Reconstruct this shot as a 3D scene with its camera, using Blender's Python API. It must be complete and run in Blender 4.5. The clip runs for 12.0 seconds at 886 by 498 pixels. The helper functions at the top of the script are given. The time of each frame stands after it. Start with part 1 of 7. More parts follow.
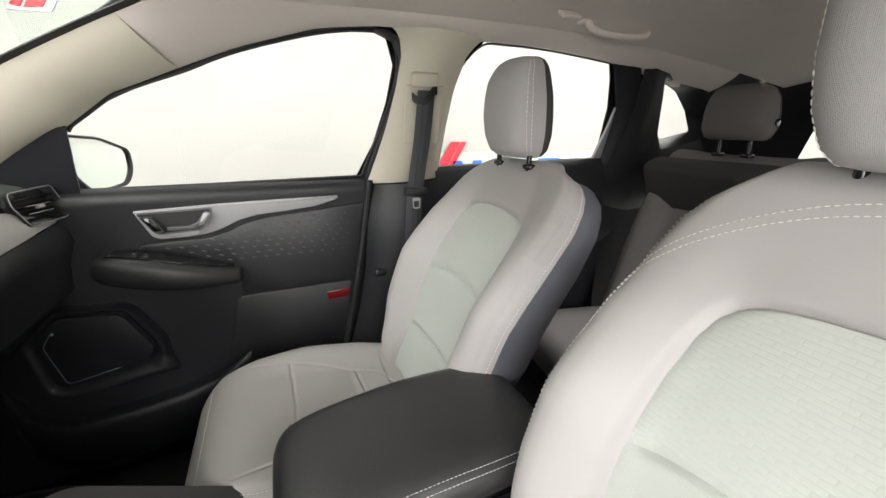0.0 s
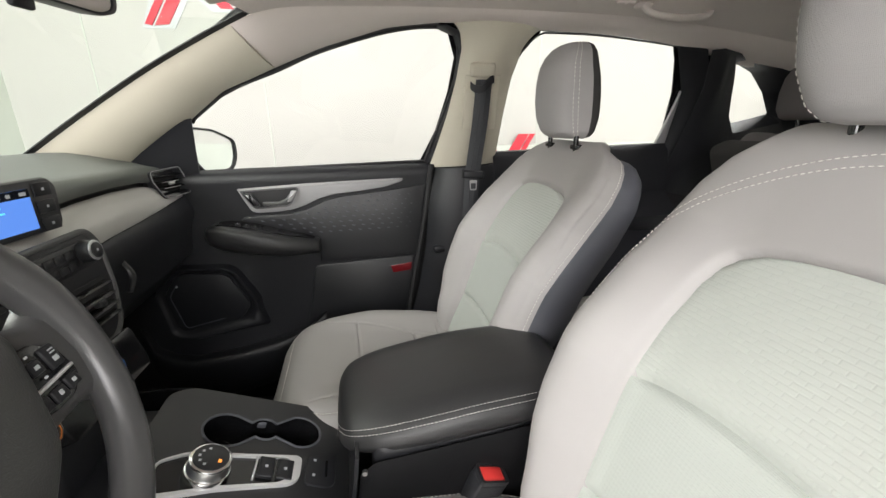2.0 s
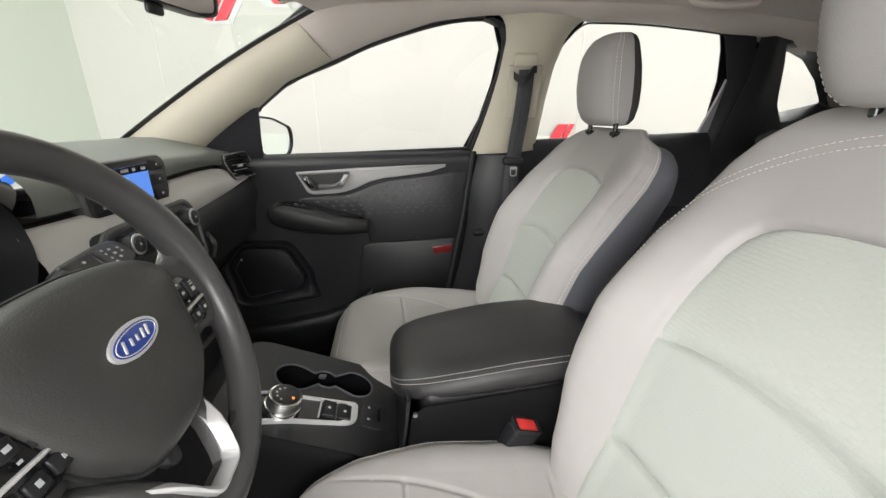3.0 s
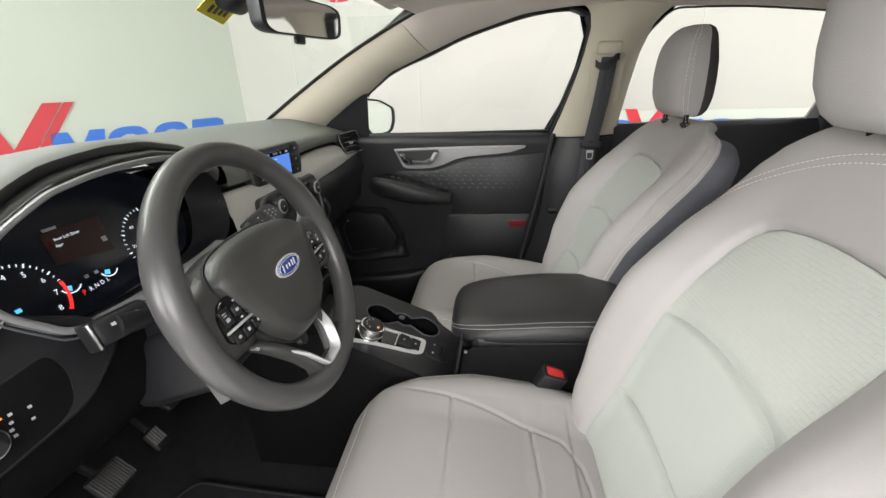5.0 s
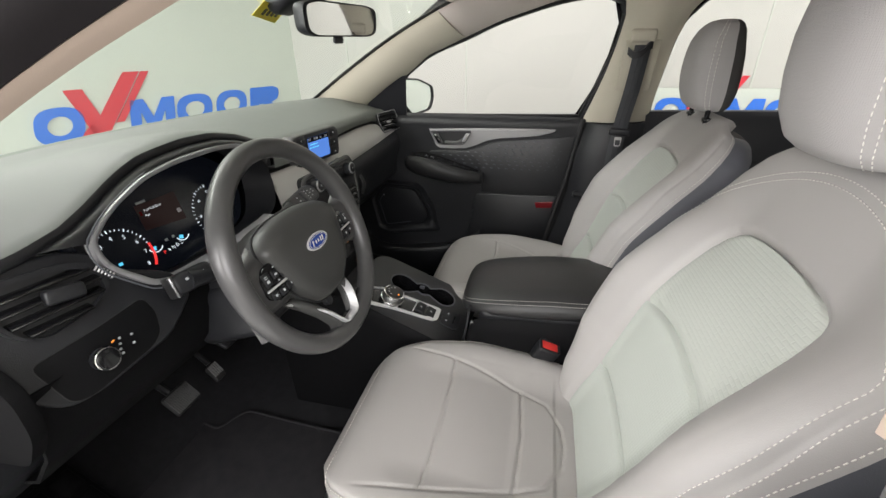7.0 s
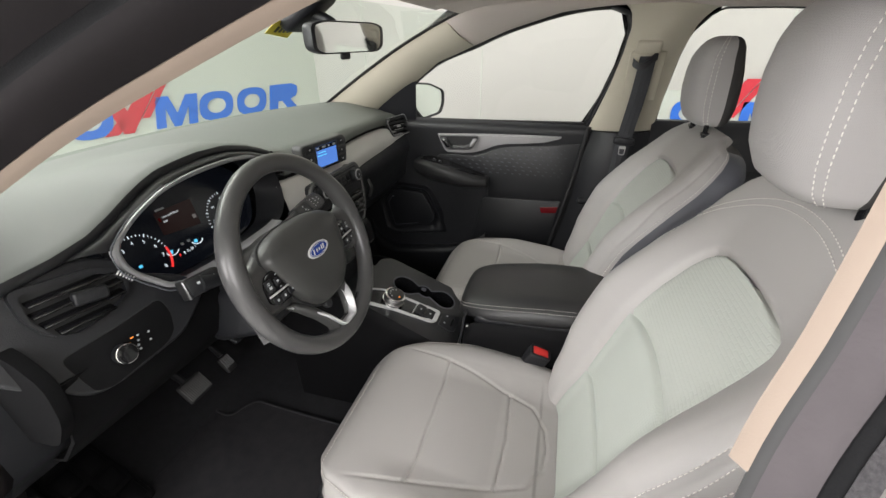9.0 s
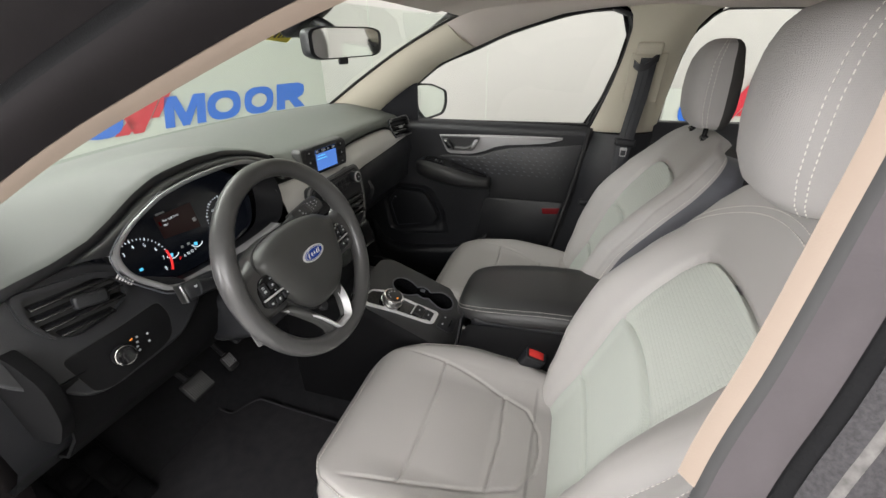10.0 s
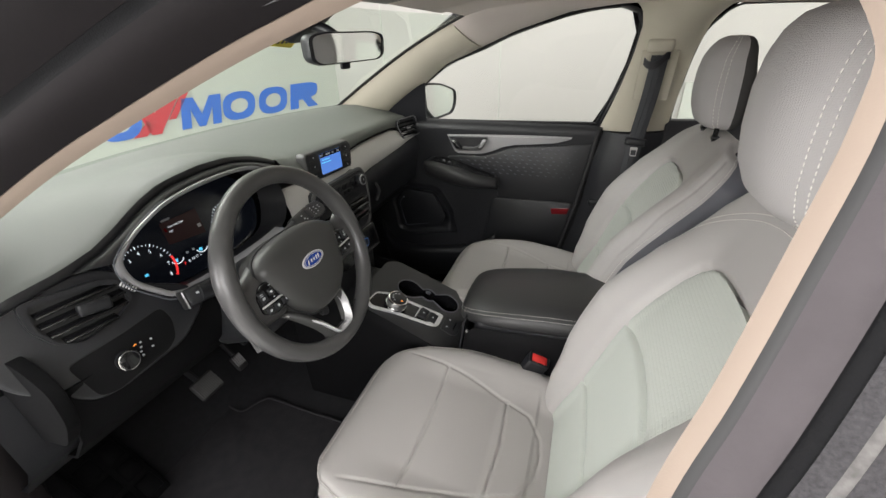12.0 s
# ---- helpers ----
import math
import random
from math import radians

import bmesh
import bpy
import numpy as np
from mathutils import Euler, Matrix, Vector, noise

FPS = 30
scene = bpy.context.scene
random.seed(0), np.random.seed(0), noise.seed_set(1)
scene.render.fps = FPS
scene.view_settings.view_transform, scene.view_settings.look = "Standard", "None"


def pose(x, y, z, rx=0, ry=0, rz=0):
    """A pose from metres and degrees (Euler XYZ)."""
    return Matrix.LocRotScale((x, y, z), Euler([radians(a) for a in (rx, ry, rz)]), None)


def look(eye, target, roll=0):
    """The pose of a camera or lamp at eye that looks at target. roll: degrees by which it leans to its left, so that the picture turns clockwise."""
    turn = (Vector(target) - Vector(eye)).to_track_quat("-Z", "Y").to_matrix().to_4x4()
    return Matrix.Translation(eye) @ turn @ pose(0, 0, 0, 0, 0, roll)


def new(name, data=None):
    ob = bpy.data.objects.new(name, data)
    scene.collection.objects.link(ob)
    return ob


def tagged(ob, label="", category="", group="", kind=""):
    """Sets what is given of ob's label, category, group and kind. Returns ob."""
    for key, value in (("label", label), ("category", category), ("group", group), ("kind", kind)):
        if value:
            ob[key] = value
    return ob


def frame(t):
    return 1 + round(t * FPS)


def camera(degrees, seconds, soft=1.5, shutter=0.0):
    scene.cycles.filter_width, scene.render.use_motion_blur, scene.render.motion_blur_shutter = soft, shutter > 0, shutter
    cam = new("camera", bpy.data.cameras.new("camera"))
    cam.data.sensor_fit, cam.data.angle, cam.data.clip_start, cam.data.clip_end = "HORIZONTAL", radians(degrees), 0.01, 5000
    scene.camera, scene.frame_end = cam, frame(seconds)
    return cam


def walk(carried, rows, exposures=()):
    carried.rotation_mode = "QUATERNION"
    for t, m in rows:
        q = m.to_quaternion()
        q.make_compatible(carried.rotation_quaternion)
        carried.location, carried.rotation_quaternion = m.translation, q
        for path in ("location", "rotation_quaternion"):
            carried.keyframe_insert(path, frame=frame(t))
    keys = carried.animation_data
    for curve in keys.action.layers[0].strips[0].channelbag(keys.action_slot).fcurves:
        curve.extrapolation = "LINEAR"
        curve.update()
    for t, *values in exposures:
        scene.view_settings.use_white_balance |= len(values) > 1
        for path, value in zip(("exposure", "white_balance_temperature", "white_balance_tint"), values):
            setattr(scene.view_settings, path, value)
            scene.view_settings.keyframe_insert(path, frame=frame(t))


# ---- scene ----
cam = camera(94.3, 12.0)
PATH = [
    (0, (-0.506, -0.171, 1.258), (1.265, -0.899, 0.68), 0.3),
    (0.5, (-0.537, -0.185, 1.255), (1.272, -0.814, 0.678), -0.3),
    (1, (-0.568, -0.201, 1.253), (1.271, -0.74, 0.679), -0.5),
    (1.5, (-0.598, -0.211, 1.246), (1.259, -0.674, 0.665), -0.8),
    (2, (-0.633, -0.18, 1.23), (1.235, -0.584, 0.638), -1.0),
    (2.5, (-0.673, -0.145, 1.22), (1.204, -0.477, 0.612), -1.0),
    (3, (-0.717, -0.141, 1.222), (1.167, -0.381, 0.596), -1.0),
    (4.8, (-0.874, -0.199, 1.285), (0.971, -0.017, 0.533), -1.1),
    (5, (-0.896, -0.209, 1.288), (0.944, 0.009, 0.533), -1.4),
    (5.5, (-0.927, -0.234, 1.3), (0.884, 0.061, 0.504), -1.5),
    (6, (-0.952, -0.256, 1.318), (0.83, 0.096, 0.483), -1.4),
    (6.5, (-0.97, -0.28, 1.338), (0.791, 0.111, 0.474), -1.3),
    (7, (-0.979, -0.296, 1.356), (0.766, 0.122, 0.471), -0.8),
    (9, (-0.997, -0.348, 1.405), (0.718, 0.141, 0.499), -0.4),
    (9.5, (-0.995, -0.362, 1.415), (0.712, 0.145, 0.505), -0.5),
    (10, (-0.991, -0.377, 1.422), (0.707, 0.147, 0.505), -0.7),
    (10.5, (-0.992, -0.384, 1.428), (0.697, 0.157, 0.504), -0.7),
    (11, (-0.987, -0.39, 1.43), (0.694, 0.165, 0.5), -0.9),
    (11.5, (-0.98, -0.399, 1.436), (0.691, 0.179, 0.501), -1.4),
    (12, (-0.97, -0.406, 1.438), (0.697, 0.187, 0.506), -1.8),
]
EXPOSURES = [(0.0, 0.84), (2.5, 0.70), (5.0, 0.56), (6.5, 0.46), (9.0, 0.36), (12.0, 0.34)]
walk(cam, [(t, look(eye, target, roll)) for t, eye, target, roll in PATH], EXPOSURES)

# ---- light: a white booth with unseen light panels added overhead and beside the car ----
world = bpy.data.worlds.new("world")
world.use_nodes = True
world.node_tree.nodes["Background"].inputs[0].default_value = (0.9, 0.95, 1.0, 1)
world.node_tree.nodes["Background"].inputs[1].default_value = 0.02
scene.world = world


def area_lamp(name, m, sx, sy, watts, colour):
    d = bpy.data.lights.new(name, "AREA")
    d.shape, d.size, d.size_y, d.energy, d.color = "RECTANGLE", sx, sy, watts, colour
    ob = new(name, d)
    ob.matrix_world = m
    return tagged(ob, "unseen white light panel added to light the booth and cabin", "light", "booth lights")


LAMP = (1.0, 0.99, 0.975)
for lx, ly, sx, sy, w in ((2.0, -0.6, 0.5, 4.6, 9), (-2.3, -1.9, 1.2, 3.4, 30), (0.0, -3.4, 2.6, 0.7, 130)):
    area_lamp("added_panel", pose(lx, ly, 3.28), sx, sy, w, LAMP)

# unseen fill added: a tilted panel in front, two upright ones on the left
area_lamp("added_panel", look((-0.1, 2.62, 3.12), (0, -0.6, 1.05)), 2.8, 0.7, 55, LAMP)
area_lamp("added_panel", look((-3.25, 2.2, 1.8), (0, -0.6, 1.2)), 2.6, 2.3, 190, (1.0, 0.975, 0.975))
area_lamp("added_panel", look((-3.3, -0.7, 2.3), (0.3, 0.0, 1.0)), 1.8, 1.2, 58, (1.0, 0.985, 0.99))


# ---- mesh helpers ----
def mesh_of(name, verts, faces, smooth=True):
    me = bpy.data.meshes.new(name)
    me.from_pydata([tuple(v) for v in verts], [], faces)
    me.update()
    if smooth:
        me.shade_smooth()
    return me


def part(name, me, material, parent=None, label=""):
    """Link a mesh (or bmesh) as one object under a thing."""
    if isinstance(me, bmesh.types.BMesh):
        bm, me = me, bpy.data.meshes.new(name)
        bm.normal_update()
        bm.to_mesh(me)
        bm.free()
    if material and not me.materials:
        me.materials.append(material)
    ob = new(name, me)
    if parent is not None:
        ob.parent = parent
        ob.matrix_parent_inverse = parent.matrix_basis.inverted()
    if label:
        tagged(ob, label)
    return ob


def thing(name, label, category, group="", kind="", at=(0, 0, 0)):
    ob = new(name)
    ob.location = at
    ob.empty_display_size = 0.05
    return tagged(ob, label, category, group, kind)


def smooth_angle(bm, degrees=35):
    for f in bm.faces:
        f.smooth = True
    for e in bm.edges:
        if len(e.link_faces) == 2 and e.calc_face_angle(0) > radians(degrees):
            e.smooth = False
    return bm


def grid(name, pts, close_u=False, close_v=False, thick=0.0, caps=False, sharp=40):
    """A sheet through rows of points; thick gives it a second skin behind; caps close the first and last row."""
    nv, nu = len(pts), len(pts[0])
    bm = bmesh.new()
    vs = [[bm.verts.new(p) for p in row] for row in pts]
    for i in range(nv if close_v else nv - 1):
        for j in range(nu if close_u else nu - 1):
            q = [vs[i][j], vs[i][(j + 1) % nu], vs[(i + 1) % nv][(j + 1) % nu], vs[(i + 1) % nv][j]]
            if len({tuple(v.co) for v in q}) >= 3:
                bm.faces.new(q)
    if caps:
        bm.faces.new(list(reversed(vs[0])))
        bm.faces.new(vs[-1])
    bmesh.ops.remove_doubles(bm, verts=bm.verts, dist=1e-6)
    if thick:
        bm.normal_update()
        geo = bmesh.ops.solidify(bm, geom=list(bm.faces), thickness=thick)
    bmesh.ops.recalc_face_normals(bm, faces=bm.faces)
    return smooth_angle(bm, sharp)


def spline(pts, n=8, closed=False):
    """Catmull-Rom through points."""
    pts = [Vector(p) for p in pts]
    k, out = len(pts), []
    for i in range(k if closed else k - 1):
        if closed:
            a, b, c, d = pts[i - 1], pts[i], pts[(i + 1) % k], pts[(i + 2) % k]
        else:
            a, b, c, d = pts[max(i - 1, 0)], pts[i], pts[i + 1], pts[min(i + 2, k - 1)]
        for s in range(n):
            t = s / n
            out.append(0.5 * (2 * b + (c - a) * t + (2 * a - 5 * b + 4 * c - d) * t * t + (3 * b - a - 3 * c + d) * t ** 3))
    if not closed:
        out.append(pts[-1])
    return out


def resample(pts, n, closed=False):
    pts = [Vector(p) for p in pts]
    if closed:
        pts = pts + [pts[0]]
    d = [0.0]
    for a, b in zip(pts, pts[1:]):
        d.append(d[-1] + (b - a).length)
    out, j, m = [], 0, n if closed else n - 1
    for i in range(n):
        s = d[-1] * i / m
        while j < len(d) - 2 and d[j + 1] < s:
            j += 1
        t = (s - d[j]) / max(d[j + 1] - d[j], 1e-9)
        out.append(pts[j].lerp(pts[j + 1], min(max(t, 0), 1)))
    return out


def tube(path, r, n=10, closed=False, flat=1.0, up=(0, 0, 1), caps=True):
    """Sweep a round (or flattened) section along a path; r may be a function of 0..1."""
    path = [Vector(p) for p in path]
    k, rows, up = len(path), [], Vector(up)
    for i, p in enumerate(path):
        a = path[i - 1] if (i > 0 or closed) else path[i]
        b = path[(i + 1) % k] if (i < k - 1 or closed) else path[i]
        t = (b - a).normalized()
        s = t.cross(up)
        s = s.normalized() if s.length > 1e-4 else Vector((1, 0, 0))
        u = s.cross(t)
        rr = r(i / max(k - 1, 1)) if callable(r) else r
        rows.append([p + rr * (math.cos(2 * math.pi * j / n) * s + flat * math.sin(2 * math.pi * j / n) * u) for j in range(n)])
    return grid("tube", rows, close_u=True, close_v=closed, caps=caps and not closed)


def rbox(sx, sy, sz, m=None, bevel=0.004, seg=2):
    """A bevelled box of full size sx, sy, sz."""
    bm = bmesh.new()
    bmesh.ops.create_cube(bm, size=1.0, matrix=Matrix.Diagonal((sx, sy, sz, 1)))
    if bevel:
        bmesh.ops.bevel(bm, geom=list(bm.edges), offset=min(bevel, 0.49 * min(sx, sy, sz)), segments=seg, profile=0.5, affect="EDGES")
    if m is not None:
        bm.transform(m)
    return smooth_angle(bm, 50)


def prism(outline, m, depth, bevel=0.0, seg=2):
    """A plate with an outline in local x, y, from z = 0 to depth."""
    bm = bmesh.new()
    lo = [bm.verts.new((p[0], p[1], 0)) for p in outline]
    f = bm.faces.new(lo)
    ext = bmesh.ops.extrude_face_region(bm, geom=[f])
    top = [v for v in ext["geom"] if isinstance(v, bmesh.types.BMVert)]
    bmesh.ops.translate(bm, verts=top, vec=(0, 0, depth))
    bmesh.ops.recalc_face_normals(bm, faces=bm.faces)
    if bevel:
        rim = [e for e in bm.edges if all(v in top for v in e.verts)]
        bmesh.ops.bevel(bm, geom=rim, offset=bevel, segments=seg, profile=0.5, affect="EDGES")
    bm.transform(m)
    return smooth_angle(bm, 40)


def ring_plate(outer, inner, m, depth):
    """A frame between two outlines of the same number of points."""
    k = len(outer)
    rows = [[(m @ Vector((p[0], p[1], z))) for p in o] for o, z in ((outer, 0), (outer, depth), (inner, depth), (inner, 0))]
    return grid("ring", rows, close_u=True, close_v=True, sharp=35)


def round_poly(pts, r, n=4):
    """An outline with rounded corners."""
    out, k = [], len(pts)
    for i in range(k):
        p, a, b = Vector(pts[i]), Vector(pts[i - 1]), Vector(pts[(i + 1) % k])
        ra = min(r, 0.45 * (a - p).length, 0.45 * (b - p).length)
        s, e = p + (a - p).normalized() * ra, p + (b - p).normalized() * ra
        for j in range(n + 1):
            t = j / n
            out.append((1 - t) ** 2 * s + 2 * t * (1 - t) * p + t * t * e)
    return out


def cyl(r, h, m, n=24, bevel=0.0, r2=None):
    bm = bmesh.new()
    bmesh.ops.create_cone(bm, cap_ends=True, segments=n, radius1=r, radius2=r if r2 is None else r2, depth=h)
    if bevel:
        bmesh.ops.bevel(bm, geom=[e for e in bm.edges if len(e.link_faces) == 2 and e.calc_face_angle(0) > 0.8], offset=bevel, segments=2, affect="EDGES", profile=0.5)
    bm.transform(m)
    return smooth_angle(bm, 40)


def frame_at(p, normal, up=(0, 0, 1)):
    """A pose at p with local z along normal and local y near up."""
    z = Vector(normal).normalized()
    x = Vector(up).cross(z).normalized()
    y = z.cross(x)
    m = Matrix((x, y, z)).transposed().to_4x4()
    m.translation = Vector(p)
    return m


def stitches(path, length=0.0048, gap=0.0026, r=0.0008, up=(0, 0, 1)):
    """A row of short thread stitches along a path, one mesh."""
    path = [Vector(p) for p in path]
    total = sum((b - a).length for a, b in zip(path, path[1:]))
    n = max(int(total / (length + gap)), 2)
    ps = resample(path, n * 3)
    verts, faces = [], []
    for i in range(n - 1):
        a = ps[i * 3]
        b = ps[i * 3 + 2]
        t = (b - a)
        if t.length < 1e-6:
            continue
        t = t.normalized()
        s = t.cross(Vector(up))
        s = s.normalized() if s.length > 1e-3 else Vector((1, 0, 0))
        u = s.cross(t)
        k = len(verts)
        for c, w in ((a, 0.3), (a.lerp(b, 0.2), 1), (a.lerp(b, 0.8), 1), (b, 0.3)):
            verts += [c + r * w * s, c + r * w * u, c - r * w * s, c - r * w * u]
        for q in range(3):
            for j in range(4):
                faces.append((k + 4 * q + j, k + 4 * q + (j + 1) % 4, k + 4 * q + 4 + (j + 1) % 4, k + 4 * q + 4 + j))
    return mesh_of("stitching", verts, faces)


def mirror_x(bm):
    bm.transform(Matrix.Diagonal((-1, 1, 1, 1)))
    bmesh.ops.reverse_faces(bm, faces=bm.faces)
    return bm


# ---- materials ----
def material(name, colour, rough=0.5, metal=0.0, bump=0.0, grain=400.0, vary=0.12, coarse=6.0, spec=0.5, bumps="noise", stretch=(1, 1, 1), emit=None, power=0.0, coat=0.0, dist=0.001):
    m = bpy.data.materials.new(name)
    m.use_nodes = True
    nt = m.node_tree
    b = nt.nodes["Principled BSDF"]
    b.inputs["Roughness"].default_value, b.inputs["Metallic"].default_value = rough, metal
    b.inputs["Specular IOR Level"].default_value = spec
    b.inputs["Coat Weight"].default_value = coat
    tc = nt.nodes.new("ShaderNodeTexCoord")
    if emit:
        b.inputs["Emission Color"].default_value = (*emit, 1)
        b.inputs["Emission Strength"].default_value = power
    n1 = nt.nodes.new("ShaderNodeTexNoise")
    n1.inputs["Scale"].default_value, n1.inputs["Detail"].default_value = coarse, 5
    nt.links.new(tc.outputs["Object"], n1.inputs["Vector"])
    ramp = nt.nodes.new("ShaderNodeMix")
    ramp.data_type = "RGBA"
    ramp.inputs[6].default_value = (*[c * (1 - vary) for c in colour], 1)
    ramp.inputs[7].default_value = (*[min(c * (1 + vary), 1) for c in colour], 1)
    nt.links.new(n1.outputs["Fac"], ramp.inputs[0])
    nt.links.new(ramp.outputs[2], b.inputs["Base Color"])
    rr = nt.nodes.new("ShaderNodeMapRange")
    rr.inputs["To Min"].default_value, rr.inputs["To Max"].default_value = max(rough - 0.06, 0.02), min(rough + 0.08, 1)
    nt.links.new(n1.outputs["Fac"], rr.inputs["Value"])
    nt.links.new(rr.outputs["Result"], b.inputs["Roughness"])
    if bump:
        mp = nt.nodes.new("ShaderNodeMapping")
        mp.inputs["Scale"].default_value = stretch
        nt.links.new(tc.outputs["Object"], mp.inputs["Vector"])
        if bumps == "weave":
            tex = nt.nodes.new("ShaderNodeTexVoronoi")
            tex.inputs["Scale"].default_value, tex.inputs["Randomness"].default_value = grain, 0.25
            out = tex.outputs["Distance"]
        elif bumps == "leather":
            tex = nt.nodes.new("ShaderNodeTexVoronoi")
            tex.inputs["Scale"].default_value = grain
            tex.feature = "SMOOTH_F1"
            out = tex.outputs["Distance"]
        elif bumps == "ribs":
            tex = nt.nodes.new("ShaderNodeTexWave")
            tex.inputs["Scale"].default_value, tex.inputs["Distortion"].default_value = grain, 0.6
            tex.inputs["Detail Scale"].default_value = 2
            tex.bands_direction = "Z"
            out = tex.outputs["Fac"]
        else:
            tex = nt.nodes.new("ShaderNodeTexNoise")
            tex.inputs["Scale"].default_value, tex.inputs["Detail"].default_value = grain, 3
            out = tex.outputs["Fac"]
        nt.links.new(mp.outputs["Vector"], tex.inputs["Vector"])
        bp = nt.nodes.new("ShaderNodeBump")
        bp.inputs["Strength"].default_value, bp.inputs["Distance"].default_value = bump, dist
        nt.links.new(out, bp.inputs["Height"])
        nt.links.new(bp.outputs["Normal"], b.inputs["Normal"])
    return m


def glass_material(name, tint, rough=0.0):
    m = bpy.data.materials.new(name)
    m.use_nodes = True
    nt = m.node_tree
    nt.nodes.remove(nt.nodes["Principled BSDF"])
    tr, gl, mix = nt.nodes.new("ShaderNodeBsdfTransparent"), nt.nodes.new("ShaderNodeBsdfGlossy"), nt.nodes.new("ShaderNodeMixShader")
    fr = nt.nodes.new("ShaderNodeLayerWeight")
    fr.inputs["Blend"].default_value = 0.5
    pw = nt.nodes.new("ShaderNodeMath")
    pw.operation, pw.inputs[1].default_value = "POWER", 5.0
    ad = nt.nodes.new("ShaderNodeMath")
    ad.operation, ad.inputs[1].default_value, ad.inputs[2].default_value = "MULTIPLY_ADD", 0.85, 0.05
    nt.links.new(fr.outputs["Facing"], pw.inputs[0])
    nt.links.new(pw.outputs[0], ad.inputs[0])
    tr.inputs["Color"].default_value = (*tint, 1)
    gl.inputs["Roughness"].default_value = rough
    nt.links.new(ad.outputs[0], mix.inputs[0])
    nt.links.new(tr.outputs[0], mix.inputs[1])
    nt.links.new(gl.outputs[0], mix.inputs[2])
    nt.links.new(mix.outputs[0], nt.nodes["Material Output"].inputs["Surface"])
    return m


VINYL = material("light_grey_vinyl", (0.37, 0.355, 0.345), 0.5, bump=0.12, grain=900, vary=0.04, bumps="leather")
CLOTH = material("seat_insert_cloth", (0.42, 0.445, 0.41), 0.8, bump=0.5, grain=420, vary=0.05, bumps="weave", stretch=(0.45, 1, 1), spec=0.2)
HEADCLOTH = material("headrest_cloth", (0.37, 0.356, 0.35), 0.75, bump=0.4, grain=700, vary=0.05, bumps="weave", spec=0.25)
SIDEGREY = material("slate_grey_vinyl", (0.085, 0.088, 0.102), 0.55, bump=0.2, grain=700, vary=0.08, bumps="leather")
DARKCLOTH = material("dark_back_cloth", (0.05, 0.048, 0.047), 0.8, bump=0.3, grain=600, spec=0.2)
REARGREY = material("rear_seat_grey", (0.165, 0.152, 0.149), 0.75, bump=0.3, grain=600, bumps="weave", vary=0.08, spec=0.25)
THREAD = material("white_thread", (0.72, 0.70, 0.66), 0.8, spec=0.2)
BLACK = material("black_grained_plastic", (0.016, 0.0165, 0.019), 0.38, bump=0.25, grain=900, vary=0.15, bumps="leather", spec=0.38)
BLACKSOFT = material("black_soft_touch", (0.017, 0.0175, 0.0195), 0.36, bump=0.2, grain=800, vary=0.15, bumps="leather", spec=0.5)
GLOSSBLACK = material("gloss_black_plastic", (0.008, 0.008, 0.009), 0.12, vary=0.1)
DASHPAD = material("dash_pad_charcoal", (0.145, 0.155, 0.146), 0.5, bump=0.3, grain=800, vary=0.12, bumps="leather")
LEATHER = material("black_leatherette", (0.022, 0.022, 0.023), 0.42, bump=0.3, grain=520, vary=0.12, bumps="leather")
WHEELSKIN = material("steering_wheel_urethane", (0.066, 0.065, 0.066), 0.29, bump=0.12, grain=900, vary=0.08, bumps="leather")
SILVER = material("satin_silver_trim", (0.50, 0.50, 0.51), 0.38, 0.75, vary=0.04, bump=0.03, grain=900)
SATINGREY = material("satin_grey_trim", (0.38, 0.375, 0.38), 0.42, 0.2, vary=0.06, bump=0.05, grain=800)
BANDGREY = material("smoked_silver_trim", (0.52, 0.51, 0.49), 0.40, 0.15, vary=0.06, bump=0.05, grain=800)
CASEGREY = material("charcoal_case_plastic", (0.085, 0.085, 0.085), 0.42, vary=0.08, bump=0.1, grain=900, bumps="leather")
BRIGHT = material("bright_satin_rim", (0.66, 0.66, 0.67), 0.32, 0.35, vary=0.04)
# black plastic with shade put into the colour: footwell, sills, console sides
SHADEBLACK = material("shaded_black_plastic", (0.0065, 0.0065, 0.0072), 0.62, bump=0.2, grain=900, vary=0.15, bumps="leather", spec=0.08)
SATINRIM = material("satin_cluster_rim", (0.42, 0.42, 0.44), 0.38, 0.35, vary=0.08, bump=0.03, grain=700)
SPOKEGREY = material("spoke_grey", (0.20, 0.20, 0.205), 0.4, 0.2, vary=0.06)
COVER = material("airbag_cover_urethane", (0.045, 0.045, 0.044), 0.42, bump=0.25, grain=700, vary=0.1, bumps="leather")
DARKCHROME = material("dark_satin_chrome", (0.17, 0.17, 0.175), 0.3, 0.9, vary=0.05)
CHROME = material("chrome", (0.80, 0.80, 0.80), 0.12, 1.0, vary=0.03)
# tan trim with weaker light put into its colour, well below the beige
TAN_DIMMED = material("dimmed_tan_trim", (0.215, 0.168, 0.135), 0.65, bump=0.06, grain=900, vary=0.05, bumps="leather")
BEIGE = material("beige_pillar_plastic", (0.54, 0.505, 0.41), 0.55, bump=0.05, grain=900, vary=0.03, bumps="leather")
HEADLINER = material("woven_headliner", (0.70, 0.635, 0.59), 0.9, bump=0.25, grain=900, vary=0.05, spec=0.1)
RUBBER = material("black_rubber", (0.015, 0.015, 0.016), 0.6, bump=0.1, grain=300, vary=0.2)
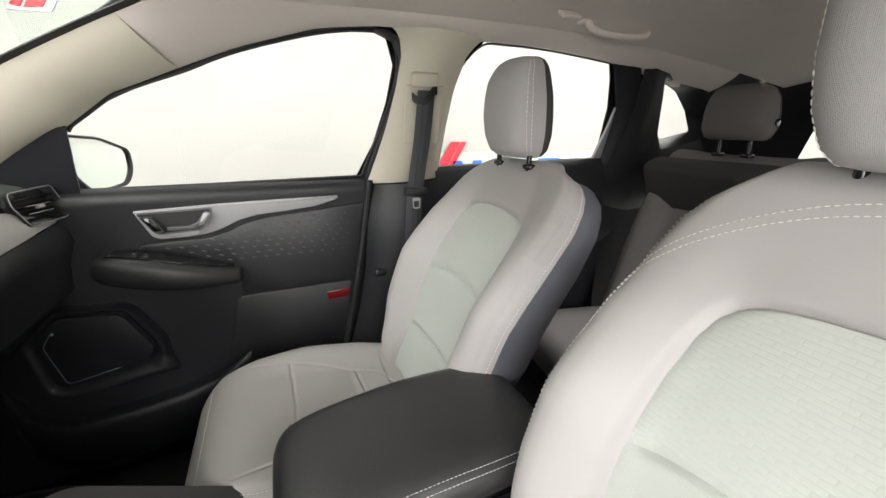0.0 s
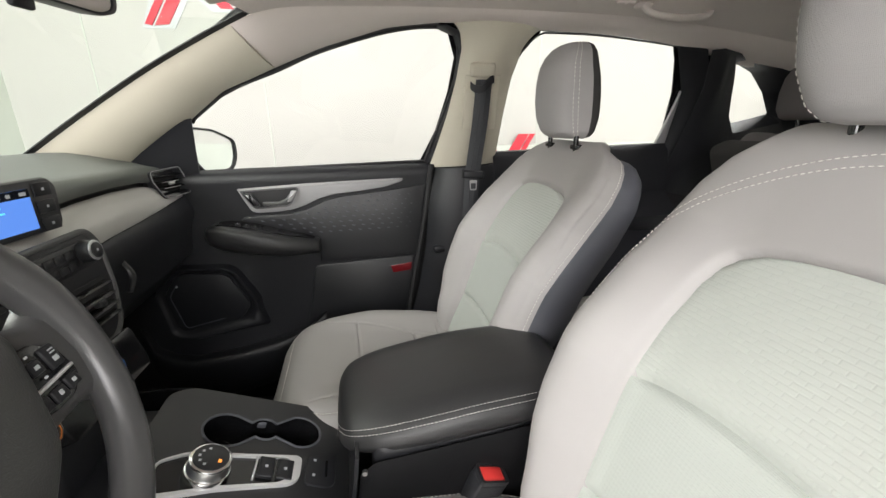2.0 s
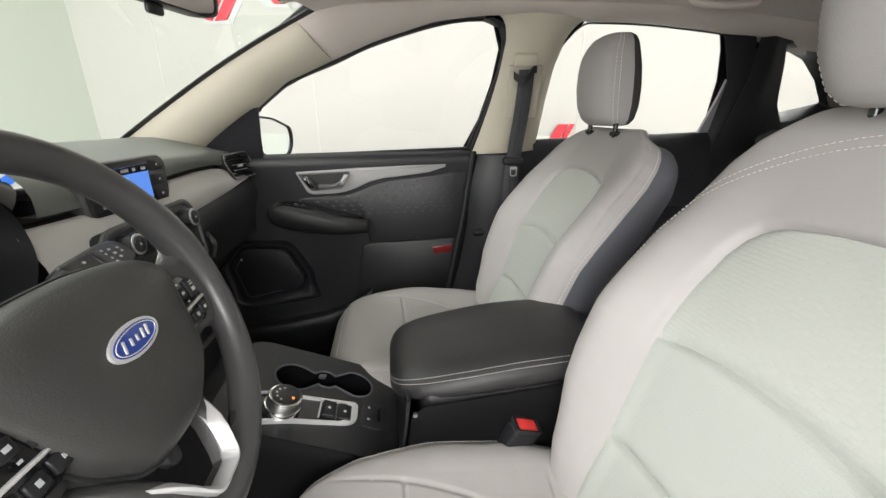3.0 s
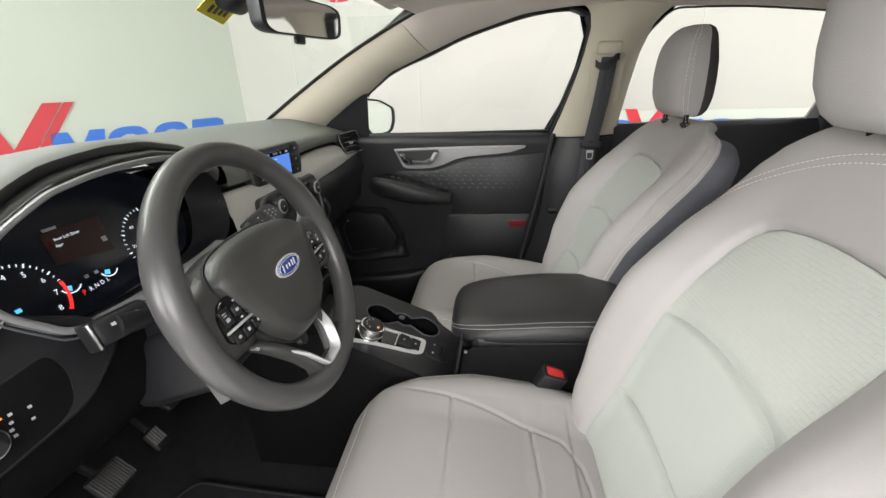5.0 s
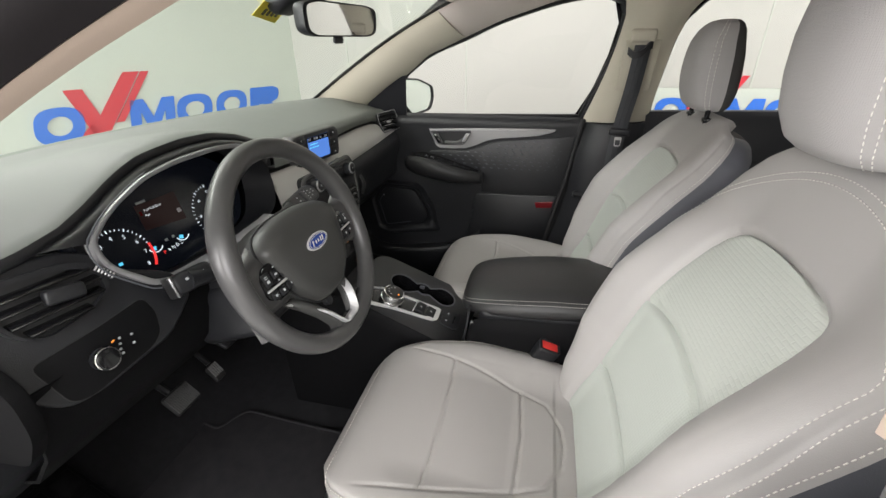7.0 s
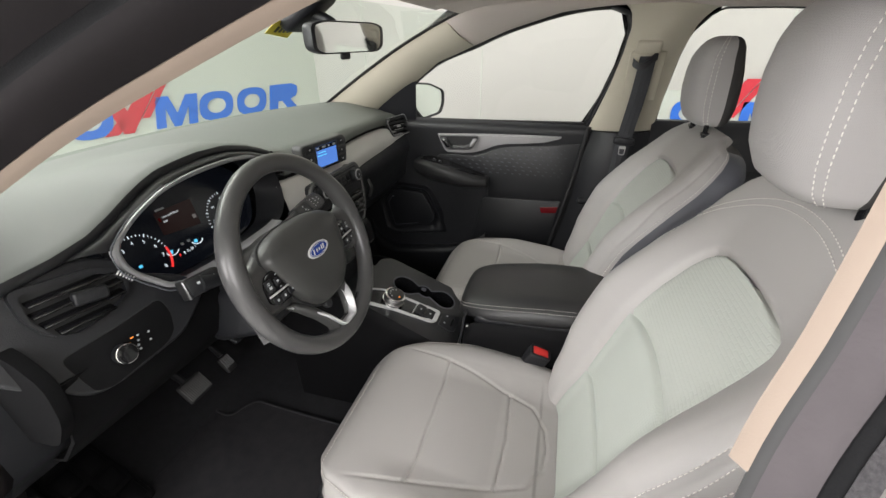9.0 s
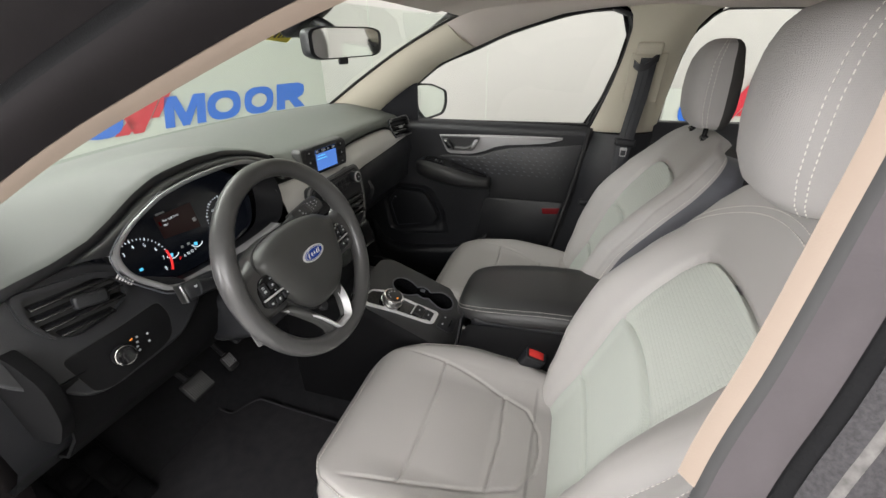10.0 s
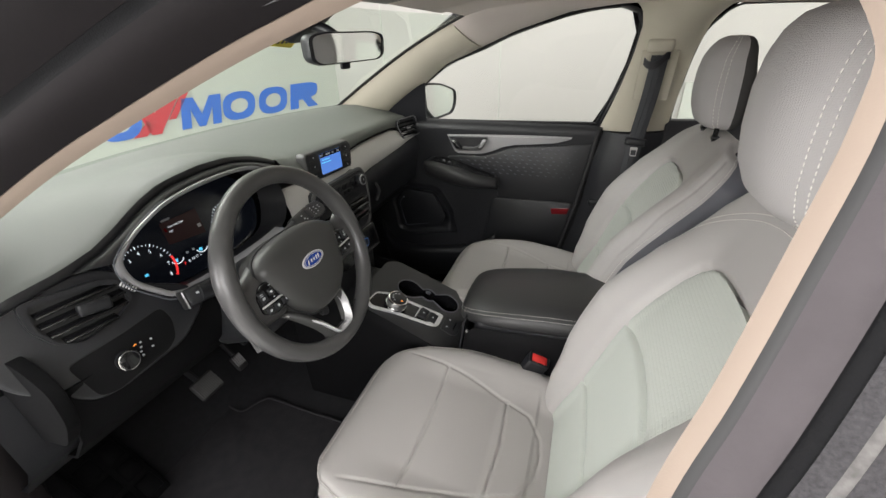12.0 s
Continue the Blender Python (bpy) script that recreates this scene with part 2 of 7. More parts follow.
SEAL = material("grey_flocked_seal", (0.060, 0.053, 0.057), 0.7, bump=0.25, grain=300, vary=0.3, coarse=22, spec=0.2)
CARPET = material("black_carpet", (0.022, 0.022, 0.024), 0.95, bump=0.9, grain=500, vary=0.35, coarse=40, spec=0.1, dist=0.002)
MATRUBBER = material("floor_mat_pile", (0.034, 0.033, 0.036), 0.95, bump=0.9, grain=420, vary=0.3, coarse=30, spec=0.1, dist=0.002)
WEBBING = material("charcoal_belt_webbing", (0.040, 0.042, 0.047), 0.6, bump=0.4, grain=500, vary=0.08, bumps="weave")
# front frame and seal, base colour lowered to near black as painted shade
SHADEFRAME = material("shaded_door_frame", (0.0095, 0.0083, 0.0088), 0.7, spec=0.05, bump=0.1, grain=250, vary=0.2, coarse=10)
PAINT = material("dark_grey_metallic_paint", (0.07, 0.07, 0.075), 0.42, 0.4, vary=0.1, bump=0.05, grain=600, coat=0.1)
JAMB = material("dusty_sill_paint", (0.036, 0.034, 0.037), 0.6, 0.0, vary=0.8, coarse=420, bump=0.8, grain=520, spec=0.2)
# pale crease line: dust together with the highlight painted in
DUSTGLINT = material("dust_and_highlight", (0.115, 0.110, 0.108), 0.9, vary=0.7, coarse=160, bump=0.6, grain=400, spec=0.1)
RED = material("red_button", (0.75, 0.05, 0.045), 0.35, vary=0.05, emit=(0.9, 0.05, 0.04), power=0.0)
REDLENS = material("red_reflector", (0.16, 0.006, 0.010), 0.2, vary=0.1)
STEEL = material("brushed_steel", (0.45, 0.45, 0.45), 0.35, 1.0, vary=0.1, bump=0.1, grain=400)
WALLEAST = material("booth_wall_warm", (0.475, 0.462, 0.442), 0.75, vary=0.03, coarse=1.2, spec=0.2)
GREYPAINT = material("sign_grey", (0.33, 0.35, 0.34), 0.5, vary=0.05)
WALLWHITE = material("booth_wall_white", (0.80, 0.785, 0.75), 0.75, vary=0.03, coarse=1.2, spec=0.2)
WALLGREEN = material("booth_wall_off_white", (0.52, 0.545, 0.50), 0.75, vary=0.035, coarse=1.0, spec=0.2)
FLOORGREY = material("booth_floor_grey", (0.55, 0.555, 0.54), 0.35, vary=0.08, coarse=3)
BLUEPAINT = material("sign_blue", (0.02, 0.14, 0.62), 0.5, vary=0.05)
REDPAINT = material("sign_red", (0.55, 0.02, 0.04), 0.5, vary=0.05)
YELLOW = material("yellow_sticker", (0.80, 0.68, 0.04), 0.5, vary=0.05)
INK = material("dark_ink", (0.10, 0.09, 0.03), 0.6)
ICON = material("white_print", (0.50, 0.52, 0.54), 0.5)
AMBER = material("amber_light", (0.3, 0.1, 0.02), 0.4, emit=(1.0, 0.30, 0.04), power=0.9)
AMBERDIM = material("knob_amber_ring", (0.05, 0.02, 0.01), 0.3, emit=(1.0, 0.28, 0.04), power=0.25)
SCREENBLUE = material("display_blue", (0.02, 0.03, 0.05), 0.2, vary=0.1, emit=(0.10, 0.25, 0.75), power=0.72, coarse=20)
SCREENDARK = material("display_dark", (0.006, 0.008, 0.012), 0.15, emit=(0.01, 0.012, 0.02), power=0.1)
GAUGEWHITE = material("gauge_white_light", (0.3, 0.3, 0.3), 0.4, emit=(0.80, 0.88, 0.95), power=0.75)
GAUGEBLUE = material("gauge_blue_light", (0.05, 0.2, 0.3), 0.4, emit=(0.10, 0.55, 0.85), power=0.8)
GAUGERED = material("gauge_red_light", (0.3, 0.01, 0.01), 0.4, emit=(0.85, 0.03, 0.03), power=0.8)
GAUGEDIM = material("gauge_dim_red", (0.010, 0.005, 0.005), 0.3, emit=(0.10, 0.018, 0.02), power=0.04)
KNOBBLUE = material("knob_blue_ring", (0.03, 0.10, 0.25), 0.3, emit=(0.05, 0.2, 0.6), power=0.25)
EMBLEM = material("emblem_blue", (0.015, 0.05, 0.30), 0.2, vary=0.05, coat=0.5)
MIRROR = material("mirror_silvering", (0.85, 0.86, 0.86), 0.01, 1.0, vary=0.01)
GLASS = glass_material("clear_glass", (0.95, 0.97, 0.955))
WSGLASS = glass_material("windscreen_glass", (0.87, 0.93, 0.875))
DARKGLASS = glass_material("privacy_glass", (0.60, 0.62, 0.60))
TINTGLASS = glass_material("lightly_tinted_glass", (0.93, 0.95, 0.93))

# ---- the booth ----
def wall(name, a, b, z0, z1, mat, thick=0.12):
    a, b = Vector((*a, 0)), Vector((*b, 0))
    d = (b - a).normalized()
    n = Vector((-d.y, d.x, 0)) * thick
    bm = bmesh.new()
    lo = [bm.verts.new(p + Vector((0, 0, z0))) for p in (a, b, b + n, a + n)]
    f = bm.faces.new(lo)
    e = bmesh.ops.extrude_face_region(bm, geom=[f])
    bmesh.ops.translate(bm, verts=[v for v in e["geom"] if isinstance(v, bmesh.types.BMVert)], vec=(0, 0, z1 - z0))
    bmesh.ops.recalc_face_normals(bm, faces=bm.faces)
    ob = part(name, bm, mat)
    return tagged(ob, "plain off-white painted wall of a photo booth", "wall", kind="structure")


RX, RZ = 3.3, 3.4
CORNER = Vector((RX, 2.30))
FDIR = Vector((-0.962, 0.272))          # the front wall runs off at a slight angle
FEND = CORNER + 7.6 * FDIR
wall("wall_east", (RX, -5.2), (RX, 2.30), 0, RZ, WALLEAST, -0.12)
tagged(part("low_wall_panel", rbox(0.03, 3.6, 1.0, pose(RX - 0.016, -2.95, 0.50), 0.004), WALLGREEN), "pale green-white low panel along the wall", "wall panel", kind="structure")
for sy in (0.474, -2.0, 1.7):
    tagged(part("wall_joint", rbox(0.006, 0.012, RZ - 0.02, pose(RX - 0.002, sy, RZ / 2), 0.002), WALLGREEN), "thin vertical joint cover of the wall", "trim", kind="structure")
wall("wall_north", CORNER, FEND, 0, RZ, WALLGREEN, -0.12)
wall("wall_west", FEND, (-4.0, -5.2), 0, RZ, WALLWHITE, -0.12)
wall("wall_south", (-4.0, -5.2), (RX, -5.2), 0, RZ, WALLWHITE, -0.12)
tagged(part("floor", rbox(8.6, 10.8, 0.1, pose(-0.4, -0.3, -0.05), 0), FLOORGREY), "smooth grey painted concrete floor", "floor", kind="structure")
tagged(part("ceiling", rbox(8.6, 10.8, 0.1, pose(-0.4, -0.3, RZ + 0.05), 0), WALLWHITE), "white painted booth ceiling", "ceiling", kind="structure")


# painted wall sign: an initial ring, a red two-stroke swash and four blue block shapes
def wall_sign(name, origin, d, n, h, slant, count, label):
    """Letters as plain painted shapes on a wall: d along the wall, n off the wall, h their height."""
    t = thing(name, label, "wall sign", kind="")
    d, n = Vector(d).normalized(), Vector(n).normalized()
    o = Vector(origin)
    m = Matrix((d, Vector((0, 0, 1)), n)).transposed().to_4x4()
    m.translation = o + n * 0.004
    sh = Matrix.Identity(4)
    sh[0][1] = slant
    m = m @ sh
    w = 1.22 * h
    adv = 1.52 * h

    def ring(x0, w=w):
        out = [(x0 + w / 2 + w / 2 * math.copysign(abs(math.cos(a)) ** 0.75, math.cos(a)), h / 2 + h / 2 * math.copysign(abs(math.sin(a)) ** 0.75, math.sin(a))) for a in [2 * math.pi * i / 32 for i in range(32)]]
        inn = [(x0 + w / 2 + (w / 2 - 0.30 * h) * math.cos(a), h / 2 + (h / 2 - 0.24 * h) * math.sin(a)) for a in [2 * math.pi * i / 32 for i in range(32)]]
        return ring_plate(out, inn, m, 0.006)

    def poly(p, x0):
        return prism([(x0 + a * h, b * h) for a, b in p], m, 0.006)

    x = 0.0
    part("blue_ring", ring(x), BLUEPAINT, t)
    x += w + 0.02 * h
    part("red_stroke", poly([(-0.47, 1.43), (0.0, 1.43), (0.40, 0.66), (1.14, 1.83), (1.62, 1.83), (0.66, 0.20), (0.56, 0.0), (0.26, 0.0)], x), REDPAINT, t)
    part("red_stroke", poly([(1.67, 1.83), (1.92, 1.83), (1.06, 0.40), (0.82, 0.40)], x), REDPAINT, t)
    part("red_foot", poly([(-0.30, 0.0), (0.10, 0.0), (0.40, 0.30), (0.22, 0.52)], x), REDPAINT, t)
    x += 1.25 * h
    part("blue_block", poly([(0, 0), (0, 1), (0.42, 1), (0.72, 0.42), (1.02, 1), (1.44, 1), (1.44, 0), (1.12, 0), (1.12, 0.62), (0.84, 0), (0.60, 0), (0.32, 0.62), (0.32, 0)], x), BLUEPAINT, t)
    x += 1.52 * h
    for k in range(count):
        part("blue_ring", ring(x, 1.34 * h), BLUEPAINT, t)
        x += adv
    if count > 1:
        part("blue_block", poly([(1.3 * a, b) for a, b in [(0, 0), (0, 1), (0.85, 1), (1.08, 0.9), (1.12, 0.68), (1.05, 0.48), (0.82, 0.38), (1.15, 0), (0.74, 0), (0.50, 0.34), (0.32, 0.34), (0.32, 0)]], x), BLUEPAINT, t)
    return t


NN = Vector((-FDIR.y, FDIR.x)) * 1
if NN.y > 0:
    NN = -NN
FS = CORNER + 2.33 * FDIR
wall_sign("wall_sign", (FS.x, FS.y, 0.785), (-FDIR.x, -FDIR.y, 0), (NN.x, NN.y, 0), 0.235, 0.22, 2, "blue block-shape sign with a red swash on the white wall")
wall_sign("wall_sign", (RX - 0.034, -1.27, 0.70), (0, -1, 0), (-1, 0, 0), 0.22, 0.0, 2, "blue block-shape sign with a red swash on the side wall")


# high sign on the side wall: a red cross of two bevelled strokes with grey marks beside it
hs = thing("high_wall_sign", "red crossed strokes with grey marks high on the wall", "wall sign")
hm_ = Matrix(((0, 0, -1, RX - 0.004), (-1, 0, 0, 0), (0, 1, 0, 0), (0, 0, 0, 1)))
part("sign_backing", prism([(-1.30, 1.955), (-1.07, 1.955), (-0.92, 2.20), (-0.78, 2.08), (-0.60, 2.08), (-0.85, 2.42), (-0.62, 2.80), (-0.95, 2.80)], hm_, 0.004), ICON, hs)
part("red_stroke", prism([(-1.275, 1.985), (-1.225, 1.975), (-0.72, 2.78), (-0.78, 2.78)], hm_ @ pose(0, 0, 0.004), 0.010, 0.002), REDPAINT, hs)
part("red_stroke", prism([(-1.205, 1.975), (-1.105, 1.985), (-0.60, 2.78), (-0.70, 2.78)], hm_ @ pose(0, 0, 0.004), 0.010, 0.002), REDPAINT, hs)
part("red_stroke", prism([(-0.72, 2.105), (-0.625, 2.105), (-0.98, 2.60), (-1.12, 2.60)], hm_ @ pose(0, 0, 0.003), 0.008, 0.002), REDPAINT, hs)
part("grey_mark", ring_plate([(-0.555 + 0.05 * math.cos(a), 2.10 + 0.05 * math.sin(a)) for a in [math.pi * k / 12 for k in range(24)]], [(-0.555 + 0.026 * math.cos(a), 2.10 + 0.026 * math.sin(a)) for a in [math.pi * k / 12 for k in range(24)]], hm_, 0.006), GREYPAINT, hs)
for gx in (-0.475, -0.405):
    part("grey_mark", rbox(0.022, 0.10, 0.006, hm_ @ pose(gx, 2.10, 0.003), 0), GREYPAINT, hs)

# ---- the car body around the cabin ----
def xg(z):
    """Inner face of the right side glass at a height."""
    return 0.834 - 0.339 * (z - 1.097)


def side(y, z, off=0.0):
    return Vector((xg(z) - off, y, z))


WIN_F = [(0.290, 1.090), (0.272, 1.235), (0.163, 1.316), (0.006, 1.376), (-0.121, 1.426), (-0.313, 1.478), (-0.455, 1.494), (-0.510, 1.478), (-0.530, 1.435), (-0.517, 1.324), (-0.436, 1.098)]
WIN_R = [(-0.683, 1.108), (-0.699, 1.232), (-0.714, 1.375), (-0.740, 1.440), (-0.790, 1.486), (-0.85, 1.491), (-1.000, 1.488), (-1.15, 1.477), (-1.270, 1.466), (-1.304, 1.461), (-1.318, 1.445), (-1.350, 1.390), (-1.386, 1.326), (-1.391, 1.310), (-1.396, 1.250), (-1.401, 1.150), (-1.400, 1.136)]
WIN_Q = [(-1.662, 1.205), (-1.540, 1.414), (-1.590, 1.400), (-1.832, 1.238)]

body = thing("car_body", "dark grey car body with a beige lined cabin", "car")


def window_curve(pts, n=6):
    return spline([side(y, z) for y, z in pts], n)


def both(name, make, mat, parent, label=""):
    """The same trim on both sides of the car."""
    part(name, make(), mat, parent, label)
    part(name, mirror_x(make()), mat, parent, label)


# roofline: outer skin and headliner
def ws_edge(s):
    """Right-hand edge of the windscreen opening, 0 at the cowl to 1 at the roof."""
    return spline([(0.692, 0.656, 1.155), (0.668, 0.50, 1.252), (0.632, 0.31, 1.360), (0.596, 0.155, 1.435), (0.546, 0.028, 1.484)], 8)[int(round(s * 32))]


def ws_bow(s):
    return 0.16 + 0.04 * s


def ws_point(u, s, off=0.0):
    """Windscreen: u -1..1 across, s 0..1 up."""
    e = ws_edge(s)
    return Vector((e.x * u, e.y + ws_bow(s) * (1 - abs(u) ** 2.2) + off, e.z + 0.02 * s * (1 - u * u)))


wind = part("windscreen", grid("ws", [[ws_point(u / 10, s / 32 * 1.0, 0.004) for u in range(-10, 11)] for s in range(0, 33, 2)]), WSGLASS, body, "clear windscreen glass")
wind.visible_shadow = False
# black band round the windscreen glass
both("screen_band", lambda: grid("b", [[ws_point(u, s / 32, 0.001) for u in (0.972, 0.985, 1.0)] for s in range(0, 33)], thick=0.003), RUBBER, body, "black ceramic band at the glass edge")

RAIL = spline([(0.546, 0.028, 1.484), (0.560, -0.06, 1.505), (0.585, -0.25, 1.520), (0.595, -0.50, 1.527), (0.595, -0.80, 1.527), (0.590, -1.10, 1.518), (0.580, -1.40, 1.490), (0.560, -1.75, 1.440), (0.52, -2.05, 1.38)], 6)


def head_rows():
    rows = []
    for p in RAIL:
        row = []
        for i in range(-12, 13):
            u = i / 12
            bow = (0.20 * (1 - u * u)) * max(0.0, 1 + (p.y - 0.028) / 0.5) if p.y > -0.47 else 0
            rise = 0.045 * (1 - abs(u) ** 2.6)
            row.append(Vector((p.x * u, p.y + bow, p.z + rise)))
        rows.append(row)
    return rows


part("headliner", grid("h", head_rows(), thick=0.012), HEADLINER, body, "taupe woven fabric headliner")


def outer_roof():
    rows = []
    for p in RAIL:
        row = []
        for i in range(-10, 11):
            u = i / 10
            bow = (0.20 * (1 - u * u)) * max(0.0, 1 + (p.y - 0.028) / 0.5) if p.y > -0.47 else 0
            row.append(Vector((p.x * 1.13 * u, p.y + bow, p.z + 0.055 + 0.04 * (1 - abs(u) ** 2.6))))
        rows.append(row)
    return rows


part("roof", grid("r", outer_roof(), thick=0.01), PAINT, body, "dark grey painted roof skin")


def strip(a, b, n, bulge, thick, rows=8, inward=Vector((-1, 0, 0))):
    """A trim panel between two edge curves, bulging inward."""
    a, b = resample(a, n), resample(b, n)
    pts = []
    for p, q in zip(a, b):
        row = []
        for i in range(rows + 1):
            t = i / rows
            w = math.sin(math.pi * t) ** 0.7 if 0 < t < 1 else 0
            row.append(p.lerp(q, t) + inward * bulge * w)
        pts.append(row)
    return grid("strip", pts, thick=thick)


WE = [ws_edge(s / 32) for s in range(33)]
FW = window_curve(WIN_F)
A_EDGE = [side(y, z, 0.012) for y, z in [(0.44, 1.135), (0.36, 1.195), (0.272, 1.247), (0.163, 1.326), (0.085, 1.356), (0.012, 1.386)]]
RAIL_EDGE = [side(y, z, 0.010) for y, z in [(0.012, 1.386), (-0.121, 1.438), (-0.313, 1.492), (-0.46, 1.508), (-0.62, 1.512), (-0.78, 1.496), (-0.86, 1.494), (-1.00, 1.491), (-1.15, 1.480), (-1.29, 1.465), (-1.36, 1.45), (-1.50, 1.43), (-1.75, 1.37)]]
A_TOP = WE[:26]
part("pillar_trim_front", strip(WE[:29], A_EDGE, 30, 0.022, 0.004, inward=Vector((-0.6, -0.3, -0.55)).normalized()), BEIGE, body, "cream plastic windscreen pillar trim")
part("pillar_trim_front", mirror_x(strip(WE[:29], A_EDGE, 30, 0.010, 0.004, inward=Vector((-0.6, -0.3, -0.55)).normalized())), BEIGE, body, "cream plastic windscreen pillar trim")
both("roof_rail_trim", lambda: strip([WE[28]] + WE[29:] + RAIL[1:43], RAIL_EDGE, 44, 0.014, 0.004, inward=Vector((-0.5, 0, -0.8)).normalized()), HEADLINER, body, "fabric covered roof rail")

# centre pillar
BP_F = [side(y, z, 0.030) for y, z in [(-0.447, 1.078), (-0.474, 1.16), (-0.503, 1.26), (-0.524, 1.36), (-0.534, 1.44), (-0.525, 1.488), (-0.50, 1.508)]]
BP_R = [side(y, z, 0.020) for y, z in [(-0.688, 1.085), (-0.694, 1.16), (-0.700, 1.26), (-0.710, 1.36), (-0.735, 1.45), (-0.77, 1.49), (-0.84, 1.508)]]
part("pillar_trim_centre", strip(BP_F, BP_R, 24, 0.038, 0.004, 12), BEIGE, body, "cream plastic centre pillar trim")
part("pillar_trim_centre", mirror_x(strip([p + Vector((-0.007, -0.080, 0)) for p in BP_F], [p + Vector((-0.012, 0, 0)) for p in BP_R], 24, 0.020, 0.004, 12)), BEIGE, body, "cream plastic centre pillar trim")
BL_F = [(0.795, -0.470, 1.076), (0.785, -0.440, 0.95), (0.780, -0.425, 0.80), (0.780, -0.395, 0.65), (0.775, -0.350, 0.50), (0.77, -0.31, 0.36)]
BL_R = [(0.810, -0.688, 1.083), (0.80, -0.70, 0.95), (0.79, -0.70, 0.80), (0.79, -0.70, 0.65), (0.79, -0.70, 0.50), (0.78, -0.70, 0.36)]
both("pillar_trim_lower", lambda: strip(BL_F, BL_R, 20, 0.060, 0.004, 12), BLACK, body, "black plastic lower pillar trim")
both("pillar_ledge", lambda: rbox(0.030, 0.155, 0.028, pose(0.755, -0.52, 0.795, 0, 0, 8), 0.012, 3), BLACK, body)
part("window_seal", tube([p + Vector((-0.004, 0, 0.004)) for p in FW[6:40]], 0.0045, 8), RUBBER, body)
part("window_seal", tube([p + Vector((-0.004, 0, 0.004)) for p in FW[34:]], 0.0052, 8), RUBBER, body)
TOPW = [(0.62, 1.06), (0.44, 1.14), (0.272, 1.245), (0.163, 1.322), (0.006, 1.382), (-0.121, 1.432), (-0.313, 1.486), (-0.455, 1.502), (-0.62, 1.506), (-0.80, 1.498), (-1.093, 1.496), (-1.325, 1.467), (-1.55, 1.44), (-1.80, 1.36), (-2.05, 1.25)]
both("roof_side", lambda: grid("rs", [[a, a.lerp(b, 0.4) + Vector((0.015, 0, 0.0)), b] for a, b in zip(resample([side(y, z, -0.012) for y, z in TOPW], 50), resample([Vector((0.72, 0.66, 1.12))] + [Vector((p.x * 1.12, p.y, p.z + 0.06)) for p in RAIL], 50))], thick=0.004), PAINT, body, "dark grey painted roof side")
part("pillar_outer", grid("po", [[side(y0, z, -0.004), side(y1, z, -0.004)] for y0, y1, z in [(-0.42, -0.70, 1.10), (-0.47, -0.70, 1.2), (-0.505, -0.71, 1.32), (-0.52, -0.73, 1.42), (-0.49, -0.80, 1.50), (-0.40, -0.90, 1.535)]], thick=0.004), GLOSSBLACK, body, "gloss black pillar cover")
both("pillar_base", lambda: grid("pb", [[Vector((0.835, y0, z)), Vector((0.84, -0.75, z))] for y0, z in [(-0.40, 1.10), (-0.38, 0.95), (-0.33, 0.75), (-0.28, 0.5), (-0.2, 0.30)]], thick=0.004), RUBBER, body)
both("window_seal", lambda: tube([p + Vector((-0.006, 0, 0)) for p in window_curve(WIN_R, 3)], 0.0032, 8), RUBBER, body)

# rear quarter: dark trim round the small window
def quarter_panel():
    """Dark side lining from the rear door to the tailgate, with the small window cut out."""
    outer = [(-1.40, 1.475), (-1.43, 1.32), (-1.41, 1.13), (-1.395, 0.95), (-1.60, 0.90), (-2.1, 0.95), (-2.1, 1.30), (-1.95, 1.36), (-1.75, 1.415), (-1.55, 1.455)]
    inner = [(-1.540, 1.414), (-1.600, 1.312), (-1.640, 1.25), (-1.662, 1.205), (-1.690, 1.208), (-1.76, 1.222), (-1.832, 1.238), (-1.755, 1.318), (-1.66, 1.386), (-1.585, 1.412)]
    o, i = resample([Vector((0, *p)) for p in outer], 60, True), resample([Vector((0, *p)) for p in inner], 60, True)
    rows = []
    for t, off in ((1.0, 0.055), (0.75, 0.075), (0.4, 0.072), (0.12, 0.05), (0.0, 0.0)):
        rows.append([side(b.y + (a.y - b.y) * t, b.z + (a.z - b.z) * t, off) for a, b in zip(o, i)])
    return grid("q", rows, close_u=True, thick=0.004)


both("rear_pillar_cover", lambda: grid("rp", [[side(y0, z, -0.010), side(y1, z, -0.010)] for y0, y1, z in [(-1.375, -1.62, 1.10), (-1.375, -1.62, 1.20), (-1.36, -1.56, 1.32), (-1.325, -1.52, 1.42), (-1.28, -1.50, 1.50), (-1.22, -1.50, 1.54)]], thick=0.004), GLOSSBLACK, body, "gloss black rear pillar cover")
both("quarter_trim", quarter_panel, BLACK, body, "black quarter panel lining round a small window")
RD = [(-0.70, 1.095), (-1.00, 1.105), (-1.25, 1.115), (-1.39, 1.125)]


def rear_door():
    rows = []
    for z, off in ((1.118, -0.01), (1.116, 0.012), (1.10, 0.03), (1.04, 0.045), (0.95, 0.05), (0.90, 0.10), (0.87, 0.12), (0.84, 0.10), (0.80, 0.055), (0.60, 0.05), (0.36, 0.06)):
        rows.append([Vector((min(xg(z), 0.834) - off, y, z + 0.012 * (-(y + 0.7)) / 0.7 * (z > 1.0))) for y in [-0.68 - 0.72 * k / 12 for k in range(13)]])
    return grid("rd", rows, thick=0.006)


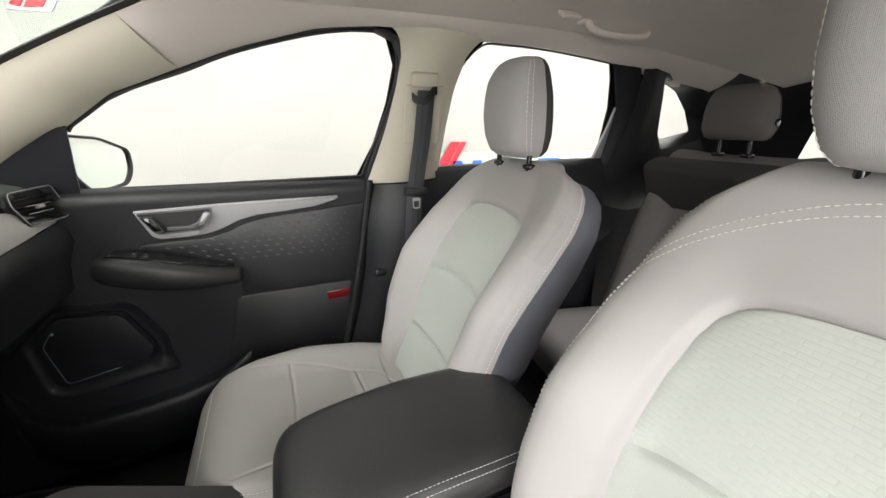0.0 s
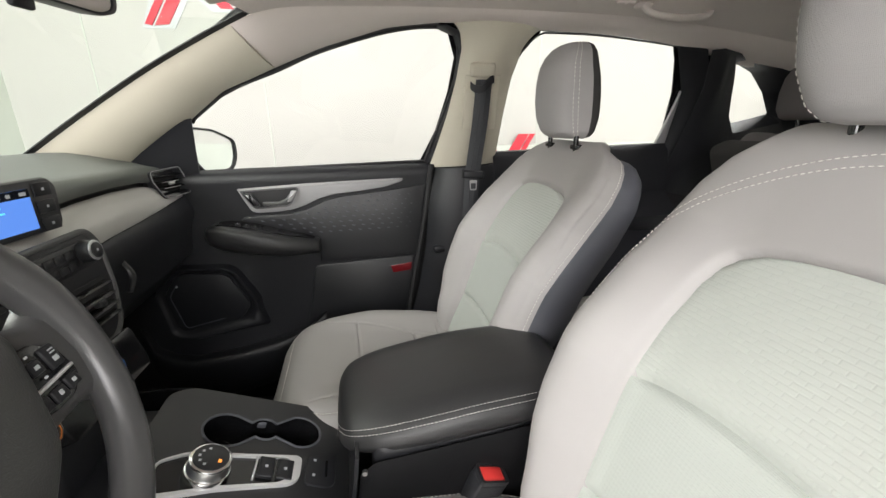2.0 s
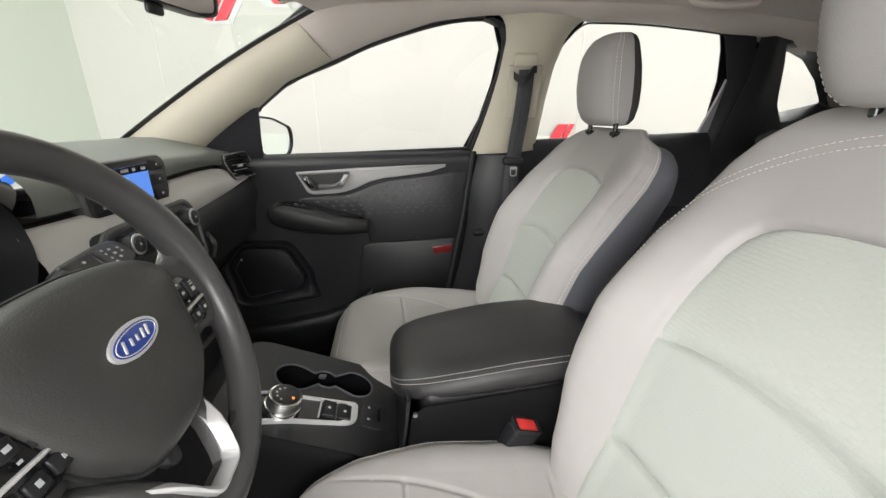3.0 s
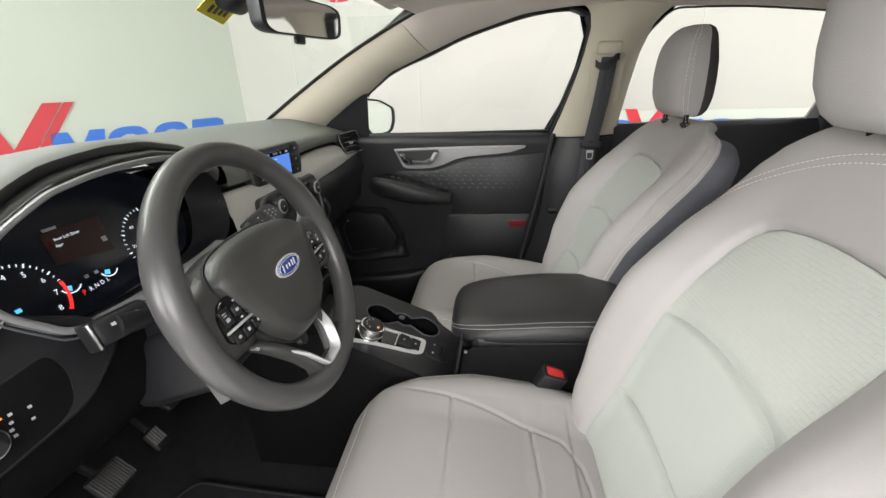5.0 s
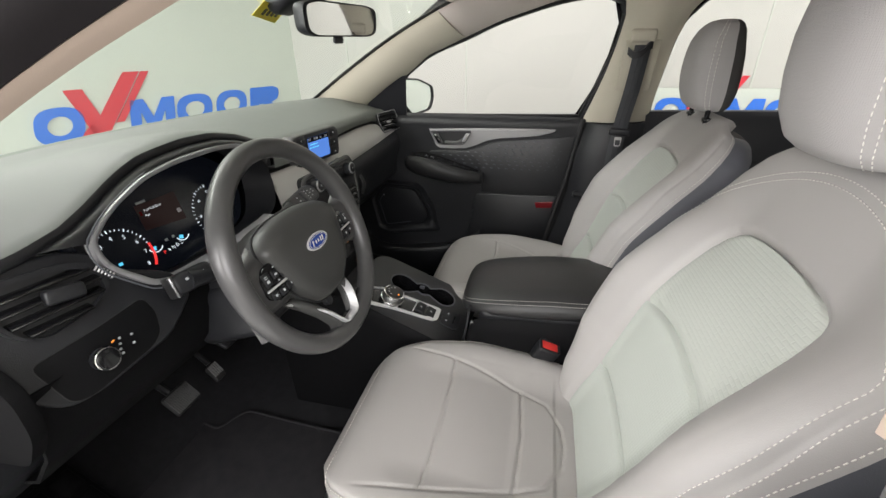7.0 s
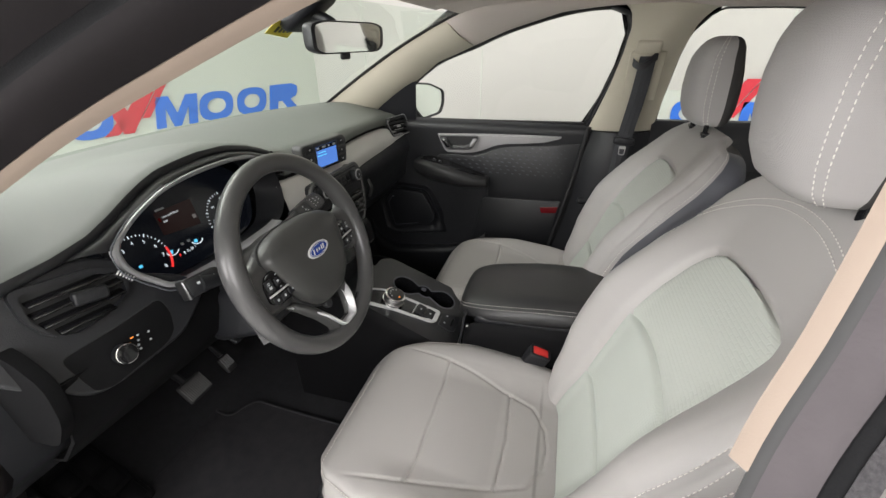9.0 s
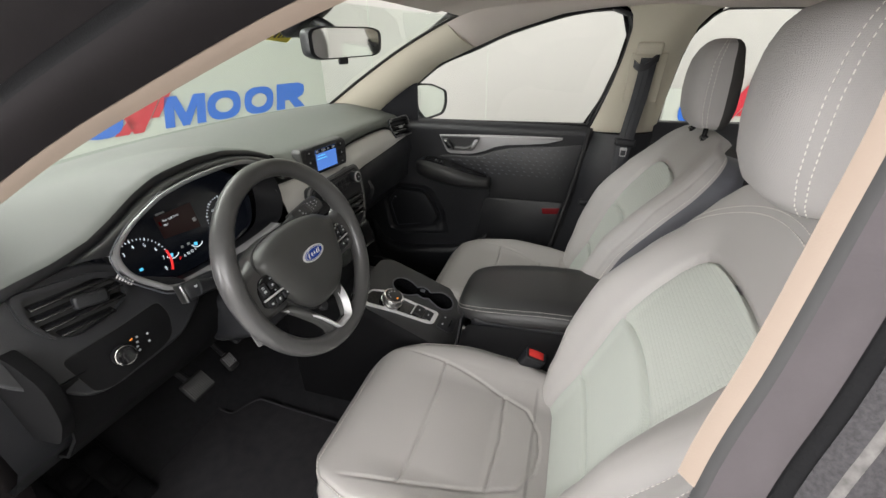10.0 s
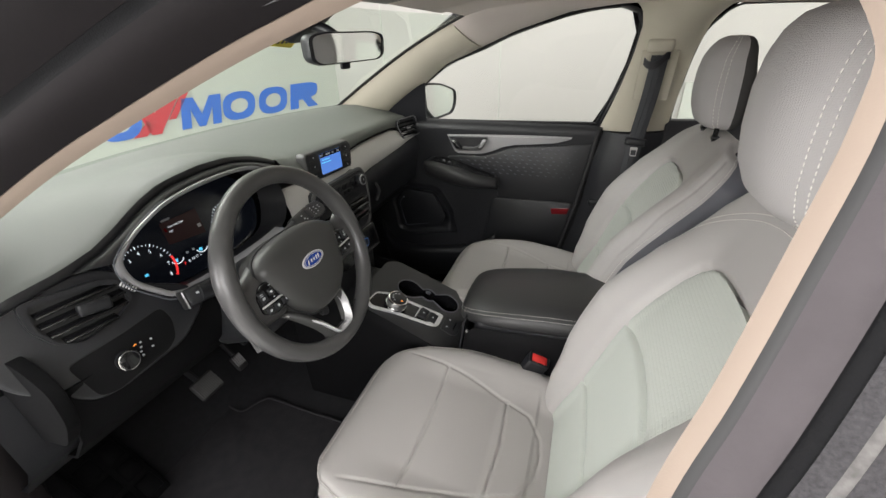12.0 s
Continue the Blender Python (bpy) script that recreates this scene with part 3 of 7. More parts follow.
rdoor = thing("rear_door", "closed rear door with black plastic lining", "car door")
part("door_lining", rear_door(), BLACK, rdoor)
part("door_frame", grid("f", [[side(y, z, 0.012), side(y - 0.012, z, 0.03), side(y - 0.045, z, 0.045), side(y - 0.075, z, 0.05)] for y, z in [(-1.26, 1.480), (-1.306, 1.462), (-1.318, 1.444), (-1.348, 1.39), (-1.385, 1.325), (-1.393, 1.25), (-1.398, 1.13), (-1.30, 0.93)]], thick=0.004), BLACK, rdoor)
part("window_divider", grid("f", [[side(y, z, 0.004), side(y + w, z, 0.006)] for y, z, w in [(-1.390, 1.322, 0.004), (-1.396, 1.26, 0.016), (-1.399, 1.20, 0.030), (-1.402, 1.125, 0.046)]], thick=0.01), SATINGREY, rdoor, "grey glass run channel")
gl = part("window_pane", grid("g", [[side(-0.67 - 0.74 * k / 6, 1.09 + 0.42 * j / 4, -0.006) for k in range(7)] for j in range(5)]), TINTGLASS, rdoor, "clear door glass")
gl.visible_shadow = False
qg = part("quarter_pane", grid("g", [[side(-1.50 - 0.36 * k / 4, 1.18 + 0.25 * j / 3, -0.004) for k in range(5)] for j in range(4)]), TINTGLASS, body, "fixed quarter glass")
qg.visible_shadow = False
qg2 = part("quarter_pane", mirror_x(grid("g", [[side(-1.50 - 0.36 * k / 4, 1.18 + 0.25 * j / 3, -0.004) for k in range(5)] for j in range(4)])), TINTGLASS, body, "fixed quarter glass")
qg2.visible_shadow = False
part("rear_window", grid("rw", [[Vector((0.54 * u, -2.15 + 0.10 * t, 1.06 + 0.30 * t)) for u in (-1, -0.5, 0, 0.5, 1)] for t in (0, 0.5, 1)]), DARKGLASS, body, "dark privacy rear glass")
# tailgate: dark lining with a rear window
def tailgate():
    outer = resample([(-0.80, -2.06, 0.6), (0.80, -2.06, 0.6), (0.80, -2.08, 1.0), (0.72, -1.98, 1.42), (-0.72, -1.98, 1.42), (-0.80, -2.08, 1.0)], 48, True)
    inner = resample([(-0.50, -2.14, 1.08), (0.50, -2.14, 1.08), (0.52, -2.13, 1.12), (0.42, -2.05, 1.33), (-0.42, -2.05, 1.33), (-0.52, -2.13, 1.12)], 48, True)
    return grid("t", [[a.lerp(b, t) + Vector((0, 0.03 * math.sin(math.pi * t), 0)) for a, b in zip(outer, inner)] for t in (0, 0.3, 0.7, 1)], close_u=True, thick=0.006)


part("tailgate_lining", tailgate(), BLACK, body, "black tailgate lining")
part("cargo_floor", rbox(1.3, 0.75, 0.03, pose(0, -1.75, 0.62), 0.01), CARPET, body)
part("cabin_floor", grid("f", [[Vector((x, y, z)) for x in (-0.80, -0.4, -0.12, 0.12, 0.4, 0.80)] for y, z in [(0.98, 0.62), (0.92, 0.52), (0.80, 0.36), (0.70, 0.285), (0.60, 0.265), (0.2, 0.26), (-0.4, 0.265), (-0.9, 0.29), (-1.1, 0.40), (-1.8, 0.42), (-2.1, 0.60)]], thick=0.02), CARPET, body, "black carpeted cabin floor")
part("firewall", rbox(1.66, 0.05, 0.62, pose(0, 1.0, 0.71), 0.01), CARPET, body)
both("sill", lambda: rbox(0.10, 1.55, 0.13, pose(0.80, 0.10, 0.335), 0.03, 3), SHADEBLACK, body, "black plastic scuff sill")
both("sill_outer", lambda: rbox(0.10, 3.2, 0.16, pose(0.90, -0.4, 0.30), 0.04, 3), PAINT, body)
part("bonnet", grid("b", [[Vector((x, y + 0.16 * (1 - (x / 0.75) ** 2), z - 0.05 * (x / 0.75) ** 2)) for x in [-0.78 + 0.13 * k for k in range(13)]] for y, z in ((0.74, 1.07), (1.0, 1.035), (1.35, 0.985), (1.65, 0.90), (1.75, 0.78), (1.78, 0.4))], thick=0.01), PAINT, body, "dark grey bonnet")

# ---- front seats ----
def table(z, rows):
    """Linear look-up in rows of (key, value), keys rising."""
    ks, vs = [r[0] for r in rows], [r[1] for r in rows]
    return float(np.interp(z, ks, vs))


BACK_LINE = spline([Vector((0, y, z)) for y, z in [(-0.425, 0.575), (-0.455, 0.640), (-0.492, 0.717), (-0.556, 0.880), (-0.618, 0.985), (-0.660, 1.050), (-0.700, 1.115), (-0.730, 1.155), (-0.750, 1.173), (-0.770, 1.175), (-0.786, 1.162)]], 8)
BACK_LINE = resample(BACK_LINE, 150)
TOP_I = max(range(len(BACK_LINE)), key=lambda i: BACK_LINE[i].z)
BACK_W = [(0.575, 0.205), (0.65, 0.235), (0.72, 0.262), (0.80, 0.282), (0.90, 0.288), (1.00, 0.284), (1.07, 0.273), (1.11, 0.258), (1.135, 0.238), (1.155, 0.208), (1.168, 0.172), (1.178, 0.135), (1.19, 0.13)]
BACK_B = [(0.575, 0.020), (0.65, 0.045), (0.75, 0.062), (0.88, 0.062), (1.00, 0.040), (1.08, 0.018), (1.15, 0.004), (1.19, 0.0)]
BACK_T = [(0.575, 0.07), (0.70, 0.105), (0.85, 0.115), (1.00, 0.105), (1.08, 0.09), (1.13, 0.075), (1.16, 0.055), (1.19, 0.03)]
INS_W = [(0.60, 0.125), (0.717, 0.138), (0.80, 0.146), (0.88, 0.150), (0.96, 0.150), (1.01, 0.145), (1.035, 0.137), (1.050, 0.124), (1.060, 0.100), (1.065, 0.06), (1.067, 0.0)]
SEATX = 0.3715
ARC_H = 0.108
INS_EDGE = [(w, z) for z, w in INS_W]


def seg_dist(px, py, pts):
    a = np.array(pts)
    b, c = a[:-1], a[1:]
    d = c - b
    t = np.clip(((px - b[:, 0]) * d[:, 0] + (py - b[:, 1]) * d[:, 1]) / (d ** 2).sum(1), 0, 1)
    return float(np.sqrt(((b[:, 0] + t * d[:, 0] - px) ** 2 + (b[:, 1] + t * d[:, 1] - py) ** 2).min()))




def smoothstep(a, b, x):
    t = min(max((x - a) / (b - a), 0), 1)
    return t * t * (3 - 2 * t)


def back_frame(i):
    a, b = BACK_LINE[max(i - 1, 0)], BACK_LINE[min(i + 1, len(BACK_LINE) - 1)]
    t = (b - a).normalized()
    return BACK_LINE[i], t, Vector((1, 0, 0)).cross(t) * -1


def back_width(i):
    z = BACK_LINE[i].z
    w = table(z, BACK_W)
    return w if i <= TOP_I else table(BACK_LINE[TOP_I].z, BACK_W) * (1 - 0.10 * (i - TOP_I) / (len(BACK_LINE) - 1 - TOP_I))


def back_point(i, u, lift=0.0, sewn=True):
    """Front face of the backrest: i along the line, u -1..1 across."""
    p, t, n = back_frame(i)
    if n.y < 0 and i < TOP_I:
        n = -n
    w, bol = back_width(i), table(p.z, BACK_B) if i <= TOP_I else 0.0
    a = abs(u)
    rise = bol * smoothstep(0.42, 0.80, a) - (0.035 + 0.3 * bol) * max(0.0, (a - 0.82) / 0.18) ** 2.2
    x = u * w
    iw = table(p.z, INS_W)
    g = 0.0
    if sewn and p.z < 1.10 and i < TOP_I:
        d = seg_dist(abs(x), p.z, INS_EDGE)
        inside = abs(x) < iw
        g += 0.009 if inside else 0.009 * math.exp(-(d / 0.006) ** 2)
    if sewn and i < TOP_I - 8:
        g += 0.003 * math.exp(-((a - 0.92 - 0.028 * smoothstep(1.02, 0.92, p.z)) * w / 0.003) ** 2)
    return Vector((SEATX + x, 0, 0)) + Vector((0, p.y, p.z)) + n * (rise - g + lift)


U = [math.sin(math.pi / 2 * k / 76) * 0.40 + 0.60 * k / 76 for k in range(-76, 77)]


def backrest(parent, shoulder):
    front = [[back_point(i, u) for u in U] for i in range(len(BACK_LINE))]
    part("backrest_cover", grid("b", front, sharp=80), VINYL, parent, "light grey vinyl backrest cover")
    for s in (-1, 1):
        rows = []
        for i in range(len(BACK_LINE)):
            p, t, n = back_frame(i)
            e = back_point(i, s)
            th = table(p.z, BACK_T) if i <= TOP_I else 0.03 * (len(BACK_LINE) - 1 - i) / (len(BACK_LINE) - 1 - TOP_I)
            row = []
            for k in range(8):
                q = k / 7
                bulge = 0.012 * math.sin(math.pi * q)
                row.append(e + Vector((s * (bulge - 0.03 * q * q), -th * q * 0.9, -th * q * 0.30)))
            rows.append(row)
        part("side_panel", grid("s", rows, sharp=80), SIDEGREY, parent, "slate grey vinyl side panel with white stitching")
        sp = [back_point(i, s * 0.985, 0.0008) + Vector((s * 0.002, 0, 0)) for i in range(12, TOP_I - 4)]
        part("stitching", stitches(sp, up=(s, 0.3, 0.2)), THREAD, parent)
    rows = []
    for i in range(0, len(BACK_LINE)):
        p = BACK_LINE[i]
        th = table(p.z, BACK_T) if i <= TOP_I else 0.03 * (len(BACK_LINE) - 1 - i) / (len(BACK_LINE) - 1 - TOP_I)
        a, b = back_point(i, -1) + Vector((0.03, -th * 0.9, -th * 0.3)), back_point(i, 1) + Vector((-0.03, -th * 0.9, -th * 0.3))
        rows.append([a.lerp(b, k / 12) + Vector((0, -0.02 * math.sin(math.pi * k / 12), 0)) for k in range(13)])
    part("back_panel", grid("p", rows, sharp=80), DARKCLOTH, parent, "dark cloth back panel")
    # centre insert in three pads, split by sewn seams
    zs = [0.60, 0.717, 0.880, 1.0665]
    LINE_Z = [p.z for p in BACK_LINE[:TOP_I + 1]]
    for lo, hi in zip(zs, zs[1:]):
        rows = []
        n = 30
        def bow(z, u):
            return z + ({0.717: 0.010, 0.880: 0.022}.get(z, 0.0)) * (1 - u * u)

        for k in range(n + 1):
            q = k / n
            row = []
            for m in range(41):
                u = -1 + m / 20
                l, h = bow(lo, u), bow(hi, u)
                z = l + (h - l) * (q if hi < 1.0 else 1 - (1 - q) ** 1.6)
                i = min(max(int(np.searchsorted(LINE_Z, z)), 1), TOP_I - 1)
                j = i - 1
                tt = (z - BACK_LINE[i].z) / (BACK_LINE[j].z - BACK_LINE[i].z)
                x = u * table(z, INS_W)
                ends = min(q, 1 - q) * (h - l) / 0.012 if hi < 1.0 else (q * (h - l) / 0.012 if q < 0.5 else 9)
                puff = 0.0105 * (1 - max(0.0, 1 - ends) ** 2) * (1 - abs(u) ** 14)
                a = back_point(i, x / back_width(i), -0.0085, False).lerp(back_point(j, x / back_width(j), -0.0085, False), tt)
                row.append(a + Vector((0, 0.86, 0.5)) * (puff - 0.001 * abs(u) ** 14))
            rows.append(row)
        part("insert_pad", grid("i", rows, sharp=80), CLOTHRIB if hi > 1.0 else CLOTH, parent, "pale grey-green knitted cloth insert")
    # double stitch line round the outer border and across the shoulders
    def index_at(z):
        k = min(range(1, TOP_I - 1), key=lambda j: abs(BACK_LINE[j].z - z))
        return k - 1 if BACK_LINE[k].z > z else k

    def at_height(z, u, lift):
        k = index_at(z)
        t = (z - BACK_LINE[k].z) / (BACK_LINE[k + 1].z - BACK_LINE[k].z)
        return back_point(k, u, lift).lerp(back_point(k + 1, u, lift), t)

    for off in (-0.0055, 0.0055) if shoulder else ():
        path = []
        for s in (1, -1):
            leg = [at_height(z, s * (0.92 + 0.028 * smoothstep(1.02, 0.92, z) + off / table(z, BACK_W)), 0.0018) for z in [0.66 + 0.38 * k / 24 for k in range(25)]]
            arc = []
            for k in range(1, 15):
                a = math.pi / 2 * k / 14
                z = 1.04 + (ARC_H + off) * math.sin(a)
                xx = 0.262 * (0.45 * math.cos(a) + 0.55 * (1 - k / 14)) + off * math.cos(a)
                arc.append(at_height(z, s * xx / table(z, BACK_W), 0.0018))
            full = leg + arc
            path = path + full if s == 1 else path + list(reversed(full))
        part("stitching", stitches(path, up=(0, 0.8, 0.5)), THREAD, parent)


# cushion
CUSH_Z = [(-0.56, 0.590), (-0.50, 0.596), (-0.42, 0.602), (-0.31, 0.613), (-0.155, 0.634), (-0.05, 0.642), (0.0, 0.634), (0.03, 0.612), (0.045, 0.595), (0.052, 0.582), (0.050, 0.570)]
CUSH_W = [(-0.56, 0.215), (-0.45, 0.245), (-0.35, 0.272), (-0.2, 0.272), (-0.08, 0.253), (0.0, 0.217), (0.03, 0.190), (0.055, 0.150)]
CUSH_PTS = resample(spline([Vector((0, y, z)) for y, z in CUSH_Z], 8), 190)


CSIDE = [(0.192, -0.02), (0.186, -0.07), (0.176, -0.14), (0.163, -0.20), (0.145, -0.26), (0.121, -0.330), (0.100, -0.382), (0.050, -0.413)]
CSEAMS = [[(-0.172, -0.158), (-0.10, -0.163), (0, -0.165), (0.10, -0.163), (0.172, -0.158)],
          [(-0.123, -0.325), (0, -0.333), (0.123, -0.325)],
          [(-x, y) for x, y in CSIDE] + [(0, -0.420)] + list(reversed(CSIDE))]


def cushion_point(k, u, lift=0.0):
    p = CUSH_PTS[k]
    a, b = CUSH_PTS[max(k - 1, 0)], CUSH_PTS[min(k + 1, len(CUSH_PTS) - 1)]
    t = (b - a).normalized()
    n = Vector((0, -t.z, t.y))
    w = table(p.y, CUSH_W)
    aa, x = abs(u), u * w
    bol = 0.026 * smoothstep(0.0, 0.26, -p.y) * (1 - 0.5 * smoothstep(0.40, 0.55, -p.y))
    rise = bol * smoothstep(0.45, 0.80, aa) - (0.030 + 0.2 * bol) * max(0.0, (aa - 0.80) / 0.20) ** 2.3
    g = 0.0
    if p.z > 0.58:
        for s in CSEAMS[:2]:
            g += 0.0050 * math.exp(-(seg_dist(x, p.y, s) / 0.0026) ** 2)
        g += 0.0042 * math.exp(-(seg_dist(x, p.y, CSEAMS[2]) / 0.0026) ** 2) * smoothstep(-0.02, -0.10, p.y)
        inside = abs(x) < 0.18 and -0.40 < p.y
        if inside:
            g -= 0.004 * abs(math.sin(math.pi * (p.y + 0.155) / 0.153)) * smoothstep(0.19, 0.13, abs(x)) * (p.y < -0.155)
    g += 0.003 * math.exp(-((aa - 0.90) * w / 0.004) ** 2)
    return Vector((SEATX + x, p.y, p.z)) + n * (rise - g + lift)


def cushion(parent):
    top = [[cushion_point(k, u) for u in U] for k in range(len(CUSH_PTS))]
    part("seat_cushion", grid("c", top, sharp=80), VINYL, parent, "light grey vinyl seat cushion with sewn seams")
    for s in (-1, 1):
        rows = []
        for k in range(len(CUSH_PTS)):
            e = cushion_point(k, s)
            bottom = 0.568
            rows.append([e + Vector((s * 0.010 * math.sin(math.pi * q / 6), 0, (bottom - e.z) * q / 6)) for q in range(7)])
        part("cushion_side", grid("s", rows, sharp=80), VINYL, parent)
        part("stitching", stitches([cushion_point(k, s * 0.915, 0.0016) for k in range(22, 176)], up=(0, 0, 1)), THREAD, parent)
    front = [cushion_point(len(CUSH_PTS) - 18, u * 0.915, 0.0012) for u in [-1 + q / 20 for q in range(41)]]
    part("stitching", stitches(front, up=(0, 1, 0)), THREAD, parent)
    # plastic skirt and rails
    rows = []
    out = round_poly([(SEATX - 0.25, -0.50), (SEATX + 0.25, -0.50), (SEATX + 0.27, -0.1), (SEATX + 0.215, 0.045), (SEATX - 0.215, 0.045), (SEATX - 0.27, -0.1)], 0.06, 5)
    for z, s in ((0.36, 0.86), (0.38, 0.93), (0.47, 0.97), (0.545, 0.975), (0.575, 0.92)):
        rows.append([Vector((SEATX + (p.x - SEATX) * s, -0.22 + (p.y + 0.22) * s, z)) for p in out])
    part("seat_base", grid("k", rows, close_u=True, caps=True), BLACK, parent, "black plastic seat base skirt")
    for x in (-0.18, 0.18):
        part("seat_rail", rbox(0.05, 0.52, 0.09, pose(SEATX + x, -0.24, 0.315), 0.008), STEEL, parent)


HEAD_ROWS = [(z, w * 0.95, f - r, (f + r) / 2) for z, w, f, r in [(1.188, 0.1245, -0.722, -0.764), (1.192, 0.1535, -0.708, -0.781), (1.205, 0.1743, -0.691, -0.793), (1.24, 0.1926, -0.677, -0.800), (1.285, 0.1992, -0.672, -0.799), (1.33, 0.1950, -0.674, -0.795), (1.365, 0.1822, -0.680, -0.788), (1.39, 0.1626, -0.693, -0.784), (1.405, 0.1377, -0.706, -0.777), (1.413, 0.1002, -0.719, -0.769), (1.416, 0.0498, -0.732, -0.755)]]


def headrest(parent, sewn=(3, 5), length=0.0062):
    zs = resample([Vector((w, d, z)) for z, w, d, c in HEAD_ROWS], 40)
    front, rear = [], []
    for v in zs:
        z = v.z
        w, d, c = table(z, [(r[0], r[1]) for r in HEAD_ROWS]), table(z, [(r[0], r[2]) for r in HEAD_ROWS]), table(z, [(r[0], r[3]) for r in HEAD_ROWS])
        def pt(a):
            ca, sa = math.cos(a), math.sin(a)
            ex = 0.62
            return Vector((SEATX + w / 2 * math.copysign(abs(ca) ** ex, ca), c + d / 2 * math.copysign(abs(sa) ** ex, sa) - 0.006 * ca * ca, z))
        lo, hi = radians(-6), radians(186)
        front.append([pt(lo + (hi - lo) * k / 36) for k in range(37)])
        rear.append([pt(hi + (2 * math.pi - (hi - lo)) * k / 16) for k in range(17)])
    hr = part("head_restraint", grid("h", front, sharp=80), HEADCLOTH, parent, "grey cloth head restraint")
    part("rear_shell", grid("r", rear, sharp=80), DARKCLOTH, hr, "dark cloth rear half")
    for e in (1, -1):
        for k in sewn:
            path = [(r[k] if e > 0 else r[-1 - k]) + Vector((e * 0.0004, 0.0003, 0)) for r in front[3:-3]]
            part("stitching", stitches(path, length, length * 0.55, 0.0009, up=(1, 0, 0)), THREAD, hr)
    for x in (-0.07, 0.07):
        post = part("post", cyl(0.0065, 0.05, pose(SEATX + x, -0.735, 1.170), 14), GLOSSBLACK, hr)
        part("post_guide", rbox(0.034, 0.026, 0.012, pose(SEATX + x, -0.740, 1.168), 0.004), GLOSSBLACK, hr)


def brick_cloth():
    m = material("ribbed_insert_cloth", (0.43, 0.45, 0.415), 0.8, vary=0.05, spec=0.2)
    nt = m.node_tree
    b = nt.nodes["Principled BSDF"]
    tc = nt.nodes.new("ShaderNodeTexCoord")
    mp = nt.nodes.new("ShaderNodeMapping")
    mp.inputs["Rotation"].default_value = (radians(-120), 0, 0)
    br = nt.nodes.new("ShaderNodeTexBrick")
    br.offset, br.squash = 0.5, 1.0
    for k, v in (("Scale", 1.0), ("Mortar Size", 0.0018), ("Mortar Smooth", 1.0), ("Brick Width", 0.020), ("Row Height", 0.0066), ("Bias", 0.0)):
        br.inputs[k].default_value = v
    br.inputs["Color1"].default_value = (1, 1, 1, 1)
    br.inputs["Color2"].default_value = (0.8, 0.8, 0.8, 1)
    br.inputs["Mortar"].default_value = (0, 0, 0, 1)
    bp = nt.nodes.new("ShaderNodeBump")
    bp.inputs["Strength"].default_value, bp.inputs["Distance"].default_value = 0.30, 0.0013
    nt.links.new(tc.outputs["Object"], mp.inputs["Vector"])
    nt.links.new(mp.outputs["Vector"], br.inputs["Vector"])
    nt.links.new(br.outputs["Color"], bp.inputs["Height"])
    nt.links.new(bp.outputs["Normal"], b.inputs["Normal"])
    return m


CLOTHRIB = brick_cloth()
seat = thing("front_seat", "light grey front bucket seat with pale cloth insert and white stitching", "car seat", "front seats", at=(SEATX, -0.25, 0.27))
backrest(seat, False)
cushion(seat)
headrest(seat)
for ob in seat.children:
    if ob.name.startswith("head_restraint"):
        ob.location += Vector((0.032, 0.0, -0.005))
# the driver seat: its back stands more upright and its head restraint is pulled up a little
BACK_LINE = resample(spline([Vector((0, y, z)) for y, z in [(-0.425, 0.575), (-0.455, 0.640), (-0.492, 0.717), (-0.556, 0.880), (-0.618, 0.985), (-0.658, 1.050), (-0.676, 1.095), (-0.690, 1.135), (-0.702, 1.165), (-0.716, 1.190), (-0.733, 1.204), (-0.756, 1.206), (-0.778, 1.188)]], 8), 150)
TOP_I = max(range(len(BACK_LINE)), key=lambda i: BACK_LINE[i].z)
BACK_W = [(0.575, 0.205), (0.65, 0.235), (0.72, 0.262), (0.80, 0.282), (0.90, 0.288), (1.00, 0.284), (1.08, 0.272), (1.13, 0.254), (1.165, 0.228), (1.19, 0.195), (1.21, 0.165)]
INS_W = [(z, w * 1.03) for z, w in INS_W]
HEAD_ROWS = [(1.186, 0.1245, 0.044, -0.710), (1.19, 0.1535, 0.0792, -0.707), (1.205, 0.1743, 0.11, -0.704), (1.24, 0.1926, 0.132, -0.700), (1.285, 0.2020, 0.140, -0.698), (1.33, 0.2020, 0.142, -0.698), (1.37, 0.1980, 0.138, -0.701), (1.398, 0.1880, 0.124, -0.705), (1.414, 0.1700, 0.104, -0.709), (1.423, 0.1320, 0.072, -0.713), (1.426, 0.0640, 0.032, -0.716)]
INS_EDGE = [(w, z) for z, w in INS_W]
ARC_H = 0.135
driver = thing("front_seat", "light grey driver seat with pale cloth insert beside the console", "car seat", "front seats", at=(SEATX, -0.25, 0.27))
backrest(driver, True)
cushion(driver)
headrest(driver, (5, 7), 0.0052)
driver.location = (-0.368, -0.228, 0.284)
for ob in driver.children:
    if ob.name.startswith("head_restraint"):
        ob.location += Vector((0.013, 0.008, 0.020))


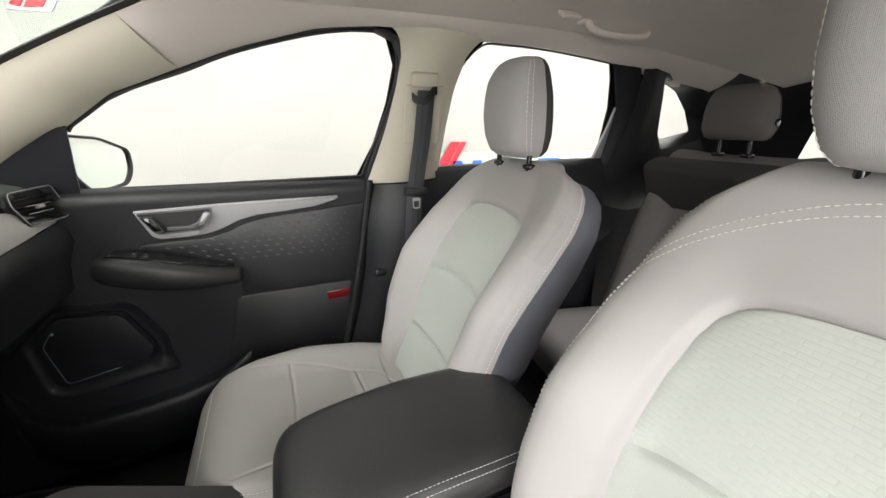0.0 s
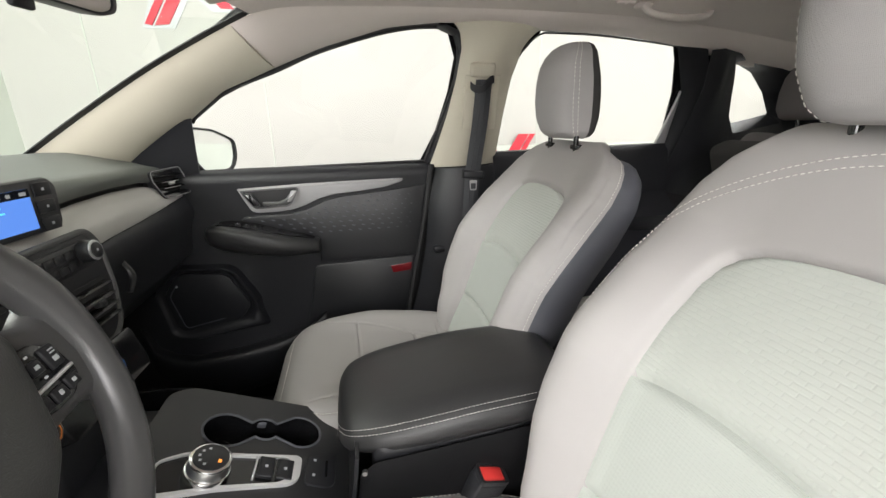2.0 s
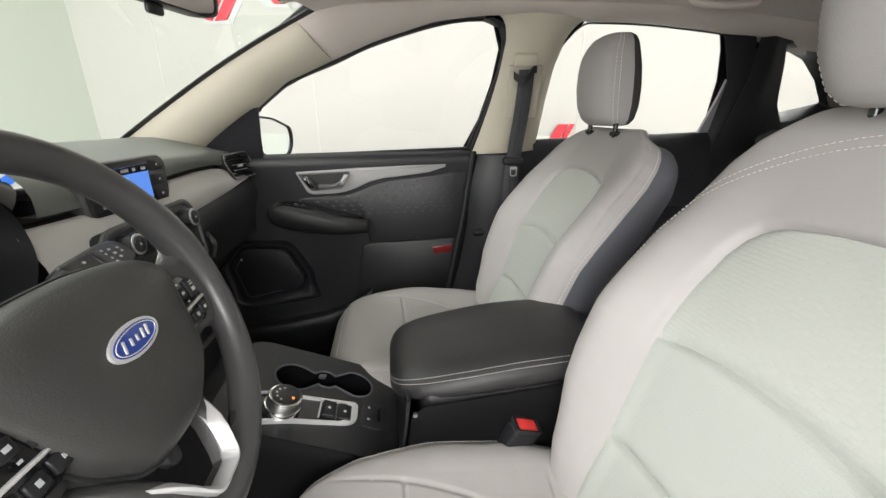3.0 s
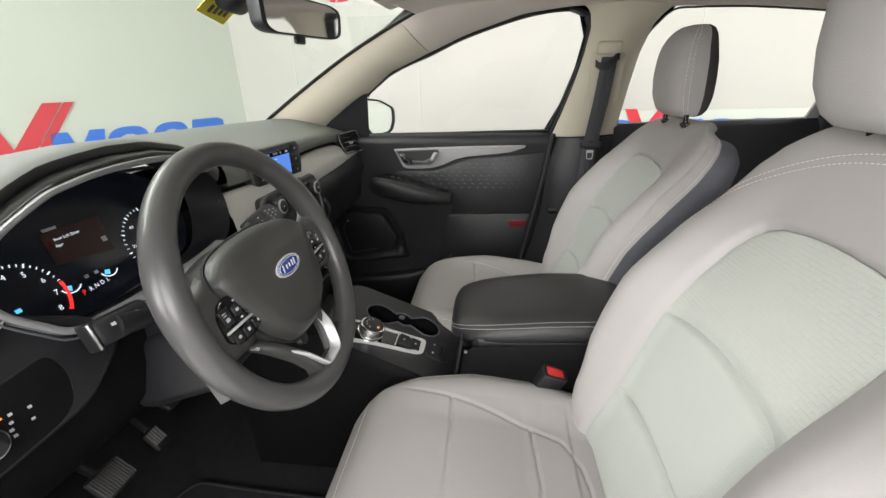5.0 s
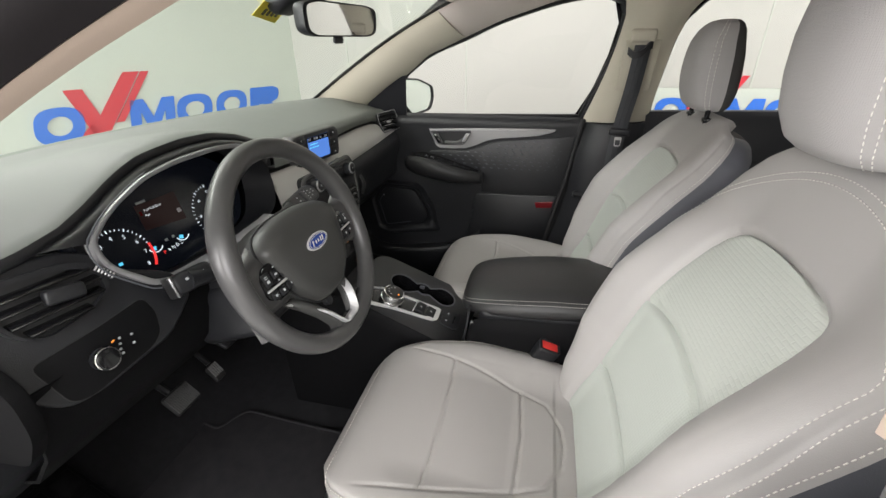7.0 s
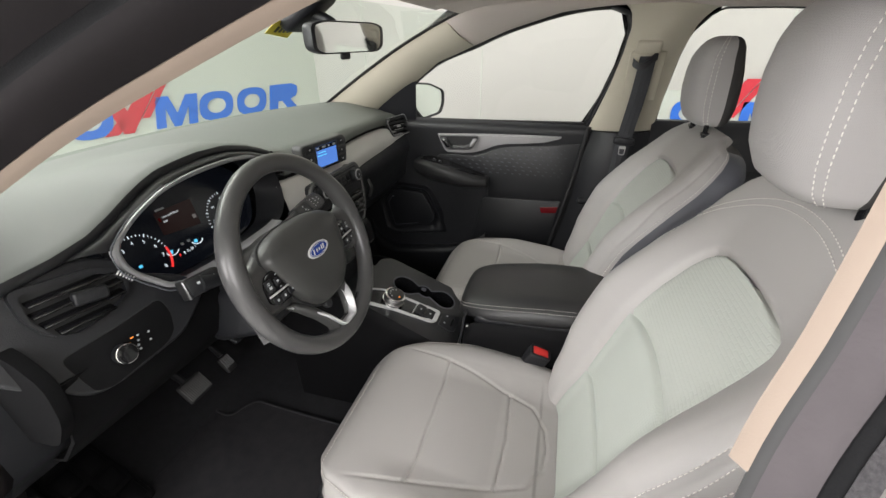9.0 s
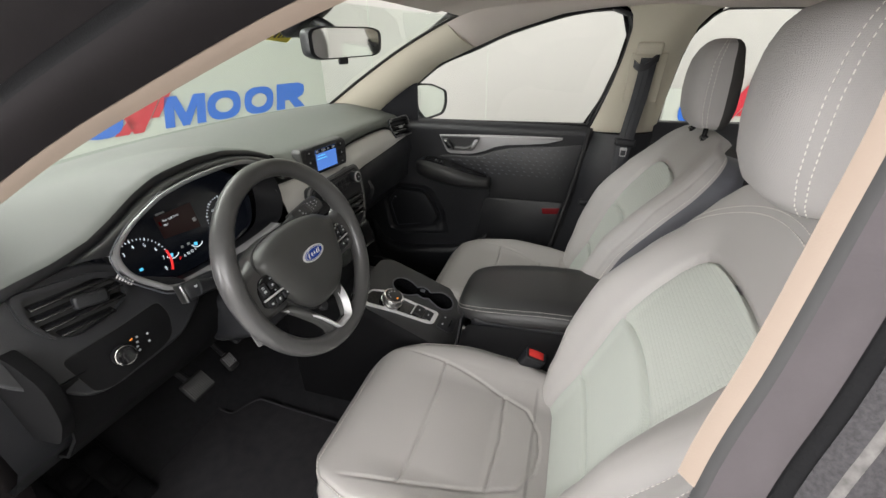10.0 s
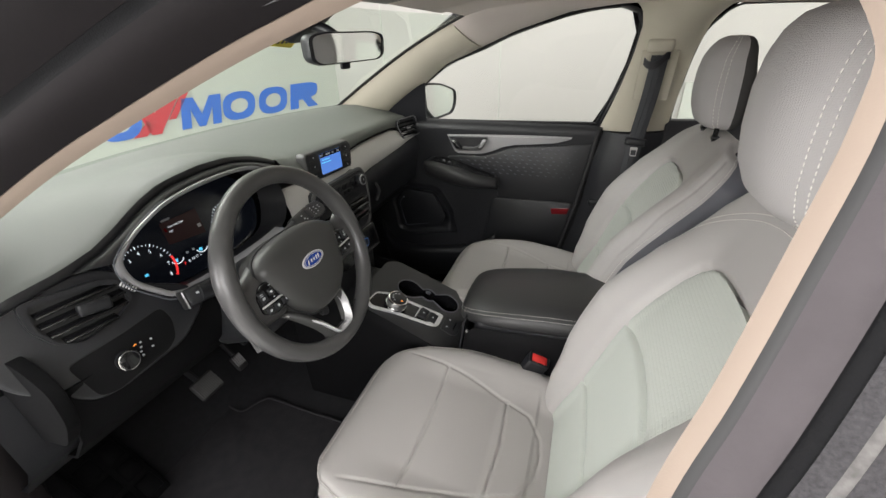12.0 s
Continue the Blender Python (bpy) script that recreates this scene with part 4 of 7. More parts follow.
# ---- rear bench ----
bench = thing("rear_bench", "grey cloth rear bench seat with dark sides", "car seat", at=(0, -1.35, 0.42))
def bench_back(x0, x1):
    rows = []
    line = resample(spline([Vector((0, y, z)) for y, z in [(-1.36, 0.56), (-1.40, 0.68), (-1.47, 0.88), (-1.55, 1.05), (-1.60, 1.13), (-1.635, 1.155), (-1.68, 1.15)]], 6), 36)
    for p in line:
        row = []
        for k in range(31):
            u = -1 + k / 15
            bol = 0.035 * smoothstep(0.5, 0.85, abs(u)) - 0.06 * max(0, (abs(u) - 0.86) / 0.14) ** 2
            g = 0.006 * math.exp(-((abs(u) - 0.55) / 0.025) ** 2) * (p.z < 1.03) + 0.006 * math.exp(-((p.z - 1.03) / 0.008) ** 2) * (abs(u) < 0.55)
            row.append(Vector(((x0 + x1) / 2 + u * (x1 - x0) / 2, p.y + (bol - g) * 0.9, p.z + (bol - g) * 0.35 - 0.03 * max(0, abs(u) - 0.75))))
        rows.append(row)
    return grid("bb", rows, thick=0.01, sharp=80)


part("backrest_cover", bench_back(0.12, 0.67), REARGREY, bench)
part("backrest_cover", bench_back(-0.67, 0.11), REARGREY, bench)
part("back_shell", rbox(1.34, 0.10, 0.62, pose(0, -1.60, 0.85, -20), 0.03, 3), DARKCLOTH, bench, "dark carpeted bench back")


def bench_cushion():
    rows = []
    for y, z in [(-1.42, 0.57), (-1.30, 0.575), (-1.15, 0.59), (-1.03, 0.60), (-0.97, 0.592), (-0.945, 0.565), (-0.94, 0.52), (-0.955, 0.44)]:
        rows.append([Vector((0.66 * u, y - 0.02 * abs(u) ** 6, z + 0.02 * math.cos(3.1 * u) ** 2 - 0.03 * max(0, abs(u) - 0.88) / 0.12)) for u in [-1 + k / 20 for k in range(41)]])
    return grid("bc", rows, thick=0.01, sharp=80)


part("bench_cushion", bench_cushion(), VINYL, bench, "light grey bench cushion")
part("bench_base", rbox(1.28, 0.42, 0.16, pose(0, -1.18, 0.44), 0.02), DARKCLOTH, bench)


def rear_headrest(x, y=-1.615, s=1.0):
    t = thing("rear_headrest", "dark grey cloth rear head restraint on black posts", "headrest", "rear head restraints", at=(x, y, 1.18))
    rows, back = [], []
    for z, w, d in [(1.215, 0.17, 0.05), (1.222, 0.20, 0.08), (1.25, 0.222, 0.10), (1.30, 0.222, 0.10), (1.345, 0.205, 0.095), (1.372, 0.175, 0.08), (1.386, 0.125, 0.05), (1.389, 0.06, 0.02)]:
        def pt(a):
            ca, sa = math.cos(a), math.sin(a)
            return Vector((x + w * s / 2 * math.copysign(abs(ca) ** 0.55, ca), y + d / 2 * math.copysign(abs(sa) ** 0.55, sa), z))
        rows.append([pt(radians(-5 + 190 * k / 24)) for k in range(25)])
        back.append([pt(radians(185 + 170 * k / 16)) for k in range(17)])
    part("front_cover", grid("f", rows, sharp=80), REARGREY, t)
    part("rear_shell", grid("f", back, sharp=80), DARKCLOTH, t)
    for dx in (-0.05, 0.05):
        part("post", cyl(0.006, 0.07, pose(x + dx, y, 1.195), 12), GLOSSBLACK, t)
        part("post_guide", rbox(0.03, 0.03, 0.014, pose(x + dx, y, 1.166), 0.004), GLOSSBLACK, t)
    part("release_button", cyl(0.012, 0.012, pose(x - 0.108 * s, y - 0.01, 1.27, 0, 90), 16, 0.002), GLOSSBLACK, t)


rear_headrest(0.440)
rear_headrest(-0.02, -1.63, 0.8)
rear_headrest(-0.44)

# ---- passenger front door ----
door = thing("front_door", "closed passenger door with black lining, silver accent and dimpled insert", "car door")


def door_x(y, z):
    """Inner face of the door lining."""
    x = table(z, [(0.30, 0.770), (0.45, 0.790), (0.60, 0.802), (0.75, 0.806), (0.86, 0.803), (0.95, 0.806), (1.03, 0.803), (1.065, 0.800), (1.080, 0.806), (1.092, 0.822)])
    x -= 0.030 * smoothstep(0.10, 0.40, y) * smoothstep(1.0, 0.6, z)
    return x


def door_sheet():
    rows = []
    for z in [0.30, 0.36, 0.42, 0.5, 0.6, 0.7, 0.8, 0.86, 0.92, 0.98, 1.03, 1.05, 1.065, 1.074, 1.08, 1.086, 1.092, 1.094]:
        yb = table(z, [(0.30, -0.28), (0.52, -0.345), (0.75, -0.392), (1.05, -0.440), (1.10, -0.445)])
        rows.append([Vector((door_x(y, z) if z < 1.0935 else 0.832, y, z)) for y in [0.60 + (yb - 0.60) * k / 40 for k in range(41)]])
    return grid("door", rows, sharp=60)


part("door_lining", door_sheet(), BLACK, door, "black grained door lining")


def door_plate(pts, depth, off=0.0, r=0.006, bevel=0.002):
    """A plate on the lining with an outline in y, z."""
    pts = round_poly([Vector((p[0], p[1])) for p in pts], r, 4)
    cy, cz = sum(p[0] for p in pts) / len(pts), sum(p[1] for p in pts) / len(pts)
    x = door_x(cy, cz) - off
    m = Matrix(((0, 0, -1, x), (-1, 0, 0, 0), (0, 1, 0, 0), (0, 0, 0, 1)))
    return prism([(-p[0], p[1]) for p in pts], m, depth, bevel)


ACC = [(0.186, 1.034), (0.10, 1.037), (-0.03, 1.042), (-0.20, 1.045), (-0.352, 1.046), (-0.348, 1.036), (-0.285, 1.018), (-0.20, 1.009), (-0.12, 1.003), (-0.07, 0.992), (-0.02, 0.970), (0.02, 0.958), (0.07, 0.953), (0.135, 0.953), (0.152, 0.962)]
part("accent_trim", door_plate(ACC, 0.012, -0.002, 0.006, 0.004), SATINGREY, door, "satin silver accent strip")
REC = [(0.178, 1.028), (0.00, 1.034), (-0.004, 1.026), (0.022, 0.978), (0.034, 0.970), (0.132, 0.967), (0.142, 0.972)]
RECI = [(y + (0.0045 if y < 0.06 else -0.0065), z + (0.0045 if z < 0.99 else -0.0045)) for y, z in REC]
hb = Matrix(((0, 0, -1, door_x(0.08, 1.0) - 0.010), (-1, 0, 0, 0), (0, 1, 0, 0), (0, 0, 0, 1)))
ro, ri = round_poly([Vector((-y, z)) for y, z in REC], 0.008, 4), round_poly([Vector((-y, z)) for y, z in RECI], 0.007, 4)
part("handle_bezel", ring_plate(ro, ri, hb, 0.004), DARKCHROME, door, "dark chrome handle bezel")
rec = part("handle_recess", prism(ri, hb @ pose(0, 0, -0.001), 0.002), RUBBER, door, "black handle recess")
hm = Matrix(((0, 0, -1, 0.778), (-1, 0, 0, 0), (0, 1, 0, 0), (0, 0, 0, 1)))
part("door_handle", prism(round_poly([Vector(p) for p in [(-0.108, 0.980), (-0.045, 0.978), (-0.020, 0.990), (0.002, 1.024), (-0.016, 1.026), (-0.036, 0.998), (-0.058, 0.990), (-0.108, 0.992)]], 0.005), hm, 0.010, 0.003), CASEGREY, door, "charcoal pull lever")
part("lever_tip", prism(round_poly([Vector(p) for p in [(-0.034, 0.988), (-0.020, 0.991), (0.001, 1.023), (-0.016, 1.025)]], 0.004), hm @ pose(0, 0, 0.002), 0.011, 0.003), SATINGREY, door, "satin lever tip")
part("lock_switch", prism(round_poly([Vector(p) for p in [(-0.162, 1.018), (-0.142, 1.018), (-0.122, 0.982), (-0.138, 0.980)]], 0.004), hm, 0.006, 0.002), GLOSSBLACK, door)
part("switch_frame", ring_plate(round_poly([Vector(p) for p in [(-0.167, 1.021), (-0.140, 1.021), (-0.116, 0.979), (-0.138, 0.976)]], 0.004), round_poly([Vector(p) for p in [(-0.164, 1.019), (-0.142, 1.019), (-0.119, 0.981), (-0.137, 0.978)]], 0.004), hm, 0.008), DARKCHROME, door)

# dimpled soft insert
INSERT = [(0.10, 0.945), (0.02, 0.945), (-0.03, 0.958), (-0.08, 0.980), (-0.14, 0.994), (-0.29, 1.006), (-0.432, 1.020), (-0.393, 0.768), (-0.05, 0.762), (-0.05, 0.840), (0.03, 0.870), (0.11, 0.900), (0.19, 0.925), (0.18, 0.940)]
part("soft_insert", door_plate(INSERT, 0.008, -0.001, 0.010, 0.004), BLACKSOFT, door, "black soft door insert with small dimples")
IPTS = round_poly([Vector(p) for p in INSERT], 0.010, 4)
INX = door_x(sum(p[0] for p in IPTS) / len(IPTS), sum(p[1] for p in IPTS) / len(IPTS)) - 0.007
verts, faces = [], []
for r in range(9):
    for c in range(18):
        y, z = 0.15 - c * 0.033 - (r % 2) * 0.0165 + (r % 3) * 0.004, 0.858 + r * 0.0165
        fade = 1.0 - 0.5 * smoothstep(-0.2, -0.38, y)
        top = table(-y, [(-0.2, 0.93), (-0.1, 0.935), (0.03, 0.945), (0.08, 0.968), (0.14, 0.985), (0.38, 1.0)])
        low = table(-y, [(-0.19, 0.93), (-0.11, 0.905), (-0.03, 0.878), (0.05, 0.852)])
        if low + 0.006 < z < top and y > -0.385:
            x, k, ry, rz = INX - 0.0004, len(verts), 0.0072 * fade, 0.0026 * fade
            tilt = 0.25
            for a in range(8):
                ca, sa = math.cos(a * math.pi / 4), math.sin(a * math.pi / 4)
                verts.append((x, y + ry * ca, z + rz * sa + tilt * ry * ca))
            verts.append((x - 0.0045 * fade, y, z))
            faces += [(k + a, k + (a + 1) % 8, k + 8) for a in range(8)]
# raised dimples in paler grey, painting in the highlights on the black insert
tagged(part("dimple_glints", mesh_of("dimples", verts, faces), SIDEGREY, door), kind="stuff")


# armrest: a short tapered pull that runs out into the lining
ARM = [(0.285, 0.905, 0.890, 0.775), (0.280, 0.921, 0.874, 0.728), (0.262, 0.931, 0.860, 0.704), (0.22, 0.932, 0.846, 0.692), (0.15, 0.918, 0.830, 0.690), (0.08, 0.896, 0.817, 0.698), (0.02, 0.877, 0.810, 0.714), (-0.03, 0.864, 0.807, 0.734), (-0.050, 0.860, 0.806, 0.744), (-0.056, 0.854, 0.810, 0.752)]


def armrest():
    rows = []
    for y, zt, zb, xi in ARM:
        xo = 0.812
        h = zt - zb
        rows.append([Vector(p) for p in [(xo, y, zt - 0.004), (xi + 0.05, y, zt - 0.002), (xi + 0.022, y, zt), (xi + 0.008, y, zt - 0.004), (xi + 0.001, y, zt - 0.016 * min(1, h / 0.06)), (xi, y, zt - h * 0.5), (xi + 0.008, y, zb + h * 0.20), (xi + 0.03, y, zb + h * 0.05), (xi + 0.05, y, zb), (xo, y, zb)]])
    dense = [spline([r[j] for r in rows], 3) for j in range(len(rows[0]))]
    return grid("arm", [[c[i] for c in dense] for i in range(len(dense[0]))], close_u=True, caps=True, sharp=70)


part("door_armrest", armrest(), LEATHER, door, "padded black armrest")


def arm_at(y):
    ks = [-r[0] for r in ARM]
    return [float(np.interp(-y, ks, [r[i] for r in ARM])) for i in (1, 2, 3)]


plate = []
for y in [0.245 - 0.285 * k / 16 for k in range(17)]:
    zt, zb, xi = arm_at(y)
    w = 1.0 - 0.5 * smoothstep(0.0, -0.05, y) - 0.3 * smoothstep(0.20, 0.25, y)
    plate.append([Vector((xi + 0.026 + (0.792 - xi - 0.026) * t * w, y, zt + 0.0015 - 0.004 * math.sin(math.pi * t))) for t in (0, 0.25, 0.5, 0.75, 1)])
part("armrest_recess", grid("rec", plate, thick=0.003, sharp=60), GLOSSBLACK, door, "gloss black switch plate in the armrest")
for sy in (0.185, 0.160):
    zt, zb, xi = arm_at(sy)
    part("window_switch", rbox(0.018, 0.014, 0.010, pose(xi + 0.050, sy, zt + 0.003, 12), 0.003), BLACK, door)
    part("switch_mark", rbox(0.006, 0.003, 0.001, pose(xi + 0.050, sy, zt + 0.0085, 12), 0.0), ICON, door)
# speaker and pocket
SPK = [(0.415, 0.752), (0.385, 0.772), (0.262, 0.762), (0.245, 0.750), (0.195, 0.655), (0.196, 0.635), (0.225, 0.600), (0.40, 0.572), (0.425, 0.585), (0.445, 0.700)]
SPKO = [(0.425, 0.775), (0.385, 0.795), (0.250, 0.785), (0.222, 0.765), (0.165, 0.660), (0.165, 0.620), (0.150, 0.560), (0.38, 0.540), (0.445, 0.560), (0.475, 0.710)]
part("speaker_grille", door_plate(SPK, 0.010, 0.010, 0.014, 0.003), BLACK, door, "black perforated speaker grille")
po, pi = round_poly([Vector(p) for p in SPKO], 0.018, 4), round_poly([Vector(p) for p in SPK], 0.012, 4)
part("speaker_surround", grid("s", [[Vector((door_x(b[0], b[1]) - off, b[0] + (a[0] - b[0]) * t, b[1] + (a[1] - b[1]) * t)) for a, b in zip(po, pi)] for t, off in ((1.15, -0.004), (1.0, 0.012), (0.8, 0.026), (0.45, 0.026), (0.18, 0.016), (0.0, 0.008))], close_u=True, sharp=60), BLACK, door, "raised speaker surround")
part("grille_edge", tube([Vector((door_x(p[0], p[1]) - 0.021, p[0], p[1])) for p in round_poly([Vector(q) for q in [(0.400, 0.745), (0.375, 0.757), (0.268, 0.750), (0.214, 0.655), (0.215, 0.640), (0.235, 0.612), (0.395, 0.588), (0.428, 0.70)]], 0.012)], 0.0016, 6, closed=True, up=(1, 0, 0)), SIDEGREY, door)
part("grille_dot", cyl(0.003, 0.004, pose(0.754, 0.40, 0.735, 0, 90), 10), ICON, door)


def pocket():
    rows = []
    for y, zt, out in [(0.53, 0.60, 0.02), (0.49, 0.53, 0.05), (0.44, 0.50, 0.065), (0.38, 0.488, 0.07), (0.25, 0.492, 0.07), (0.12, 0.505, 0.066), (0.02, 0.53, 0.05), (-0.05, 0.58, 0.02)]:
        x = door_x(y, zt)
        rows.append([Vector((x + 0.005, y, zt - 0.01)), Vector((x - out + 0.008, y, zt)), Vector((x - out, y, zt - 0.006)), Vector((x - out - 0.003, y, zt - 0.03)), Vector((x - out + 0.01, y, zt - 0.14)), Vector((x, y, zt - 0.2))])
    return grid("pocket", rows, thick=0.004, sharp=60)


part("map_pocket", pocket(), BLACK, door, "moulded map pocket")
part("lower_panel", door_plate([(-0.03, 0.755), (-0.385, 0.762), (-0.345, 0.56), (-0.30, 0.42), (0.05, 0.44), (0.0, 0.60)], 0.006, -0.001, 0.02, 0.003), BLACKSOFT, door)
part("door_reflector", door_plate([(-0.292, 0.730), (-0.372, 0.738), (-0.366, 0.708), (-0.300, 0.702)], 0.006, 0.004, 0.004, 0.002), REDLENS, door, "dark red reflector")
wp = part("window_pane", grid("g", [[side(0.30 - 0.84 * k / 8, 1.075 + 0.43 * j / 4, -0.006) for k in range(9)] for j in range(5)]), GLASS, door, "clear door glass")
wp.visible_shadow = False
part("sill_seal", tube([side(0.30, 1.090, 0.004), side(0.0, 1.092, 0.004), side(-0.44, 1.099, 0.004)], 0.005, 8), RUBBER, door)
part("frame_trim", grid("ft", [[side(y, z, 0.0), side(y - 0.008, z + 0.002, 0.024), side(y - 0.030, z + 0.002, 0.030)] for y, z in [(-0.436, 1.09), (-0.470, 1.19), (-0.517, 1.324), (-0.530, 1.435), (-0.512, 1.476), (-0.455, 1.496)]], thick=0.004), BLACK, door, "black door frame")
# sail panel at the foot of the windscreen pillar
part("sail_panel", grid("sp", [[side(y0 + (y1 - y0) * k / 6, z0 + (z1 - z0) * k / 6, 0.016 + 0.012 * k / 6) for k in range(7)] for y0, z0, y1, z1 in [(0.292, 1.080, 0.60, 1.03), (0.286, 1.12, 0.55, 1.075), (0.281, 1.16, 0.49, 1.12), (0.275, 1.20, 0.41, 1.17), (0.268, 1.252, 0.29, 1.25)]], thick=0.006), BLACK, door, "black mirror sail panel")
# edge of the door against the pillar
part("door_edge_seal", tube([(0.79, -0.452, 1.09), (0.80, -0.432, 0.95), (0.80, -0.405, 0.80), (0.80, -0.372, 0.65), (0.79, -0.345, 0.52), (0.78, -0.30, 0.36)], 0.010, 8), RUBBER, door)

# exterior mirror
mir = thing("door_mirror", "black exterior door mirror with silvered glass", "mirror")
MO = round_poly([Vector(p) for p in [(-0.130, 0.082), (0.0, 0.070), (0.110, 0.030), (0.112, -0.035), (0.082, -0.082), (-0.060, -0.095), (-0.118, -0.040)]], 0.022, 4)
mm = frame_at((1.075, 0.310, 1.147), (-0.39, -0.92, 0.0))
part("mirror_glass", prism([(p[0] * 0.91, p[1] * 0.91) for p in MO], mm, 0.004), MIRROR, mir, "silvered mirror glass")
part("mirror_housing", grid("mh", [[mm @ Vector((p[0] * s, p[1] * s, z)) for p in MO] for s, z in ((0.885, 0.001), (0.91, 0.010), (0.98, 0.012), (1.03, 0.004), (1.02, -0.04), (0.85, -0.09), (0.5, -0.12))], close_u=True, caps=True), BLACK, mir, "gloss black mirror housing")
part("mirror_arm", tube([(0.84, 0.40, 1.085), (0.92, 0.40, 1.075), (1.0, 0.385, 1.08)], 0.028, 10, flat=0.6), BLACK, mir)


# ---- belt on the centre pillar ----
belt = thing("seat_belt", "charcoal seat belt hanging from the centre pillar", "seat belt")
bp0 = spline([(0.668, -0.602, 1.352), (0.692, -0.596, 1.22), (0.716, -0.580, 1.06), (0.722, -0.570, 0.88), (0.724, -0.56, 0.70), (0.735, -0.55, 0.50)], 6)
part("webbing", grid("w", [[p + Vector((0.006, 0.026 - 0.052 * k / 6, 0.0)) + Vector((-0.004 * math.sin(math.pi * k / 6), 0, 0)) for k in range(7)] for p in bp0], thick=0.0014), WEBBING, belt, "charcoal woven webbing")
for d in (-0.008, 0.008):
    part("webbing_rib", tube([p + Vector((0.0005, d, 0)) for p in bp0], 0.0016, 6, up=(0, 1, 0)), WEBBING, belt)
part("guide_loop", grid("gl", [[Vector((0.668 - 0.006 * math.sin(math.pi * k / 10), -0.556 - 0.070 * k / 10, 1.358 - dz - 0.030 * math.sin(math.pi * min(1, 0.15 + k / 10)) ** 0.8)) for k in range(11)] for dz in (-0.004, 0.010, 0.018)], thick=0.012, sharp=60), BLACK, belt, "black belt guide slot")
part("guide_cover", rbox(0.022, 0.082, 0.042, pose(0.676, -0.598, 1.380, 0, -14, 0), 0.010, 3), BEIGE, belt, "beige guide cover")
part("height_slider", rbox(0.010, 0.116, 0.170, pose(0.708, -0.602, 1.285, 0, -16, 0), 0.008, 3), BEIGE, belt)
part("stop_block", rbox(0.022, 0.074, 0.026, pose(0.712, -0.580, 1.058, 5), 0.006), BLACK, belt, "black latch holder")
part("latch_plate", ring_plate(round_poly([Vector(p) for p in [(-0.011, -0.020), (0.011, -0.020), (0.013, 0.014), (-0.013, 0.014)]], 0.005), round_poly([Vector(p) for p in [(-0.008, -0.016), (0.008, -0.016), (0.009, 0.004), (-0.009, 0.004)]], 0.002), frame_at((0.706, -0.578, 1.026), (-1, 0.1, 0)), 0.003), STEEL, belt, "steel latch tongue")

# ---- dashboard ----
dash = thing("dashboard", "charcoal dashboard with silver accent band and hooded cluster", "dashboard")
# front lip of the top pad: x, y, z
LIP = [(-0.80, 0.330, 1.118), (-0.72, 0.322, 1.134), (-0.654, 0.325, 1.138), (-0.599, 0.330, 1.147), (-0.560, 0.330, 1.164), (-0.522, 0.330, 1.184), (-0.496, 0.330, 1.196), (-0.463, 0.330, 1.208), (-0.433, 0.330, 1.213), (-0.365, 0.330, 1.219), (-0.29, 0.330, 1.216), (-0.22, 0.332, 1.200), (-0.17, 0.336, 1.182), (-0.14, 0.338, 1.168), (-0.06, 0.352, 1.152), (0.06, 0.358, 1.147), (0.20, 0.365, 1.142), (0.40, 0.382, 1.132), (0.60, 0.395, 1.124), (0.72, 0.400, 1.119), (0.80, 0.392, 1.110)]


def lip(x):
    return Vector((x, table(x, [(p[0], p[1]) for p in LIP]), table(x, [(p[0], p[2]) for p in LIP])))


XS = [-0.80 + 1.60 * k / 80 for k in range(81)]


def pad():
    rows = []
    for t in [0, 0.02, 0.05, 0.1, 0.18, 0.3, 0.45, 0.6, 0.75, 0.87, 0.94, 0.98, 1.0]:
        row = []
        for x in XS:
            b = ws_point(max(min(x / 0.70, 1.0), -1.0), 0.0)
            back = Vector((x, b.y + 0.03, 1.16))
            f = lip(x)
            p = f.lerp(back, t)
            z = f.z + (1.162 - f.z) * smoothstep(0, 0.75, t) + 0.010 * math.sin(math.pi * t)
            z -= 0.004 * max(0, 1 - t / 0.04) ** 2
            row.append(Vector((x, p.y, z)))
        rows.append(row)
    return grid("pad", rows, sharp=80)


part("top_pad", pad(), DASHPAD, dash, "soft charcoal dash top pad")
# face of the lip, rolling under
part("pad_lip", grid("lip", [[lip(x) + Vector((0, dy, dz - 0.004)) for x in XS if x < -0.12] for dy, dz in ((0, 0), (-0.003, -0.004), (-0.003, -0.013), (0.010, -0.022), (0.05, -0.026))], sharp=80), BLACKSOFT, dash)
# dark slot and silver band across the passenger side
BAND = [(-0.17, 0.320, 1.090, 0.290, 1.000), (-0.10, 0.312, 1.088, 0.280, 1.010), (0.00, 0.305, 1.086, 0.272, 1.030), (0.10, 0.305, 1.084, 0.272, 1.034), (0.155, 0.325, 1.084, 0.285, 1.030), (0.19, 0.340, 1.084, 0.300, 1.018), (0.25, 0.356, 1.083, 0.318, 1.008), (0.35, 0.372, 1.082, 0.335, 1.005), (0.50, 0.382, 1.080, 0.345, 1.004), (0.65, 0.388, 1.072, 0.350, 1.008), (0.72, 0.388, 1.060, 0.352, 1.012), (0.80, 0.372, 1.045, 0.348, 1.018), (0.83, 0.362, 1.040, 0.345, 1.020)]


def band(x):
    ks = [b[0] for b in BAND]
    return [float(np.interp(x, ks, [b[i] for b in BAND])) for i in (1, 2, 3, 4)]


